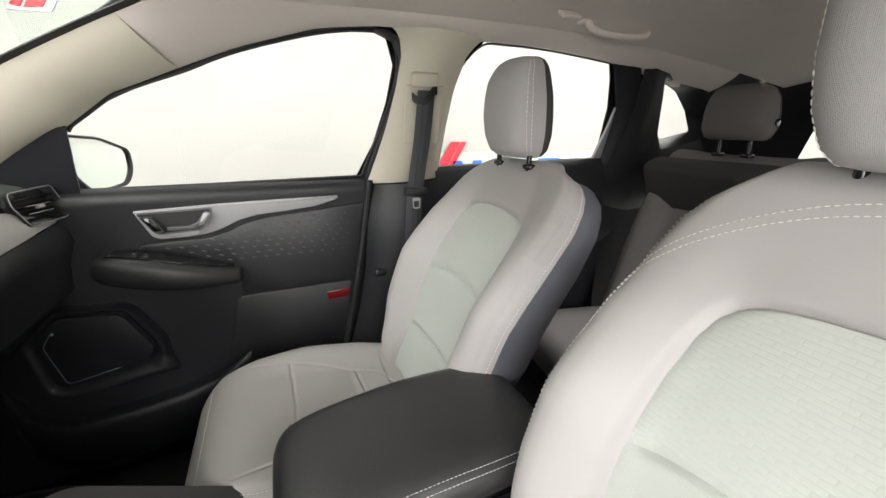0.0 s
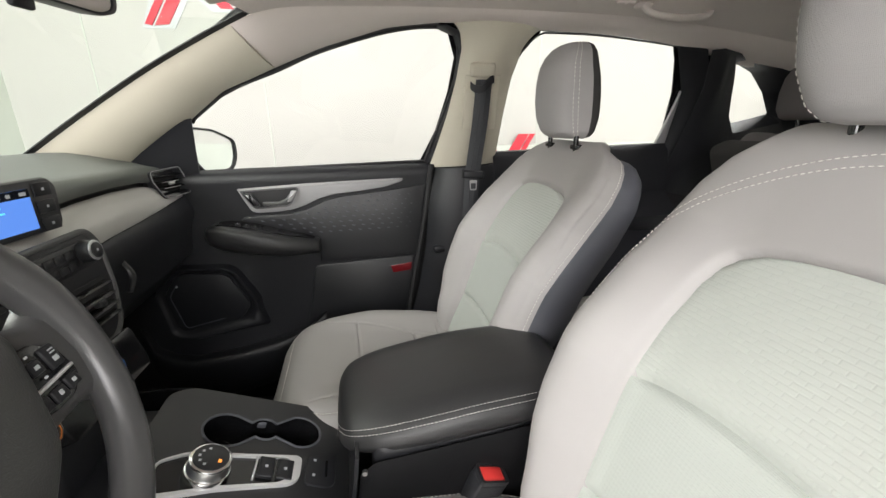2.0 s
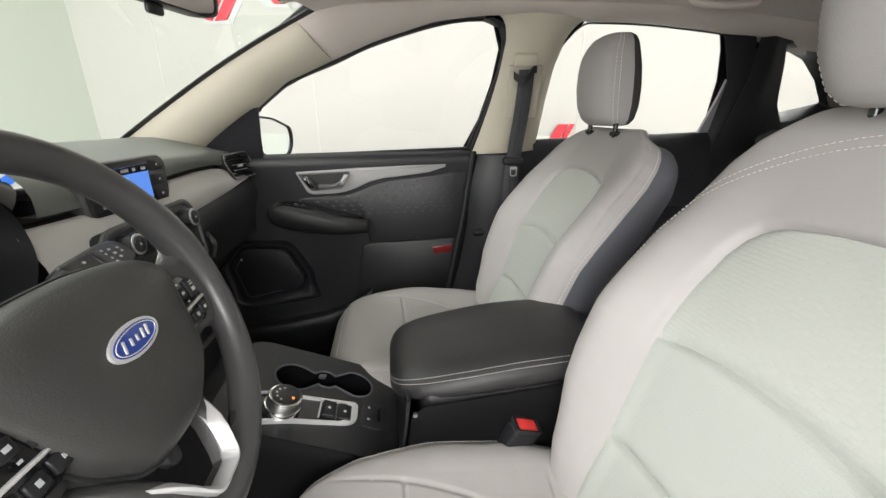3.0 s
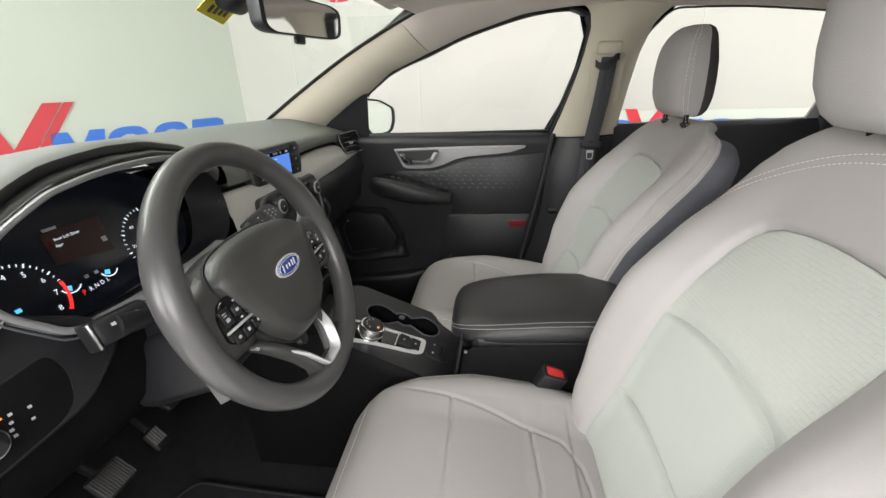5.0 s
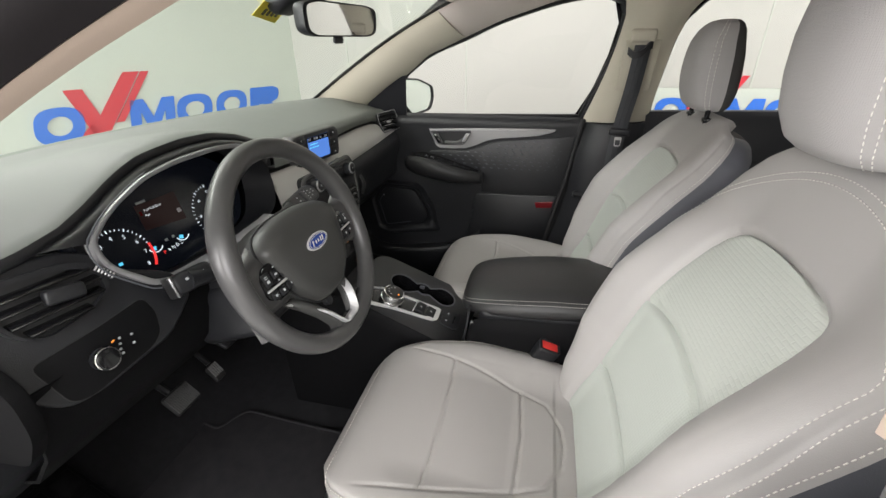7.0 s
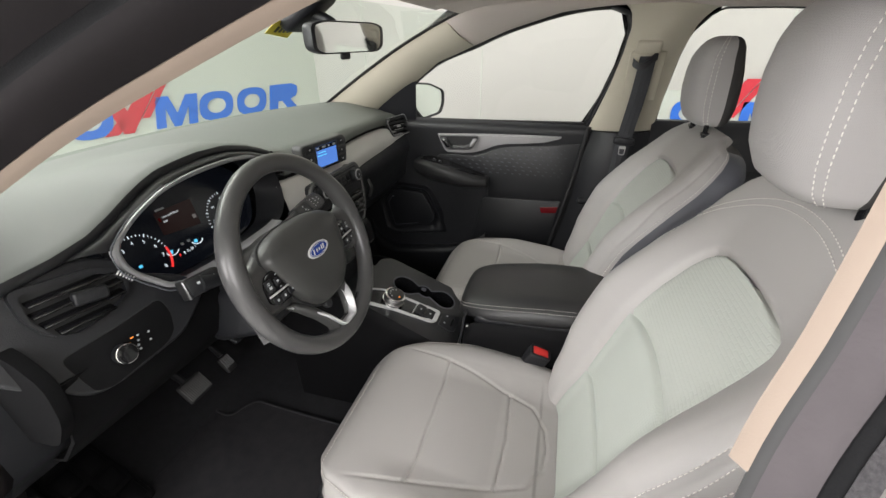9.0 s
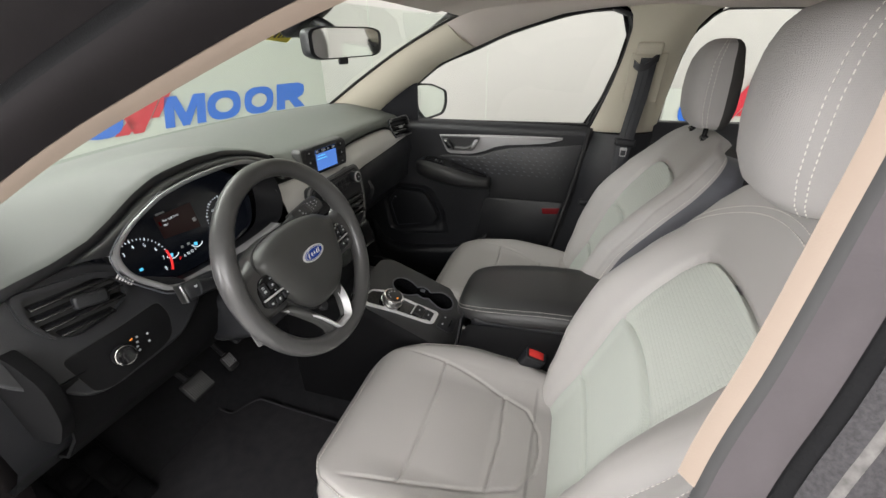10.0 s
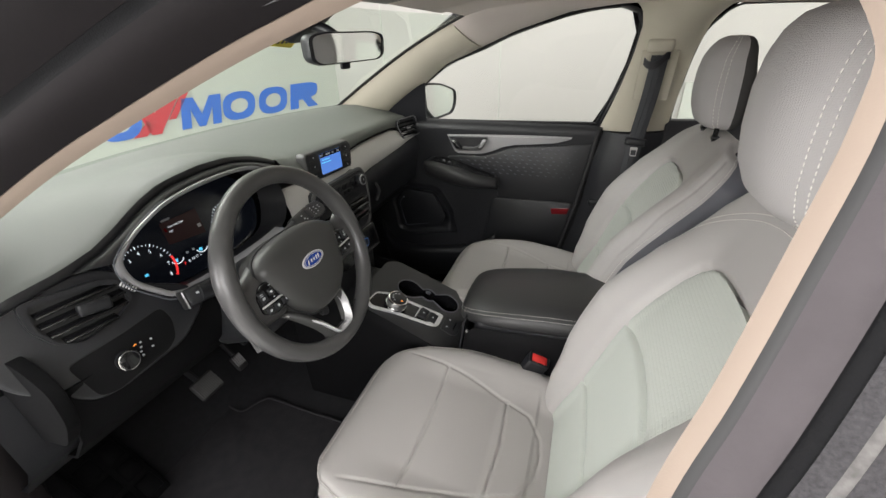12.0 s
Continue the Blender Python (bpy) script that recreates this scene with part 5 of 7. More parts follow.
XB = [-0.17 + 1.0 * k / 64 for k in range(65)]
rows = []
for t in (-0.06, 0.0, 0.06, 0.25, 0.5, 0.75, 0.94, 1.0):
    row = []
    for x in XB:
        y0, z0, y1, z1 = band(x)
        tt = max(t, 0)
        row.append(Vector((x, y0 + (y1 - y0) * tt - 0.010 * math.sin(math.pi * tt) + (0.02 if t < 0 else 0), z0 + (z1 - z0) * tt)))
    rows.append(row)
part("accent_band", grid("band", rows, sharp=60), BANDGREY, dash, "satin silver dashboard band")
part("band_slot", grid("slot", [[Vector((x, band(x)[0] + dy, band(x)[1] + dz)) for x in XB] for dy, dz in ((0.004, -0.002), (0.022, 0.004), (0.020, 0.016))], sharp=60), RUBBER, dash, "narrow black slot over the band")
XP = [-0.13 + 0.93 * k / 60 for k in range(61)]
part("pad_front", grid("pf", [[(lip(x) + Vector((0, 0, -0.004))).lerp(Vector((x, band(x)[0] + 0.002, band(x)[1] + 0.012)), t) + Vector((0, -0.010, 0.003)) * math.sin(math.pi * t) for x in XP] for t in (0, 0.06, 0.2, 0.4, 0.6, 0.8, 0.94, 1.0)] + [[Vector((x, band(x)[0] + 0.022, band(x)[1] + 0.014)) for x in XP]], sharp=70), DASHPAD, dash, "soft charcoal front face of the pad")
rows = []
for t in (0, 0.04, 0.12, 0.3, 0.6, 1.0):
    row = []
    for x in XB:
        y0, z0, y1, z1 = band(x)
        end = Vector((x, 0.345 - 0.07 * smoothstep(0.30, 0.14, x), 0.84))
        p = Vector((x, y1 - 0.006, z1)).lerp(end, t)
        row.append(p + Vector((0, -0.020 * math.sin(math.pi * min(t * 1.6, 1)), 0)))
    rows.append(row)
part("glovebox_front", grid("lower", rows, sharp=60), BLACK, dash, "black lower dash and glovebox")
part("lower_dash", grid("ld", [[Vector((x, y, z)) for x in [-0.80 + 1.60 * k / 16 for k in range(17)]] for y, z in ((0.42, 1.05), (0.38, 0.95), (0.36, 0.84), (0.42, 0.76), (0.60, 0.72), (0.98, 0.80))], sharp=60), BLACK, dash)
part("glovebox_handle", tube(spline([(0.33, 0.315, 0.955), (0.325, 0.30, 0.925), (0.30, 0.30, 0.895)], 5), 0.007, 8, flat=0.5), BLACKSOFT, dash)


def slats(n, m, w, h, mat, parent, tilt=25, name="vent_slat", depth=0.016):
    for i in range(n):
        y = -h / 2 + h * (i + 0.5) / n
        part(name, rbox(w, 0.003, depth, m @ pose(0, y, -0.004, tilt), 0.001, 1), mat, parent)


# passenger vent
VP = [1.30 * Vector(p) for p in [(-0.052, 0.033), (0.044, 0.036), (0.056, -0.012), (0.050, -0.030), (-0.038, -0.031), (-0.056, 0.010)]]
vm = pose(-0.010, -0.018, -0.004) @ frame_at((0.757, 0.371, 1.071), (-0.30, -1, 0.25))
vent = part("air_vent", ring_plate(round_poly(VP, 0.010), round_poly([p * 0.90 for p in VP], 0.008), vm, 0.007), BLACK, dash, "black air vent with a satin edge")
part("vent_edge", tube([vm @ Vector((p.x, p.y, 0.0065)) for p in round_poly([p * 0.96 for p in VP], 0.010)], 0.0014, 6, closed=True, up=(0, -1, 0.2)), SATINGREY, vent, "satin edge line")
part("vent_well", prism(round_poly([p * 0.9 for p in VP], 0.008), vm @ pose(0, 0, -0.03), 0.012), RUBBER, vent)
slats(4, vm, 0.112, 0.070, GLOSSBLACK, vent)
for i in (1, 2):
    part("slat_edge", rbox(0.070, 0.0016, 0.0016, vm @ pose(0.0, -0.035 + 0.070 * (i + 0.5) / 4 - 0.003, 0.004), 0), SATINGREY, vent)
part("vent_tab", rbox(0.018, 0.008, 0.012, vm @ pose(0.0, 0.0, 0.006), 0.003), SATINGREY, vent)

# centre display
SM = frame_at((0.034, 0.292, 1.1175), (-0.16, -1, 0.02))
SO = round_poly([Vector(p) for p in [(-0.097, 0.040), (0.084, 0.043), (0.098, 0.030), (0.092, -0.038), (-0.092, -0.041)]], 0.014, 5)
disp = part("centre_display", prism(SO, SM @ pose(0, 0, -0.028), 0.030, 0.005, 3), CASEGREY, dash, "freestanding centre display in a grey frame")
part("display_face", prism([p * 0.955 for p in SO], SM @ pose(0, 0, 0.0015), 0.002, 0.001), BLACKSOFT, disp)
part("screen", prism(round_poly([Vector(p) for p in [(-0.040, 0.028), (0.045, 0.030), (0.045, -0.029), (-0.040, -0.030)]], 0.002), SM @ pose(0, 0, 0.0035), 0.001), SCREENBLUE, disp, "lit blue screen")
part("screen_bar", prism([(-0.040, 0.017), (0.045, 0.018), (0.045, 0.030), (-0.040, 0.028)], SM @ pose(0, 0, 0.0047), 0.0006), SCREENDARK, disp)
for x, w in ((-0.034, 0.010), (-0.008, 0.016), (0.012, 0.006), (0.034, 0.010)):
    part("screen_text", rbox(w, 0.005, 0.0006, SM @ pose(x, 0.0235, 0.0056), 0), ICON, disp)
for y, w in ((0.010, 0.030), (0.002, 0.038)):
    part("screen_text", rbox(w, 0.0025, 0.0006, SM @ pose(-0.018, y, 0.0048), 0), GAUGEBLUE, disp)
for sx in (-0.066, 0.068):
    for sy in (0.026, 0.0, -0.026):
        part("display_key", rbox(0.030, 0.020, 0.003, SM @ pose(sx, sy, 0.0042), 0.002), BLACK, disp)
        part("key_mark", rbox(0.004, 0.004, 0.0006, SM @ pose(sx, sy, 0.0060), 0), ICON, disp)

# centre stack: control bar with knobs, vents, climate strip
CM = frame_at((0.023, 0.262, 1.038), (-0.04, -1, 0.14))
stack = part("centre_stack", prism(round_poly([Vector(p) for p in [(-0.125, 0.026), (0.118, 0.030), (0.135, 0.0), (0.130, -0.08), (0.108, -0.132), (0.085, -0.150), (-0.085, -0.150), (-0.108, -0.132), (-0.130, -0.08)]], 0.025, 5), CM @ pose(0, 0, -0.05), 0.052, 0.006, 3), BLACK, dash, "black centre control stack")
rim = [Vector(p) for p in [(-0.125, 0.026), (0.118, 0.030), (0.135, 0.0), (0.130, -0.08), (0.108, -0.132), (0.085, -0.150), (-0.085, -0.150), (-0.108, -0.132), (-0.130, -0.08)]]
part("stack_rim", tube([CM @ Vector((p[0] * 1.01, p[1] * 1.01, 0.0)) for p in round_poly(rim, 0.03, 5)], 0.0055, 8, closed=True, up=(0, -1, 0.5)), CASEGREY, dash, "charcoal rim round the stack")
part("control_bar", prism(round_poly([Vector(p) for p in [(-0.115, 0.014), (0.112, 0.018), (0.116, -0.024), (-0.115, -0.028)]], 0.010), CM @ pose(0, 0, 0.002), 0.004, 0.001), BLACKSOFT, stack)
for kx in (0.0875, -0.0875):
    kb = part("volume_knob", cyl(0.0175, 0.022, CM @ pose(kx, 0.0, 0.012), 28, 0.003), BLACKSOFT, stack)
    part("knob_ring", cyl(0.0165, 0.003, CM @ pose(kx, 0.0, 0.0240), 28, 0.001), SILVER, kb)
    part("knob_cap", cyl(0.0130, 0.003, CM @ pose(kx, 0.0, 0.0255), 24, 0.001), BLACK, kb)
    part("knob_mark", rbox(0.004, 0.004, 0.0006, CM @ pose(kx, 0, 0.0274), 0), ICON, kb)
for i in range(6):
    for j in (0, 1):
        part("radio_key", rbox(0.019, 0.013, 0.003, CM @ pose(-0.054 + i * 0.0215, 0.004 - j * 0.0175, 0.0068), 0.0015), BLACK, stack)
for vx in (-0.060, 0.062):
    vmm = CM @ pose(vx, -0.084, 0.004)
    v = part("centre_vent", prism(round_poly([Vector(p) for p in [(-0.052, 0.036), (0.052, 0.036), (0.046, -0.030), (0.036, -0.036), (-0.040, -0.036)]], 0.008), vmm @ pose(0, 0, -0.02), 0.019), RUBBER, stack)
    for i in range(4):
        part("vent_slat", rbox(0.094 - 0.004 * i, 0.003, 0.018, vmm @ pose(0, 0.026 - i * 0.0175, 0.002, 20), 0.001, 1), GLOSSBLACK, v)
        if i in (1, 2):
            part("slat_edge", rbox(0.080, 0.002, 0.002, vmm @ pose(0, 0.0225 - i * 0.0175, 0.0115), 0), CHROME, v)
    part("vent_tab", rbox(0.016, 0.010, 0.014, vmm @ pose(0.0, 0.0, 0.010), 0.003), BLACK, v)
part("climate_panel", prism(round_poly([Vector(p) for p in [(-0.112, 0.042), (0.112, 0.042), (0.104, -0.034), (-0.104, -0.034)]], 0.012), CM @ pose(0.0, -0.195, -0.012, -12), 0.030, 0.003), GLOSSBLACK, stack)
for kx in (0.008, -0.140):
    kb = part("climate_knob", cyl(0.0175, 0.022, CM @ pose(kx, -0.176, 0.026), 28, 0.003), BLACK, stack)
    part("knob_ring", cyl(0.0185, 0.004, CM @ pose(kx, -0.176, 0.034), 28, 0.001), CHROME, kb)
    part("knob_glow", cyl(0.0135, 0.002, CM @ pose(kx, -0.176, 0.0365), 24), KNOBBLUE if kx > 0 else AMBERDIM, kb)
    part("knob_cap", cyl(0.0105, 0.004, CM @ pose(kx, -0.176, 0.0372), 24, 0.001), BLACK, kb)
for i in range(4):
    part("climate_key", rbox(0.012, 0.008, 0.002, CM @ pose(-0.030 + i * 0.022, -0.186, 0.0205, -12), 0.001), BLACK, stack)
    part("key_light", rbox(0.005, 0.003, 0.0008, CM @ pose(-0.030 + i * 0.022, -0.183, 0.0222, -12), 0), AMBER if i in (0, 2) else ICON, stack)
part("tunnel_front", rbox(0.24, 0.20, 0.30, pose(0.03, 0.345, 0.74), 0.02, 3), BLACK, dash)

# instrument cluster
BZ = [(-0.579, 0.309, 1.111), (-0.563, 0.309, 1.130), (-0.537, 0.309, 1.148), (-0.509, 0.309, 1.161), (-0.478, 0.309, 1.173), (-0.453, 0.309, 1.178), (-0.414, 0.309, 1.183), (-0.365, 0.309, 1.185), (-0.300, 0.309, 1.184), (-0.245, 0.309, 1.175), (-0.205, 0.309, 1.153), (-0.174, 0.308, 1.118), (-0.168, 0.302, 1.076), (-0.185, 0.292, 1.046), (-0.220, 0.284, 1.024), (-0.313, 0.281, 1.014), (-0.420, 0.281, 1.012), (-0.519, 0.281, 1.021), (-0.551, 0.288, 1.044), (-0.578, 0.300, 1.078)]
BZC = resample(spline(BZ, 6, True), 96, True)
cc = Vector((-0.365, 0.385, 1.085))
inner = [Vector((cc.x + (p.x - cc.x) * 0.93, p.y + 0.072, cc.z + (p.z - cc.z) * (0.90 if p.z > cc.z else 1.35) + 0.004)) for p in BZC]
clus = part("gauge_pod", grid("cw", [[p.lerp(q, t) for p, q in zip(BZC, inner)] for t in (0, 0.15, 0.5, 1.0)], close_u=True, sharp=70), BLACKSOFT, dash, "hooded instrument cluster")
top = resample([p for p in spline(BZ[:12], 6)], 60)
hood_l = resample([lip(-0.645 + 0.515 * k / 59) + Vector((0, -0.001, -0.017)) for k in range(60)], 60)
part("cluster_hood", grid("ch", [[a.lerp(b, t) + Vector((0, -0.010, 0.004)) * math.sin(math.pi * t) for a, b in zip(hood_l, top)] for t in (0, 0.1, 0.25, 0.5, 0.75, 0.95)], sharp=70), BLACKSOFT, clus, "black hood round the gauges")
K0 = next(i for i, p in enumerate(BZC) if i > 60 and p.x < -0.40)
M0 = next(i for i, p in enumerate(BZC) if p.x > -0.46)
part("hood_line", tube([p + (p - cc).normalized() * 0.0165 + Vector((0, -0.002, 0)) for p in BZC[K0:] + BZC[:M0]], 0.0014, 6), SIDEGREY, clus, "thin grey line round the rim")
M1 = next(i for i, p in enumerate(BZC) if p.x > -0.19)
K1 = next(i for i, p in enumerate(BZC) if i > M1 and p.x < -0.22)
RIM = BZC[K1:] + BZC[:M1]
part("cluster_rim", grid("cr", [[p + Vector((0, dy, 0)) + (p - cc).normalized() * d for p in RIM] for d, dy in ((-0.003, 0.012), (-0.004, -0.001), (-0.003, -0.004), (0.004, -0.005), (0.0085, -0.003), (0.0095, 0.01))], sharp=70), SATINRIM, clus, "satin silver cluster rim")
gm = frame_at((-0.365, 0.388, 1.075), (0, -1, 0.35))
part("cluster_face", prism([(gm.inverted() @ p)[:2] for p in inner], gm @ pose(0, 0, -0.016), 0.010), SCREENDARK, clus, "dark gauge display")


def text_mesh(body_text, size, m, mat, parent, name="print"):
    cu = bpy.data.curves.new(name, "FONT")
    cu.body, cu.size, cu.align_x, cu.align_y = body_text, size, "CENTER", "CENTER"
    cu.resolution_u = 2
    tmp = bpy.data.objects.new(name, cu)
    me = bpy.data.meshes.new_from_object(tmp)
    bpy.data.objects.remove(tmp)
    me.transform(m)
    return part(name, me, mat, parent)


def dial(cx, cy, r, a0, a1, n, nums, first_red=99, shown=(0, 1)):
    for i in range(n):
        if not shown[0] <= i / (n - 1) <= shown[1]:
            continue
        a = radians(a0 + (a1 - a0) * i / (n - 1))
        big = i % 4 == 0
        red = i >= first_red
        part("gauge_tick", rbox(0.0018 if big else 0.0011, 0.0055 if big else 0.0035, 0.0006, gm @ pose(cx + r * math.cos(a), cy + r * math.sin(a), -0.0045) @ pose(0, 0, 0, 0, 0, math.degrees(a) - 90), 0), GAUGERED if red else GAUGEWHITE, clus)
    for k, s in nums:
        if not shown[0] <= k <= shown[1]:
            continue
        a = radians(a0 + (a1 - a0) * k)
        text_mesh(s, 0.0105 if cx < 0 else 0.0075, gm @ pose(cx + (r - 0.0125) * math.cos(a), cy + (r - 0.0125) * math.sin(a), -0.0042), GAUGEWHITE, clus, "gauge_number")


dial(-0.133, -0.041, 0.053, 215, -35, 33, [(0.0, "0"), (0.125, "1"), (0.25, "2"), (0.375, "3"), (0.5, "4"), (0.625, "5"), (0.75, "6"), (0.875, "7"), (1.0, "8")], 28, (0.34, 1))
dial(0.095, -0.036, 0.058, 215, -35, 33, [(0.0, "0"), (0.16, "20"), (0.33, "40"), (0.5, "60"), (0.66, "80"), (0.83, "100")], 99, (0, 0.5))
arc = [gm @ Vector((-0.133 + 0.0535 * math.cos(radians(a)), -0.041 + 0.0535 * math.sin(radians(a)), -0.0045)) for a in range(-35, 12, 4)]
part("red_zone", tube(arc, 0.0022, 6), GAUGERED, clus)
part("message_panel", prism([(-0.066, 0.034), (0.024, 0.034), (0.018, -0.022), (-0.070, -0.012)], gm @ pose(0, 0, -0.0055), 0.0006), GAUGEDIM, clus)
part("message_icon", rbox(0.005, 0.008, 0.0006, gm @ pose(-0.061, 0.018, -0.0045), 0), REDLENS, clus)
text_mesh("Rear Left Door", 0.0062, gm @ pose(-0.034, 0.021, -0.0045), GAUGEWHITE, clus, "message_text")
text_mesh("Ajar", 0.0062, gm @ pose(-0.051, 0.012, -0.0045), GAUGEWHITE, clus, "message_text")
part("message_mark", rbox(0.020, 0.004, 0.0006, gm @ pose(-0.050, 0.037, -0.0045), 0), ICON, clus)
part("message_mark", rbox(0.008, 0.008, 0.0006, gm @ pose(0.012, -0.002, -0.0045), 0), ICON, clus)
text_mesh("P", 0.010, gm @ pose(-0.062, -0.061, -0.0045), GAUGERED, clus, "gear_letter")
for i, ch in enumerate("RNDL"):
    text_mesh(ch, 0.0088, gm @ pose(-0.051 + 0.0098 * i, -0.0605 + 0.0005 * i, -0.0045), GAUGEWHITE, clus, "gear_letter")
for gx, gy in ((-0.072, -0.043), (-0.011, -0.046)):
    part("fuel_arc", tube([gm @ Vector((gx + 0.014 * math.cos(radians(a)), gy + 0.011 * math.sin(radians(a)), -0.0045)) for a in range(190, 345, 12)], 0.0009, 6), GAUGEWHITE, clus)
    part("fuel_level", prism([(gx - 0.010, gy - 0.005), (gx - 0.002, gy - 0.008), (gx + 0.001, gy - 0.001), (gx - 0.006, gy + 0.001)], gm @ pose(0, 0, -0.005), 0.0006), GAUGEBLUE, clus)
for gx in (-0.046, -0.030):
    part("tell_tale", rbox(0.006, 0.005, 0.0006, gm @ pose(gx, -0.042, -0.0045), 0), ICON, clus)
part("coolant_mark", rbox(0.007, 0.005, 0.0006, gm @ pose(-0.142, -0.044, -0.0045), 0), GAUGEBLUE, clus)

# left fascia with vent and lamp switch
FM = frame_at((-0.650, 0.290, 1.030), (-0.12, -1, 0.30))
FO = [Vector(p) for p in [(-0.150, 0.100), (-0.06, 0.100), (0.03, 0.094), (0.066, 0.072), (0.080, 0.040), (0.150, 0.00), (0.165, -0.045), (0.10, -0.092), (-0.02, -0.105), (-0.055, -0.10), (-0.13, -0.02)]]
fas = part("side_fascia", prism(round_poly(FO, 0.02, 4), FM @ pose(0, 0, -0.04), 0.030, 0.006, 3), BLACK, dash, "black outer fascia")
VO = [Vector(p) for p in [(-0.062, 0.080), (-0.02, 0.074), (0.028, 0.068), (0.056, 0.052), (0.054, 0.020), (0.02, 0.004), (-0.028, -0.002), (-0.050, 0.010), (-0.064, 0.042)]]
sv = part("air_vent", ring_plate(round_poly([p * 1.12 for p in VO], 0.012), round_poly(VO, 0.010), FM @ pose(-0.005, 0, -0.012), 0.014), BLACK, dash, "wide side air vent")
part("vent_well", prism(round_poly(VO, 0.010), FM @ pose(-0.005, 0, -0.012), 0.003), RUBBER, sv)
for i, (x0, x1, y) in enumerate([(-0.058, 0.050, 0.062), (-0.060, 0.056, 0.045), (-0.056, 0.052, 0.028), (-0.045, 0.030, 0.012)]):
    part("vent_slat", rbox(x1 - x0, 0.0035, 0.020, FM @ pose((x0 + x1) / 2 - 0.005, y, -0.004, 24, 0, -2), 0.001, 1), GLOSSBLACK, sv)
part("vent_tab", rbox(0.046, 0.021, 0.014, FM @ pose(0.004, 0.041, 0.003, 4, 0, -10), 0.005, 3), BLACK, sv, "black vent thumb tab")
tw = part("vent_thumbwheel", prism(round_poly([Vector(p) for p in [(-0.016, 0.005), (0.016, 0.004), (0.016, -0.005), (-0.016, -0.004)]], 0.004), FM @ pose(0.0575, 0.0455, -0.006, 0, 0, -52), 0.008), BLACK, sv)
for i in range(6):
    part("wheel_rib", rbox(0.0024, 0.0085, 0.003, FM @ pose(0.0507 + i * 0.0028, 0.0545 - i * 0.0037, 0.003, 0, 0, -52), 0.0008, 1), BRIGHT, sv)
LO = [Vector(p) for p in [(-0.066, -0.026), (0.02, -0.022), (0.088, -0.014), (0.095, -0.045), (0.085, -0.078), (0.066, -0.090), (-0.03, -0.102), (-0.052, -0.094)]]
part("lamp_panel", prism(round_poly(LO, 0.012), FM @ pose(0, 0, -0.012), 0.0030, 0.001), SHADEBLACK, fas)
part("panel_joint", tube([FM @ Vector((p.x, p.y, -0.0098)) for p in round_poly(LO, 0.012)], 0.0008, 6, closed=True, up=(0, -1, 0.3)), RUBBER, fas, "dark joint round the lamp panel")
kb = part("lamp_knob", cyl(0.0155, 0.020, FM @ pose(0.0, -0.062, 0.004), 32, 0.003), BLACK, fas, "headlamp rotary knob")
part("knob_ring", cyl(0.0165, 0.006, FM @ pose(0.0, -0.062, 0.010), 32, 0.002), CHROME, kb)
part("knob_cap", cyl(0.0138, 0.004, FM @ pose(0.0, -0.062, 0.0145), 28, 0.001), GLOSSBLACK, kb)
for i, (x, y) in enumerate([(0.033, -0.051), (0.030, -0.059), (0.027, -0.066), (0.027, -0.073), (0.049, -0.055), (0.046, -0.068)]):
    part("panel_icon", rbox(0.0035, 0.003, 0.0006, FM @ pose(x, y, -0.0086), 0), ICON, fas)
part("panel_light", rbox(0.005, 0.002, 0.0008, FM @ pose(0.024, -0.050, -0.0086, 0, 0, 10), 0), AMBER, fas, "amber indicator")
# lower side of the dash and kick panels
part("knee_panel", grid("kp", [[Vector((x, y + 0.03 * abs(x + 0.4), z)) for x in [-0.74 + 0.62 * k / 12 for k in range(13)]] for y, z in ((0.285, 0.975), (0.29, 0.92), (0.31, 0.86), (0.36, 0.80), (0.45, 0.77), (0.70, 0.78))], thick=0.006, sharp=60), SHADEBLACK, dash, "black knee panel")


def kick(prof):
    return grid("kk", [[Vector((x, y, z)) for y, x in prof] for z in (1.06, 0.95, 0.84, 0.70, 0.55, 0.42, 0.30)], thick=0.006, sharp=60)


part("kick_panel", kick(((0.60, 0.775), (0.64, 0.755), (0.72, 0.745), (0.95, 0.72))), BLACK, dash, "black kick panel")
# driver side takes the darker shade copy of the same black plastic
part("kick_panel", mirror_x(kick(((0.47, 0.785), (0.50, 0.762), (0.60, 0.748), (0.95, 0.72)))), SHADEBLACK, dash, "black kick panel")

# ---- steering wheel ----
WC = Vector((-0.3744, 0.1036, 1.0345))
WN = Vector((0, -0.928, 0.373))
WM = frame_at(WC, WN)
wheel = thing("steering_wheel", "dark grey four-spoke steering wheel with silver lower trim", "steering wheel", at=WC)
RIMR = 0.182


def rim_tube():
    """The rim: thicker at the thumb rests, slightly oval in section."""
    rows = []
    for k in range(120):
        a = 2 * math.pi * k / 120
        thumb = math.exp(-((math.sin(a) - 0.30) / 0.28) ** 2) * abs(math.cos(a))
        r = 0.0168 + 0.0022 * thumb
        er = Vector((math.cos(a), math.sin(a), 0))
        rows.append([WM @ (er * (RIMR + (r + 0.001 * (math.cos(b) < 0)) * math.cos(b)) + Vector((0, 0, 1.12 * r * math.sin(b)))) for b in [2 * math.pi * j / 20 for j in range(20)]])
    return grid("rim", rows, close_u=True, close_v=True, sharp=80)


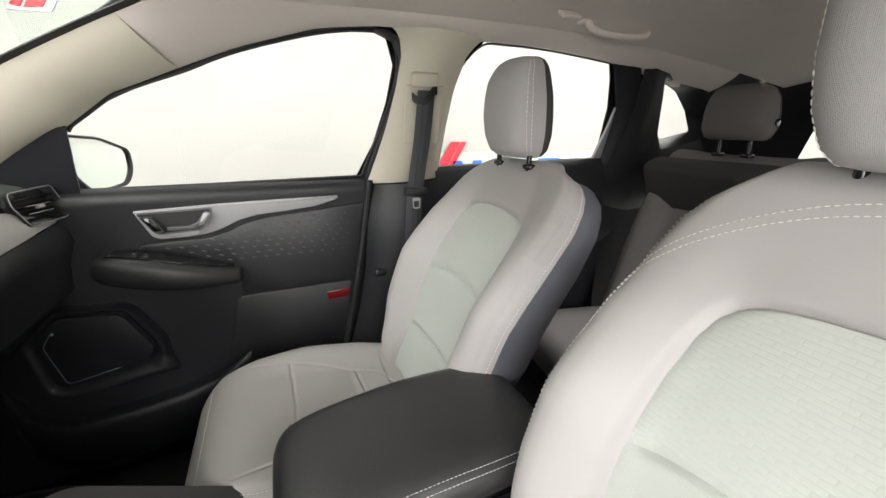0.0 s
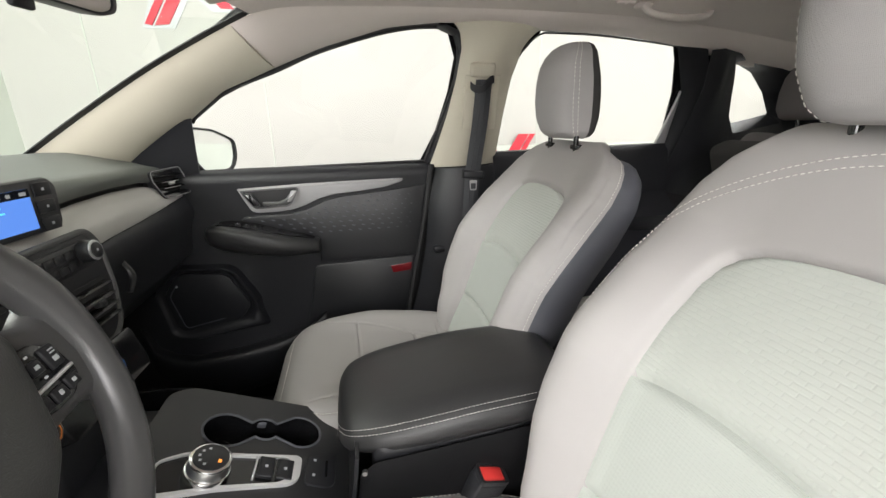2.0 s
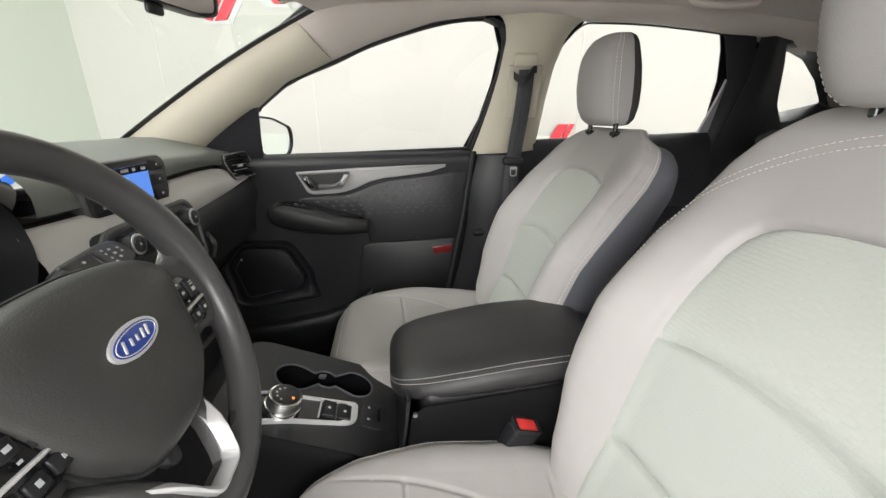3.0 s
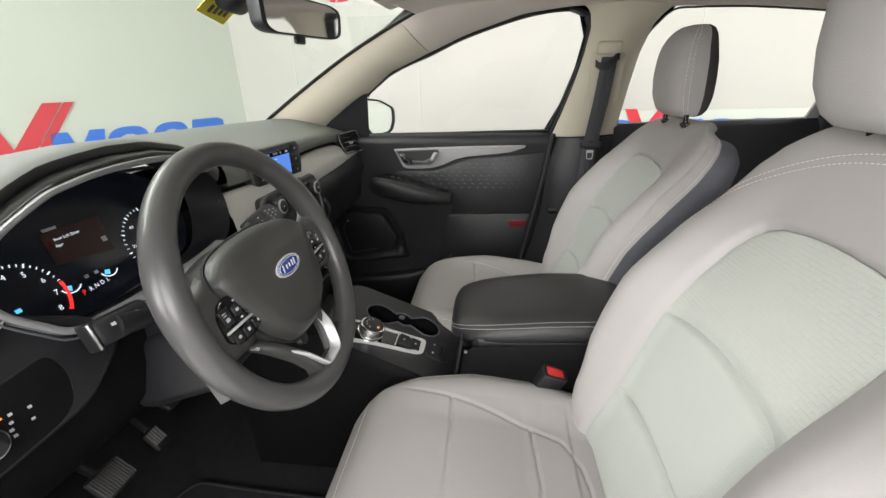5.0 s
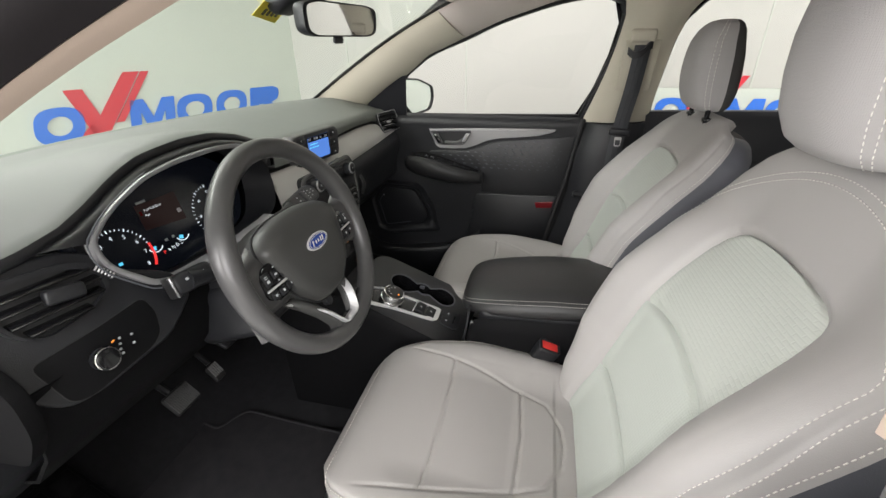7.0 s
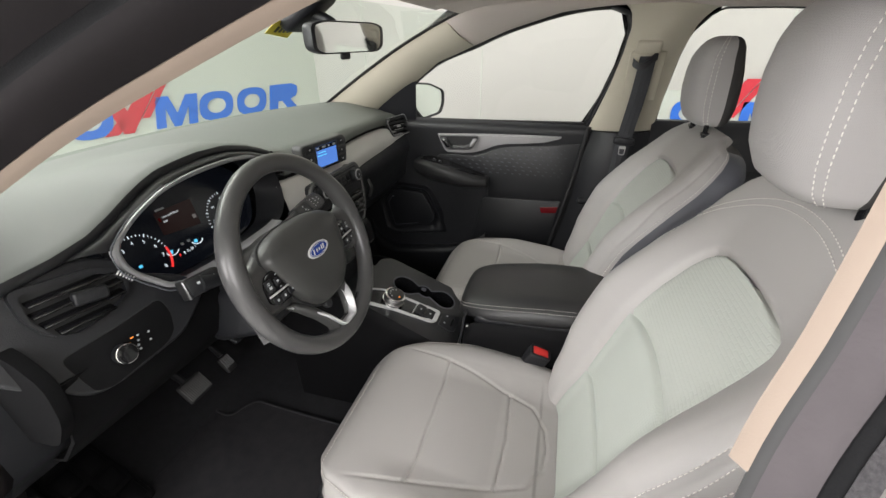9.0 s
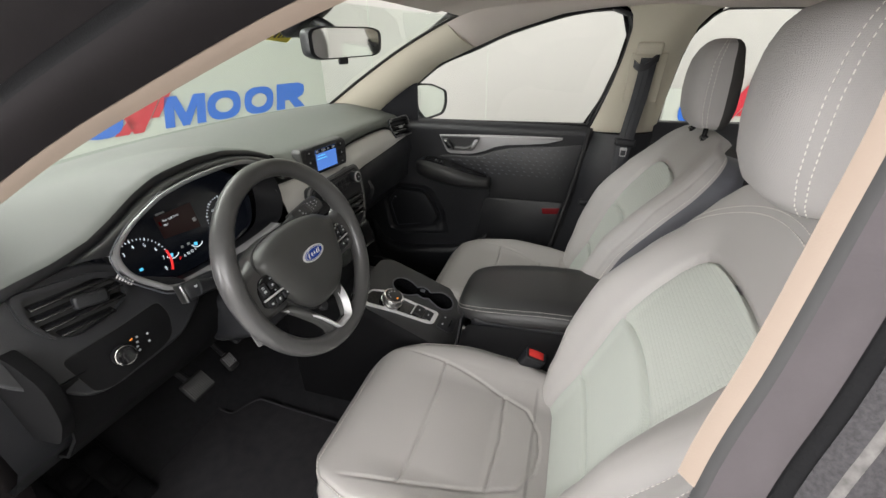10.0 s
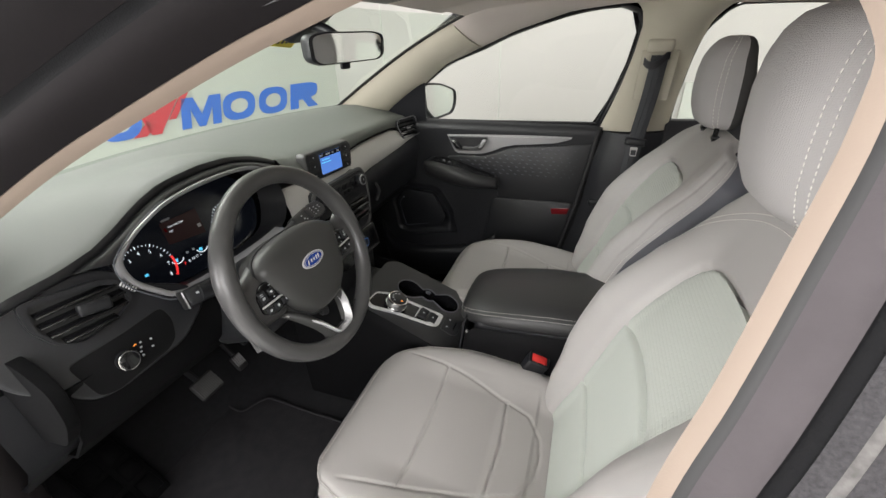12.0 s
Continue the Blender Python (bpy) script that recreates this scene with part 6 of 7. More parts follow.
part("rim", rim_tube(), WHEELSKIN, wheel, "smooth dark grey rim")
HUBO = [(-0.116, 0.036), (-0.092, 0.058), (-0.045, 0.068), (0.0, 0.070), (0.045, 0.068), (0.092, 0.058), (0.116, 0.036), (0.110, 0.006), (0.086, -0.052), (0.064, -0.080), (0.040, -0.099), (0.0, -0.104), (-0.040, -0.099), (-0.064, -0.080), (-0.086, -0.052), (-0.110, 0.006)]
HUBO = spline([Vector((*p, 0)) for p in HUBO], 4, True)


def hub():
    """Airbag cover: a domed pad whose upper part rolls back towards the dash."""
    rows = []
    for s, z in ((0.93, -0.050), (0.985, -0.020), (1.0, -0.004), (0.985, 0.008), (0.95, 0.015), (0.90, 0.0185), (0.78, 0.0215), (0.55, 0.0235), (0.30, 0.0245), (0.02, 0.0245)):
        rows.append([WM @ Vector((p.x * s, p.y * s, z - 0.018 * smoothstep(0.030, 0.072, p.y * s) - 0.006 * smoothstep(0.07, 0.12, abs(p.x * s)) - 0.008 * smoothstep(-0.05, -0.104, p.y * s))) for p in HUBO])
    return grid("hub", rows, close_u=True, caps=True, sharp=60)


part("airbag_cover", hub(), COVER, wheel, "charcoal airbag cover")
part("cover_seam", tube([WM @ Vector((p.x * 1.006, p.y * 1.006, -0.006 - 0.018 * smoothstep(0.03, 0.072, p.y))) for p in HUBO], 0.0022, 6, closed=True, up=WN), RUBBER, wheel, "dark joint round the airbag cover")
for s in (-1, 1):
    sp = []
    for x, y0, y1, z in ((0.070, 0.056, -0.062, -0.022), (0.100, 0.052, -0.062, -0.012), (0.128, 0.040, -0.058, -0.006), (0.150, 0.034, -0.056, -0.003), (0.168, 0.044, -0.066, -0.002), (0.180, 0.062, -0.084, -0.004)):
        sp.append([WM @ Vector((s * x, y, z + dz)) for y, dz in ((y0, -0.020), (y0 - 0.003, -0.002), (y0 - 0.014, 0.004), ((y0 + y1) / 2, 0.006), (y1 + 0.014, 0.004), (y1 + 0.003, -0.002), (y1, -0.020))])
    part("spoke", grid("sp", sp, close_u=True, caps=True, sharp=70), WHEELSKIN, wheel, "smooth grey side spoke")
    PO = [(0.082, 0.016), (0.104, 0.019), (0.130, 0.016), (0.146, 0.000), (0.149, -0.028), (0.130, -0.042), (0.098, -0.042), (0.079, -0.026)]
    pod = part("switch_pod", prism(round_poly([Vector((s * a, b)) for a, b in (PO if s > 0 else list(reversed(PO)))], 0.007), WM @ pose(0, 0, -0.001), 0.007, 0.002), GLOSSBLACK, wheel, "gloss black wheel switches")
    part("pod_strip", rbox(0.064, 0.0034, 0.004, WM @ pose(s * 0.114, -0.0195, 0.0065, 0, 0, s * 2), 0.0012), BRIGHT, pod, "silver strip")
    for bx, by, w, h in ((0.1140, -0.002, 0.013, 0.013), (0.0945, -0.002, 0.015, 0.024), (0.134, -0.002, 0.016, 0.022), (0.095, -0.031, 0.017, 0.013), (0.115, -0.032, 0.016, 0.013), (0.134, -0.030, 0.015, 0.013)):
        part("pod_key", rbox(w, h, 0.004, WM @ pose(s * bx, by, 0.0065), 0.0016), BLACK, pod)
    for bx, by, w, h in ((0.114, -0.002, 0.0050, 0.0034), (0.112, 0.0098, 0.0034, 0.0020), (0.114, -0.0131, 0.0034, 0.0020), (0.0935, 0.002, 0.0055, 0.0014), (0.091, -0.001, 0.0014, 0.0050), (0.0955, -0.0066, 0.0060, 0.0044), (0.136, 0.004, 0.0060, 0.0012), (0.136, 0.001, 0.0060, 0.0012), (0.135, -0.005, 0.0060, 0.0044), (0.092, -0.030, 0.0050, 0.0036), (0.115, -0.031, 0.0040, 0.0044), (0.134, -0.030, 0.0044, 0.0036)):
        part("key_mark", rbox(w, h, 0.0006, WM @ pose(s * bx, by, 0.0088), 0), ICON, pod)
# split lower spoke: two arms with bright inner trim that meet in a flat-bottomed vee
for s in (-1, 1):
    rows = []
    for x, y, w, z in ((0.074, -0.068, 0.026, -0.034), (0.062, -0.092, 0.022, -0.018), (0.046, -0.124, 0.019, -0.004), (0.034, -0.150, 0.018, 0.000), (0.030, -0.172, 0.022, -0.003)):
        rows.append([WM @ Vector((s * (x + dx * w), y, z + dz)) for dx, dz in ((-0.5, -0.014), (-0.5, 0.003), (-0.2, 0.007), (0.2, 0.007), (0.5, 0.002), (0.5, -0.014))])
    part("lower_spoke", grid("ls", rows, close_u=True, caps=True, sharp=60), COVER, wheel, "charcoal lower spoke arm")
VEE = spline([Vector(p) for p in [(-0.084, -0.072, -0.032), (-0.066, -0.094, -0.018), (-0.046, -0.124, 0.004), (-0.030, -0.152, 0.011), (-0.020, -0.162, 0.012), (0.0, -0.164, 0.011), (0.020, -0.162, 0.012), (0.030, -0.152, 0.011), (0.046, -0.124, 0.004), (0.066, -0.094, -0.018), (0.084, -0.072, -0.032)]], 5)
rows = []
for p in VEE:
    inn = (Vector((0, -0.085, 0)) - Vector((p.x, p.y, 0))).normalized()
    wd = 0.010 if abs(p.x) > 0.022 else 0.006
    rows.append([WM @ (p + inn * o + Vector((0, 0, dz))) for o, dz in ((-0.003, -0.004), (-0.002, 0.003), (0.001, 0.004), (wd * 0.5, 0.000), (wd, -0.010), (wd * 0.6, -0.014))])
part("spoke_trim", grid("vee", rows, close_u=True, caps=True, sharp=50), BRIGHT, wheel, "bright silver vee trim on the lower spoke")
part("lower_bridge", prism(round_poly([Vector(p) for p in [(-0.056, -0.160), (0.056, -0.160), (0.062, -0.182), (-0.062, -0.182)]], 0.006), WM @ pose(0, 0, -0.012), 0.019, 0.004), WHEELSKIN, wheel)
part("spoke_boss", cyl(0.010, 0.012, WM @ pose(0.0, -0.118, -0.024), 20, 0.002), BLACK, wheel)
em = part("emblem", cyl(1.0, 1.0, WM @ pose(-0.004, 0.0015, 0.0245) @ Matrix.Diagonal((0.0325, 0.0142, 0.005, 1)), 40), BRIGHT, wheel, "bright oval emblem rim")
part("emblem_field", cyl(1.0, 1.0, WM @ pose(-0.004, 0.0015, 0.0262) @ Matrix.Diagonal((0.0288, 0.0114, 0.003, 1)), 40), EMBLEM, em, "blue enamel oval")
part("emblem_line", tube([WM @ pose(-0.004, 0.0015, 0.0279) @ Vector((0.0268 * math.cos(2 * math.pi * k / 48), 0.0098 * math.sin(2 * math.pi * k / 48), 0)) for k in range(48)], 0.0005, 6, closed=True, up=WN), BRIGHT, em)
for x, h, tl in ((-0.017, 0.011, 20), (-0.0075, 0.007, 15), (0.0005, 0.006, 15), (0.0085, 0.009, 18), (0.015, 0.010, 18)):
    part("emblem_mark", rbox(0.0032, h, 0.0012, WM @ pose(-0.004 + x, 0.0015, 0.0281, 0, 0, -tl), 0.0005, 1), BRIGHT, em)
for k in range(4):
    part("cover_mark", rbox(0.0026, 0.005, 0.0004, WM @ pose(0.022 + 0.0048 * k, -0.066 + 0.0004 * k, 0.0195, 8, 4, 18), 0), CASEGREY, wheel)

# column, stalks
col = thing("steering_column", "black steering column shroud with two stalks", "steering column")
CA = WC - WN * 0.05
CB = Vector((-0.376, 0.37, 0.915))
rows = []
for t, w, h in ((0, 0.055, 0.05), (0.25, 0.062, 0.06), (0.6, 0.066, 0.066), (1.0, 0.066, 0.066)):
    c = CA.lerp(CB, t) + Vector((0, 0, -0.012))
    rows.append([c + Vector((w * math.copysign(abs(math.cos(a)) ** 0.6, math.cos(a)), 0, h * math.copysign(abs(math.sin(a)) ** 0.6, math.sin(a)))) for a in [2 * math.pi * k / 28 for k in range(28)]])
part("shroud", grid("sh", rows, close_u=True, caps=True, sharp=60), BLACK, col, "black column shroud")
part("lower_shroud", rbox(0.15, 0.16, 0.12, pose(-0.376, 0.275, 0.895, -20), 0.02, 3), BLACK, col)
lm = pose(-0.512, 0.236, 1.024, -22, 0, -12)
ls = part("signal_stalk", tube(spline([(-0.42, 0.225, 1.00), (-0.47, 0.225, 1.015), (-0.52, 0.235, 1.026)], 5), lambda t: 0.012 + 0.006 * t, 12, flat=0.9), BLACK, col, "black indicator stalk")
part("stalk_paddle", rbox(0.070, 0.026, 0.034, lm, 0.009, 3), BLACK, ls)
part("stalk_collar", rbox(0.006, 0.028, 0.036, lm @ pose(-0.034, 0, 0), 0.006, 2), DARKCHROME, ls, "silver stalk tip")
for i in range(3):
    part("stalk_icon", rbox(0.005, 0.0006, 0.004, lm @ pose(-0.012 + 0.014 * i, -0.0135, 0.004), 0), ICON, ls)
A, B = Vector((-0.300, 0.176, 1.074)), Vector((-0.146, 0.213, 1.056))
rd = (B - A).normalized()
rn = (Vector((-0.25, -0.72, 0.65)) - rd * rd.dot(Vector((-0.25, -0.72, 0.65)))).normalized()
rm = Matrix((rd, rn.cross(rd), rn)).transposed().to_4x4()
rm.translation = A.lerp(B, 0.5)
rs = part("wiper_stalk", prism(round_poly([Vector(p) for p in [(-0.080, 0.015), (0.030, 0.022), (0.070, 0.020), (0.084, 0.004), (0.076, -0.017), (0.030, -0.022), (-0.080, -0.015)]], 0.010), rm @ pose(0, 0, -0.012), 0.018, 0.005, 3), BLACK, col, "black wiper stalk with white symbols")
part("stalk_rocker", rbox(0.020, 0.026, 0.006, rm @ pose(-0.006, 0.0, 0.006), 0.002), BLACKSOFT, rs)
for x, y, w in ((-0.040, 0.006, 0.006), (-0.038, -0.003, 0.007), (-0.030, -0.007, 0.004), (0.014, 0.010, 0.005), (0.014, 0.004, 0.004), (0.015, -0.003, 0.003), (0.016, -0.009, 0.004), (0.032, 0.008, 0.007), (0.034, 0.001, 0.008), (0.036, -0.006, 0.006), (0.054, 0.006, 0.007), (0.055, 0.0, 0.006)):
    part("stalk_icon", rbox(w, 0.0028, 0.0006, rm @ pose(x, y, 0.0064), 0), ICON, rs)
part("stalk_shaft", tube([(-0.37, 0.17, 1.06), A], 0.011, 12), BLACK, rs)

# ---- centre console ----
cons = thing("centre_console", "black centre console with cup holders and rotary shifter", "console")
KM = frame_at((0.0, 0.085, 0.700), (0, -0.4, 0.917), (0, 1, 0))     # sloping top, local y runs forward


def kz(y):
    """Local y of a place on the sloping top."""
    return (y - 0.085) / 0.917


def kp(pts):
    return [Vector((x, kz(y))) for x, y in pts]


TOP = kp([(-0.112, 0.165), (-0.10, 0.19), (0.13, 0.19), (0.160, 0.16), (0.172, -0.115), (0.165, -0.14), (-0.105, -0.14), (-0.112, -0.12)])
CUPS = [(0.060, 0.080, 0.041, 0.038), (0.086, -0.038, 0.041, 0.038), (0.078, 0.022, 0.026, 0.022)]
bm = bmesh.new()
ov = [bm.verts.new((p[0], p[1], 0.0)) for p in round_poly(TOP, 0.02, 4)]
edges = [bm.edges.new((ov[i], ov[(i + 1) % len(ov)])) for i in range(len(ov))]
WELL = []
for k in range(72):
    a = 2 * math.pi * k / 72
    best = 0
    c = Vector((0.074, kz(0.021)))
    d = Vector((math.cos(a), math.sin(a)))
    for (cx, cy, rx, ry) in CUPS:
        q = Vector((cx, kz(cy))) - c
        b = q.dot(d)
        disc = b * b - (q.length_squared - rx * rx)
        if disc > 0:
            best = max(best, b + math.sqrt(disc))
    WELL.append(c + d * max(best, 0.024))
iv = [bm.verts.new((p[0], p[1], 0.0)) for p in WELL]
edges += [bm.edges.new((iv[i], iv[(i + 1) % 72])) for i in range(72)]
bmesh.ops.triangle_fill(bm, edges=edges, use_beauty=True)
bmesh.ops.recalc_face_normals(bm, faces=bm.faces)
bm.transform(KM)
part("console_top", bm, BLACKSOFT, cons, "sloping black console top")
cup = part("cup_holder", grid("cup", [[KM @ Vector((0.074 + (p[0] - 0.074) * s, kz(0.021) + (p[1] - kz(0.021)) * s, z)) for p in WELL] for s, z in ((1.02, 0.0015), (1.0, 0.002), (0.985, -0.004), (0.97, -0.06), (0.5, -0.065), (0.02, -0.065))], close_u=True, sharp=60), GLOSSBLACK, cons, "twin cup holder well")
part("cup_rim", tube([KM @ Vector((p[0], p[1], 0.001)) for p in WELL], 0.0022, 8, closed=True), SIDEGREY, cup)
for x, y, ang in ((0.040, 0.042, 30), (0.052, -0.012, -25), (0.105, 0.03, 10)):
    part("cup_finger", rbox(0.010, 0.020, 0.014, KM @ pose(x, kz(y), -0.012, 0, 0, ang), 0.003), SIDEGREY, cup)
part("front_tray", rbox(0.22, 0.16, 0.05, pose(0.02, 0.24, 0.70, 8), 0.02, 3), BLACK, cons)
# shifter frame
SF = kp([(-0.104, 0.138), (-0.090, 0.155), (-0.035, 0.152), (-0.010, 0.120), (0.018, -0.040), (0.012, -0.048), (-0.032, -0.048), (-0.046, -0.034), (-0.074, 0.066)])
SI = [Vector((p[0] * 0.86 - 0.006, (p[1] - 0.045) * 0.90 + 0.045)) for p in SF]
part("shifter_frame", ring_plate(round_poly(SF, 0.010), round_poly(SI, 0.008), KM, 0.007), BRIGHT, cons, "silver shifter frame")
part("shifter_plate", prism(round_poly(SI, 0.008), KM, 0.002), GLOSSBLACK, cons)
rot = part("rotary_shifter", cyl(0.0345, 0.012, KM @ pose(-0.044, kz(0.085), 0.010), 40, 0.003), CHROME, cons, "bright rotary gear knob")
part("knob_skirt", cyl(0.032, 0.016, KM @ pose(-0.044, kz(0.085), 0.022), 40, 0.002, 0.030), STEEL, rot)
part("knob_ring", cyl(0.0312, 0.005, KM @ pose(-0.044, kz(0.085), 0.032), 40, 0.002), CHROME, rot)
part("knob_face", cyl(0.0265, 0.003, KM @ pose(-0.044, kz(0.085), 0.0345), 36, 0.001), BLACKSOFT, rot)
for a in range(5):
    part("knob_mark", rbox(0.004, 0.004, 0.0006, KM @ pose(-0.044 + 0.017 * math.cos(radians(20 + 35 * a)), kz(0.085) + 0.017 * math.sin(radians(20 + 35 * a)), 0.0362), 0), ICON, rot)
part("knob_light", rbox(0.006, 0.005, 0.0006, KM @ pose(-0.050, kz(0.072), 0.0362), 0), AMBER, rot)
for y in (0.005, -0.024):
    part("drive_switch", rbox(0.042, 0.026, 0.008, KM @ pose(-0.018, kz(y), 0.005), 0.002), BLACK, cons)
    part("switch_mark", rbox(0.005, 0.005, 0.0006, KM @ pose(-0.018, kz(y), 0.0093), 0), ICON, cons)
part("switch_bar", rbox(0.046, 0.003, 0.008, KM @ pose(-0.022, kz(0.021), 0.005), 0.001), BRIGHT, cons)
pk = part("switch_pack", prism(round_poly(kp([(0.022, -0.056), (0.040, -0.100), (0.034, -0.106), (-0.030, -0.106), (-0.040, -0.094), (-0.038, -0.056)]), 0.008), KM, 0.004, 0.0015), BLACK, cons)
part("pack_slot", rbox(0.036, 0.004, 0.001, KM @ pose(0.0, kz(-0.090), 0.0045), 0), GLOSSBLACK, pk)
for x in (-0.018, 0.016):
    part("switch_mark", rbox(0.005, 0.005, 0.0006, KM @ pose(x, kz(-0.070), 0.0045), 0), ICON, pk)
# console flanks
def flank():
    rows = []
    for y, zt in [(0.42, 0.72), (0.30, 0.735), (0.22, 0.735), (0.165, 0.728), (0.085, 0.693), (0.0, 0.656), (-0.09, 0.617), (-0.135, 0.605), (-0.146, 0.64), (-0.156, 0.705), (-0.18, 0.722), (-0.28, 0.729), (-0.44, 0.742), (-0.53, 0.748), (-0.56, 0.70)]:
        w = 0.0 if y > -0.14 else 0.0
        rows.append([Vector((-0.106 - b * 0.004, y, zt + (0.30 - zt) * t)) for t, b in ((0, 0), (0.03, 2), (0.1, 3), (0.35, 3), (0.7, 1), (1, 0))])
    return grid("fl", rows, thick=0.004, sharp=50)


part("console_flank", flank(), SHADEBLACK, cons, "black console side")


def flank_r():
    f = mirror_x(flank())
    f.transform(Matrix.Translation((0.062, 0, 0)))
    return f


part("console_flank", flank_r(), SHADEBLACK, cons)
part("console_box", rbox(0.255, 0.38, 0.44, pose(0.03, -0.365, 0.525), 0.02, 3), BLACK, cons)
part("box_face", grid("bf", [[Vector((-0.108 + 0.278 * k / 8, y, z)) for k in range(9)] for y, z in ((-0.136, 0.600), (-0.140, 0.63), (-0.150, 0.69), (-0.156, 0.738))], thick=0.006), BLACK, cons)
part("console_rear", rbox(0.25, 0.05, 0.40, pose(0.03, -0.55, 0.52), 0.02), BLACK, cons)


# armrest lid: a loft from the rounded nose to the rear
def lid():
    rows = []
    for y, zt, zb, xl, xr in [(-0.120, 0.722, 0.716, -0.006, 0.100), (-0.123, 0.736, 0.714, -0.034, 0.122), (-0.134, 0.751, 0.714, -0.062, 0.146), (-0.155, 0.763, 0.716, -0.080, 0.160), (-0.2, 0.777, 0.721, -0.096, 0.166), (-0.28, 0.791, 0.728, -0.104, 0.168), (-0.36, 0.801, 0.735, -0.106, 0.168), (-0.44, 0.804, 0.741, -0.105, 0.165), (-0.51, 0.804, 0.746, -0.1, 0.16), (-0.54, 0.795, 0.750, -0.094, 0.152), (-0.556, 0.772, 0.752, -0.086, 0.142)]:
        h, w = zt - zb, xr - xl
        e = min(0.030, h * 0.45)
        ring_pts = []
        for x, z in [(xl + 0.010, zb), (xl + 0.002, zb + h * 0.16), (xl + 0.001, zb + h * 0.34), (xl + 0.008, zb + h * 0.56), (xl + 0.020, zb + h * 0.75), (xl + 0.040, zb + h * 0.91), (xl + 0.066, zt - h * 0.02), (xl + w * 0.36, zt), (xl + w * 0.5, zt + 0.002), (xl + w * 0.70, zt), (xr - 0.034, zt - h * 0.045), (xr - 0.016, zb + h * 0.86), (xr - 0.006, zb + h * 0.72), (xr, zb + h * 0.5), (xr - 0.003, zb + h * 0.18), (xr - 0.010, zb)]:
            ring_pts.append(Vector((x, y, z)))
        rows.append(ring_pts)
    dense = []
    cols = [spline([r[j] for r in rows], 4) for j in range(len(rows[0]))]
    for i in range(len(cols[0])):
        dense.append([c[i] for c in cols])
    return dense


LID = lid()
arm = part("armrest_lid", grid("lid", LID, close_u=True, caps=True, sharp=70), LEATHER, cons, "padded black leatherette armrest lid")
for j, t in ((3, 0.35), (3, 0.95)):
    path = [r[j].lerp(r[j + 1], t) + Vector((-0.0010, 0, 0.0006)) for r in LID[2:-3]]
    part("stitching", stitches(path, 0.0042, 0.0022, 0.0006, up=(0, 0, 1)), THREAD, arm)
part("hinge_pin", cyl(0.004, 0.006, pose(-0.114, -0.163, 0.715, 0, 90), 10), STEEL, cons)

# seat buckle
bk = thing("belt_buckle", "black belt buckle with a red release button", "belt buckle")
bmx = pose(-0.122, -0.345, 0.640, 22, -14, 4)
part("buckle_body", rbox(0.036, 0.056, 0.088, bmx, 0.007, 3), BLACK, bk)
part("buckle_collar", ring_plate(round_poly([Vector(p) for p in [(-0.017, -0.027), (0.017, -0.027), (0.017, 0.027), (-0.017, 0.027)]], 0.006), round_poly([Vector(p) for p in [(-0.0135, -0.022), (0.0135, -0.022), (0.0135, 0.022), (-0.0135, 0.022)]], 0.004), bmx @ pose(0, 0, 0.040), 0.010), BLACKSOFT, bk)
part("release_button", rbox(0.0265, 0.043, 0.012, bmx @ pose(0, 0, 0.0425), 0.003, 2), RED, bk, "bright red release button")
part("buckle_stem", tube([(-0.120, -0.355, 0.605), (-0.125, -0.385, 0.53), (-0.13, -0.41, 0.42)], 0.012, 8, flat=0.5), BLACK, bk)

# ---- pedals, mat ----
def ribs(m, w, h, n, mat, parent):
    for i in range(n):
        part("pedal_rib", rbox(w / n * 0.5, h * 0.9, 0.005, m @ pose(-w / 2 + w * (i + 0.5) / n, 0, 0.009), 0.0008, 1), mat, parent)


br = thing("brake_pedal", "wide black ribbed brake pedal", "pedal")
bmt = frame_at((-0.362, 0.566, 0.533), (0, -0.72, 0.70))
part("pedal_pad", rbox(0.076, 0.062, 0.014, bmt, 0.008, 3), RUBBER, br)
ribs(bmt, 0.072, 0.058, 13, CASEGREY, br)
part("pedal_arm", tube([(-0.362, 0.576, 0.53), (-0.36, 0.66, 0.58), (-0.36, 0.74, 0.74)], 0.010, 8), BLACK, br)
ga = thing("gas_pedal", "narrow black ribbed accelerator pedal", "pedal")
gmt = frame_at((-0.222, 0.590, 0.495), (0, -0.80, 0.60))
part("pedal_pad", rbox(0.038, 0.055, 0.014, gmt @ pose(0, -0.002, 0), 0.008, 3), RUBBER, ga)
ribs(gmt @ pose(0, 0.005, 0), 0.034, 0.040, 5, SPOKEGREY, ga)
part("pedal_arm", tube([(-0.222, 0.605, 0.52), (-0.215, 0.68, 0.58), (-0.21, 0.74, 0.74)], 0.008, 8), BLACK, ga)
part("fuse_flap", rbox(0.06, 0.05, 0.012, pose(-0.29, 0.44, 0.70, 25), 0.004), BLACK, cons)
mat_o = round_poly([Vector(p) for p in [(-0.68, 0.05), (-0.20, 0.05), (-0.19, 0.40), (-0.18, 0.555), (-0.21, 0.58), (-0.265, 0.60), (-0.25, 0.70), (-0.30, 0.74), (-0.46, 0.72), (-0.68, 0.66)]], 0.05, 5)
fm = thing("floor_mat", "black carpeted driver floor mat with bound edge", "floor mat")
part("mat_sheet", prism(mat_o, pose(0, 0, 0.288), 0.008, 0.003), MATRUBBER, fm)
part("bound_edge", tube([Vector((p[0], p[1], 0.294)) for p in mat_o], 0.005, 6, closed=True), MATRUBBER, fm, "dark bound edge")
dp = thing("foot_rest", "black ribbed footrest beside the pedals", "foot rest")
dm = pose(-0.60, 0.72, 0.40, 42)
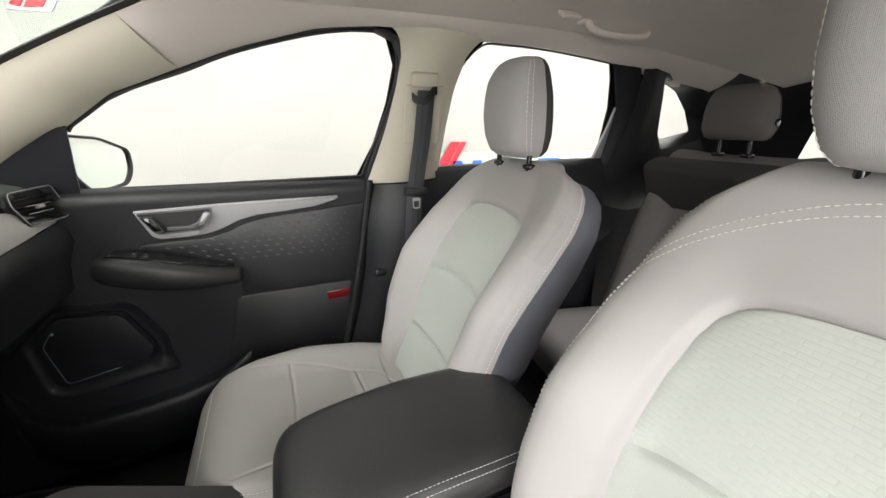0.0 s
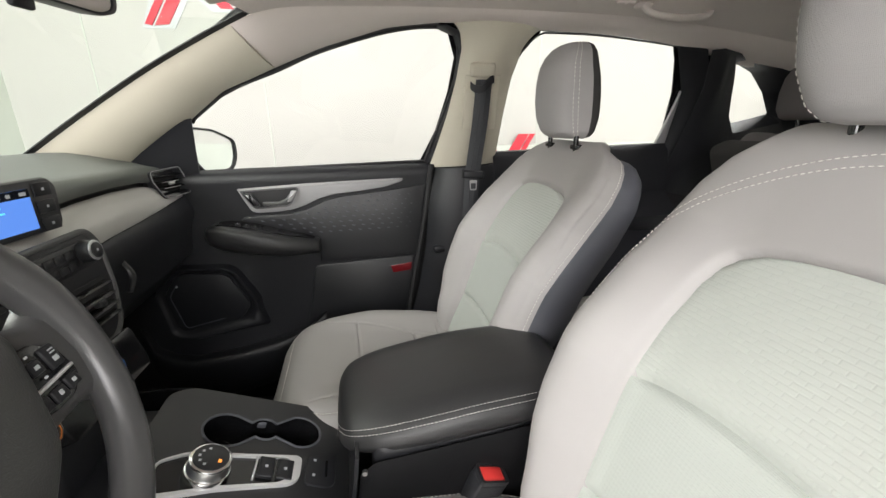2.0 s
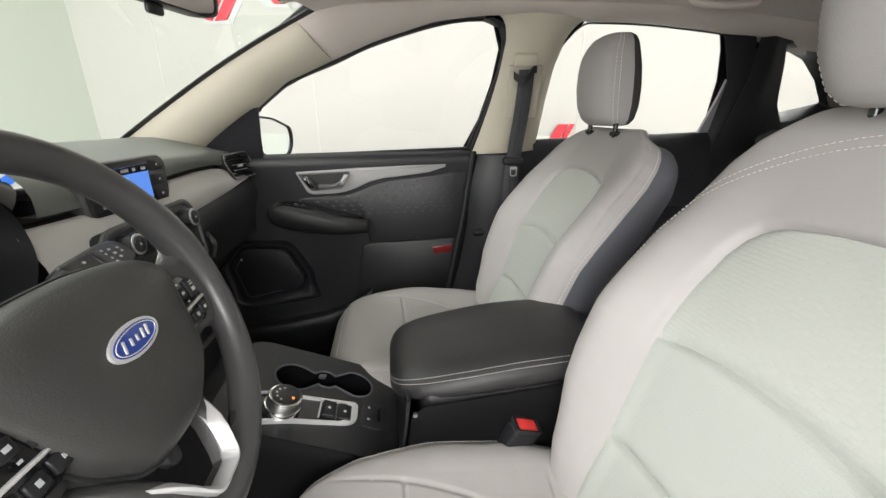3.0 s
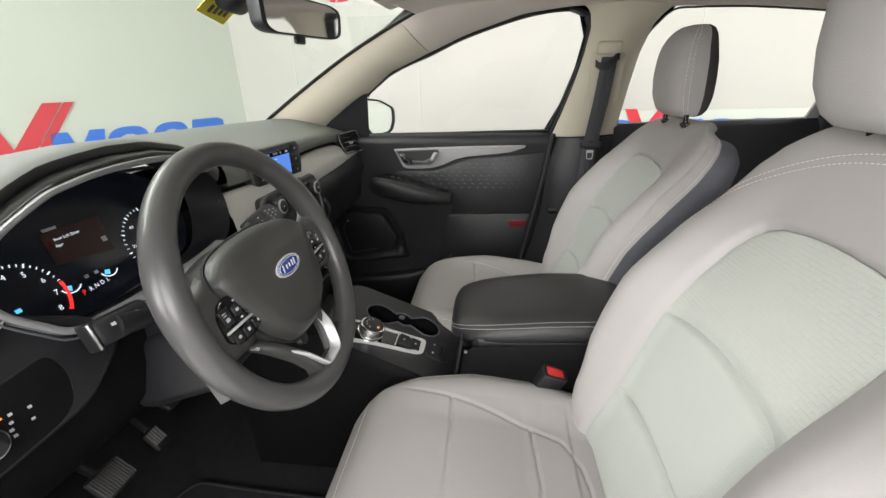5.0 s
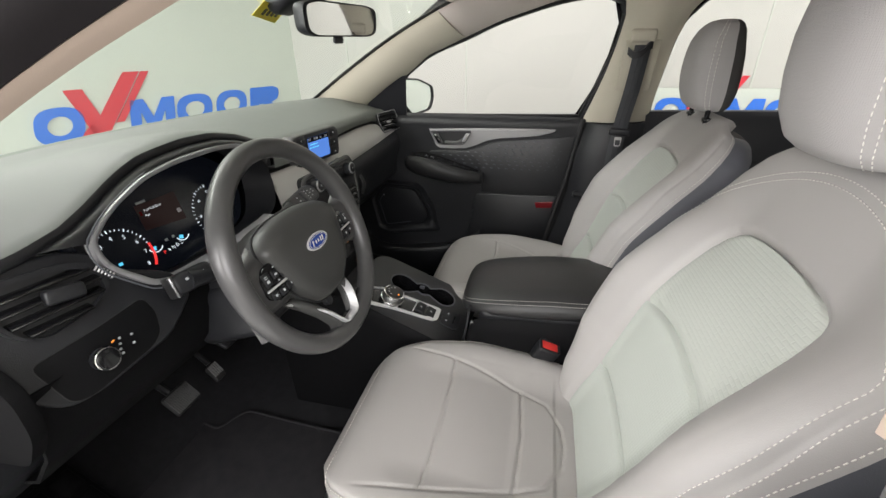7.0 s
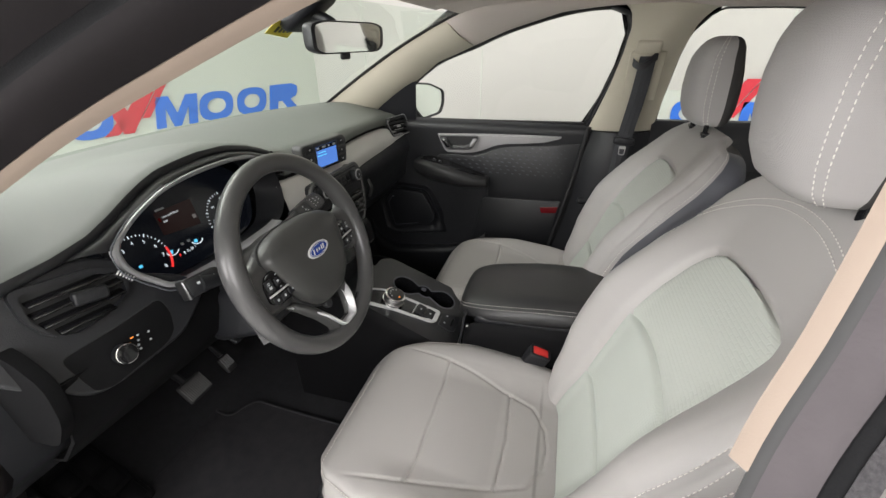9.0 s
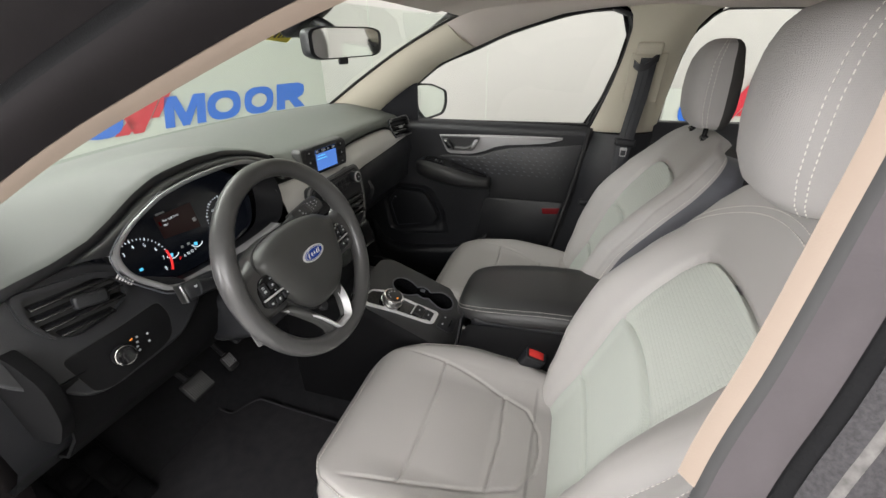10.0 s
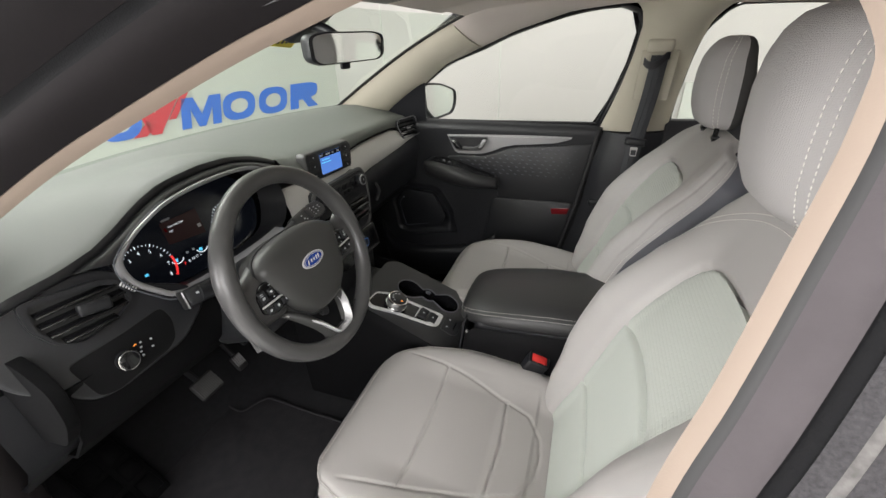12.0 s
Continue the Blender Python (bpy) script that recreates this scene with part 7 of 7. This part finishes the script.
part("rest_pad", rbox(0.13, 0.30, 0.02, dm, 0.008), SHADEBLACK, dp)
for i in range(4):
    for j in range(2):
        part("rest_rib", rbox(0.048, 0.056, 0.006, dm @ pose(-0.03 + 0.06 * j, -0.105 + 0.068 * i, 0.012), 0.003, 1), SHADEBLACK, dp)

# ---- overhead: mirror, visors, console, handles ----
im = thing("rear_view_mirror", "black framed interior mirror on the windscreen", "mirror")
MM = frame_at((0.0085, 0.168, 1.412), (-0.235, -0.97, -0.045))
IO = round_poly([Vector(p) for p in [(-0.128, 0.026), (-0.09, 0.034), (0.09, 0.034), (0.128, 0.026), (0.126, -0.022), (0.10, -0.032), (-0.10, -0.034), (-0.124, -0.024)]], 0.016, 5)
part("mirror_frame", grid("if", [[MM @ Vector((p[0] * s, p[1] * s, z)) for p in IO] for s, z in ((0.90, 0.002), (0.93, 0.006), (1.0, 0.004), (1.02, -0.006), (0.98, -0.025), (0.6, -0.040))], close_u=True, caps=True), BLACK, im, "black mirror shell")
part("mirror_glass", prism([p * 0.92 for p in IO], MM @ pose(0, 0, 0.002), 0.002), MIRROR, im, "silvered mirror glass")
part("mirror_tab", rbox(0.030, 0.016, 0.010, MM @ pose(-0.010, -0.040, -0.008), 0.004), BLACK, im)
part("mirror_stem", tube(spline([(0.014, 0.185, 1.420), (0.012, 0.225, 1.450), (0.006, 0.275, 1.468)], 5), 0.013, 10), BLACK, im)
part("sensor_cover", rbox(0.085, 0.14, 0.045, pose(0.004, 0.270, 1.474, -32), 0.018, 3), BLACK, im, "black sensor cover")
st = thing("windscreen_sticker", "yellow paper sticker on the windscreen", "sticker")
sm = frame_at((-0.002, 0.343, 1.431), (0.1, -0.62, -0.75))
part("sticker_sheet", rbox(0.135, 0.042, 0.001, sm @ pose(0, 0, 0, 0, 0, -6), 0), YELLOW, st)
for i in range(4):
    part("sticker_mark", rbox(0.014, 0.018, 0.0008, sm @ pose(-0.028 + 0.022 * i, 0, 0.0008, 0, 0, -6), 0), INK, st)
oc = thing("overhead_console", "dark overhead console with map lights", "overhead console")
part("console_shell", rbox(0.22, 0.22, 0.035, pose(0.02, 0.02, 1.535, -8), 0.015, 3), BLACK, oc)
for x in (-0.05, 0.09):
    part("map_lens", rbox(0.05, 0.06, 0.006, pose(x, 0.03, 1.517, -8), 0.004), HEADLINER, oc)
for sx in (-1, 1):
    vs = thing("sun_visor", "taupe fabric sun visor folded up", "sun visor", "sun visors")
    part("visor_panel", rbox(0.36, 0.17, 0.018, pose(sx * 0.335, 0.055, 1.528, -12, sx * 3, -sx * 9), 0.008, 3), HEADLINER, vs)
    part("visor_pivot", tube([(sx * 0.515, 0.04, 1.515), (sx * 0.49, 0.08, 1.517), (sx * 0.40, 0.115, 1.519)], 0.007, 8), HEADLINER, vs)
    part("visor_clip", rbox(0.03, 0.03, 0.02, pose(sx * 0.15, 0.10, 1.535), 0.006), HEADLINER, vs)


def grab(y, sx):
    t = thing("grab_handle", "taupe folding roof grab handle", "grab handle", "grab handles")
    a = [(0.520, y + 0.108, 1.545), (0.508, y + 0.104, 1.522), (0.498, y + 0.080, 1.506), (0.494, y, 1.500), (0.498, y - 0.080, 1.506), (0.508, y - 0.104, 1.522), (0.520, y - 0.108, 1.545)]
    b = tube(spline(a, 5), 0.0125, 12, flat=0.75)
    part("handle_bar", b if sx > 0 else mirror_x(b), HEADLINER, t)
    for dy in (-0.106, 0.106):
        f = rbox(0.036, 0.046, 0.03, pose(0.522, y + dy, 1.540), 0.010)
        part("handle_foot", f if sx > 0 else mirror_x(f), HEADLINER, t)


grab(-1.125, 1)
hk = thing("coat_hook", "small taupe coat hook plate on the headliner", "coat hook")
part("hook_plate", rbox(0.012, 0.058, 0.036, pose(0.474, -0.925, 1.533, 0, 55), 0.005), HEADLINER, hk)
part("hook_recess", rbox(0.004, 0.030, 0.022, pose(0.470, -0.925, 1.528, 0, 55), 0.002), SIDEGREY, hk, "grey hook recess")
part("hook_finger", rbox(0.008, 0.010, 0.016, pose(0.468, -0.925, 1.524, 0, 55), 0.003), HEADLINER, hk)

# ---- driver side aperture: body seals, pillar, open door edge ----
ap = thing("door_aperture", "dark door aperture with rubber seal round the driver opening", "door frame")


def left(y, z, off=0.0):
    p = side(y, z, off)
    return Vector((-min(p.x, 0.846), p.y, p.z))


APER = [(0.62, 1.03), (0.45, 1.12), (0.30, 1.205), (0.107, 1.313), (0.022, 1.356), (-0.049, 1.387), (-0.138, 1.424), (-0.20, 1.447), (-0.30, 1.478), (-0.42, 1.492), (-0.495, 1.476), (-0.530, 1.436), (-0.530, 1.396), (-0.515, 1.332), (-0.497, 1.263), (-0.478, 1.202), (-0.455, 1.10), (-0.43, 0.98), (-0.41, 0.85), (-0.38, 0.65), (-0.33, 0.48)]
AP = spline([left(y, z) for y, z in APER], 5)
CEN = Vector((-0.78, 0.02, 1.15))


def ring_band(o0, x0, o1, x1, n=5, bulge=0.0, pts=AP):
    """A band round the opening between two offsets outward and across."""
    rows = []
    for i, p in enumerate(pts):
        a, b = pts[max(i - 1, 0)], pts[min(i + 1, len(pts) - 1)]
        t = (b - a).normalized()
        out = t.cross(Vector((1, 0, 0)))
        out = out.normalized()
        if out.dot(p - CEN) < 0:
            out = -out
        row = []
        for k in range(n + 1):
            s = k / n
            row.append(p + out * (o0 + (o1 - o0) * s) + Vector((x0 + (x1 - x0) * s, 0, 0)) + (out * 0.3 + Vector((-1, 0, 0))) * bulge * math.sin(math.pi * s))
        rows.append(row)
    return grid("rb", rows, thick=0.003, sharp=60)


TOPI = 48                                    # where the opening turns down into the centre pillar
part("trim_return", ring_band(-0.008, 0.008, 0.000, 0.001, 6, 0.001, AP[TOPI - 6:77]), TAN_DIMMED, ap, "tan pillar trim edge, toned down for weaker light")
part("trim_return", ring_band(-0.008, 0.010, 0.001, 0.000, 6, 0.001, AP[4:TOPI - 4]), TAN_DIMMED, ap, "tan windscreen pillar edge, toned down for weaker light")
part("aperture_lip", ring_band(0.000, 0.001, 0.004, -0.003, 4, 0.001, AP[TOPI - 5:]), RUBBER, ap, "black seal lip")
# front half of the seal in the shade tone, rear half in plain grey
part("aperture_seal", ring_band(0.001, -0.001, 0.033, -0.016, 10, 0.006, AP[:TOPI]), SHADEFRAME, ap, "bulb seal coloured darker for shade")
part("aperture_seal", ring_band(0.004, -0.003, 0.0235, -0.012, 10, 0.003, AP[TOPI - 1:]), SEAL, ap, "grey flocked bulb seal")
part("gap_seal", ring_band(0.033, -0.016, 0.043, -0.021, 4, -0.001, AP[:TOPI]), SHADEBLACK, ap, "black gap")
part("gap_seal", ring_band(0.0235, -0.010, 0.036, -0.014, 4, -0.003, AP[TOPI - 1:]), SHADEBLACK, ap, "black gap")
part("front_frame", ring_band(0.043, -0.021, 0.090, -0.042, 6, 0.004, AP[:TOPI]), SHADEFRAME, ap, "painted front frame coloured darker for shade")
part("front_frame_outer", ring_band(0.090, -0.042, 0.20, -0.075, 6, 0.006, AP[:TOPI]), SHADEFRAME, ap, "painted outer frame coloured darker for shade")
part("rear_frame", ring_band(0.035, -0.015, 0.043, -0.021, 6, 0.0005, AP[TOPI - 1:]), JAMB, ap, "dusty painted pillar edge")
part("rear_frame_bead", ring_band(0.0425, -0.020, 0.0450, -0.0225, 4, 0.0012, AP[TOPI - 1:]), DUSTGLINT, ap, "dust and painted highlight along the pillar crease")
part("rear_frame_outer", ring_band(0.0445, -0.022, 0.20, -0.075, 10, 0.004, AP[TOPI - 1:]), JAMB, ap, "dusty grey painted outer pillar")
both("rear_quarter_skin", lambda: grid("rq", [[Vector((x, y, z)) for y in (-0.62, -0.9, -1.3, -1.7, -2.0)] for x, z in ((0.88, 1.08), (0.91, 0.95), (0.92, 0.75), (0.90, 0.45), (0.86, 0.30))], thick=0.01), JAMB, body, "dusty grey painted side")
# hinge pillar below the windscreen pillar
part("hinge_pillar", grid("hp", [[Vector((x, y + 0.10 * (0.9 - z), z)) for x, y in ((-0.772, 0.44), (-0.80, 0.43), (-0.84, 0.46), (-0.93, 0.60))] for z in (1.06, 0.95, 0.8, 0.65, 0.5, 0.32)], thick=0.004, sharp=60), SHADEFRAME, ap, "painted hinge pillar coloured darker for shade")
part("pillar_seal", tube(spline([(-0.765, 0.375, 1.02), (-0.765, 0.41, 0.93), (-0.765, 0.46, 0.80), (-0.765, 0.53, 0.63), (-0.765, 0.55, 0.48)], 6), 0.009, 10), SHADEBLACK, ap, "black rubber seal")
part("dash_end_cap", prism(round_poly([Vector(p) for p in [(0.44, 1.08), (0.36, 1.063), (0.295, 1.04), (0.258, 1.005), (0.262, 0.94), (0.30, 0.88), (0.46, 0.86)]], 0.02, 4), Matrix(((0, 0, 1, -0.762), (1, 0, 0, 0), (0, 1, 0, 0), (0, 0, 0, 1))), 0.02, 0.004), SHADEBLACK, dash, "black dash end cap")
# the driver door stands wide open
odoor = thing("open_front_door", "driver door standing wide open with black lining", "car door")
dmx = Matrix.Translation((-0.90, 0.66, 0)) @ pose(0, 0, 0, 0, 0, -86)
part("door_lining", rbox(0.05, 1.02, 0.72, dmx @ pose(-0.03, -0.54, 0.73), 0.02, 3), BLACK, odoor)
part("door_skin", rbox(0.04, 1.06, 0.76, dmx @ pose(-0.08, -0.55, 0.73), 0.03, 3), PAINT, odoor)
part("door_armrest", rbox(0.07, 0.55, 0.08, dmx @ pose(0.02, -0.50, 0.84), 0.025, 3), LEATHER, odoor)
part("window_frame", tube([dmx @ Vector(p) for p in ((-0.05, -0.10, 1.08), (-0.09, -0.32, 1.26), (-0.14, -0.60, 1.42), (-0.16, -0.90, 1.46), (-0.12, -1.02, 1.30), (-0.05, -1.04, 1.08))], 0.016, 8), RUBBER, odoor)
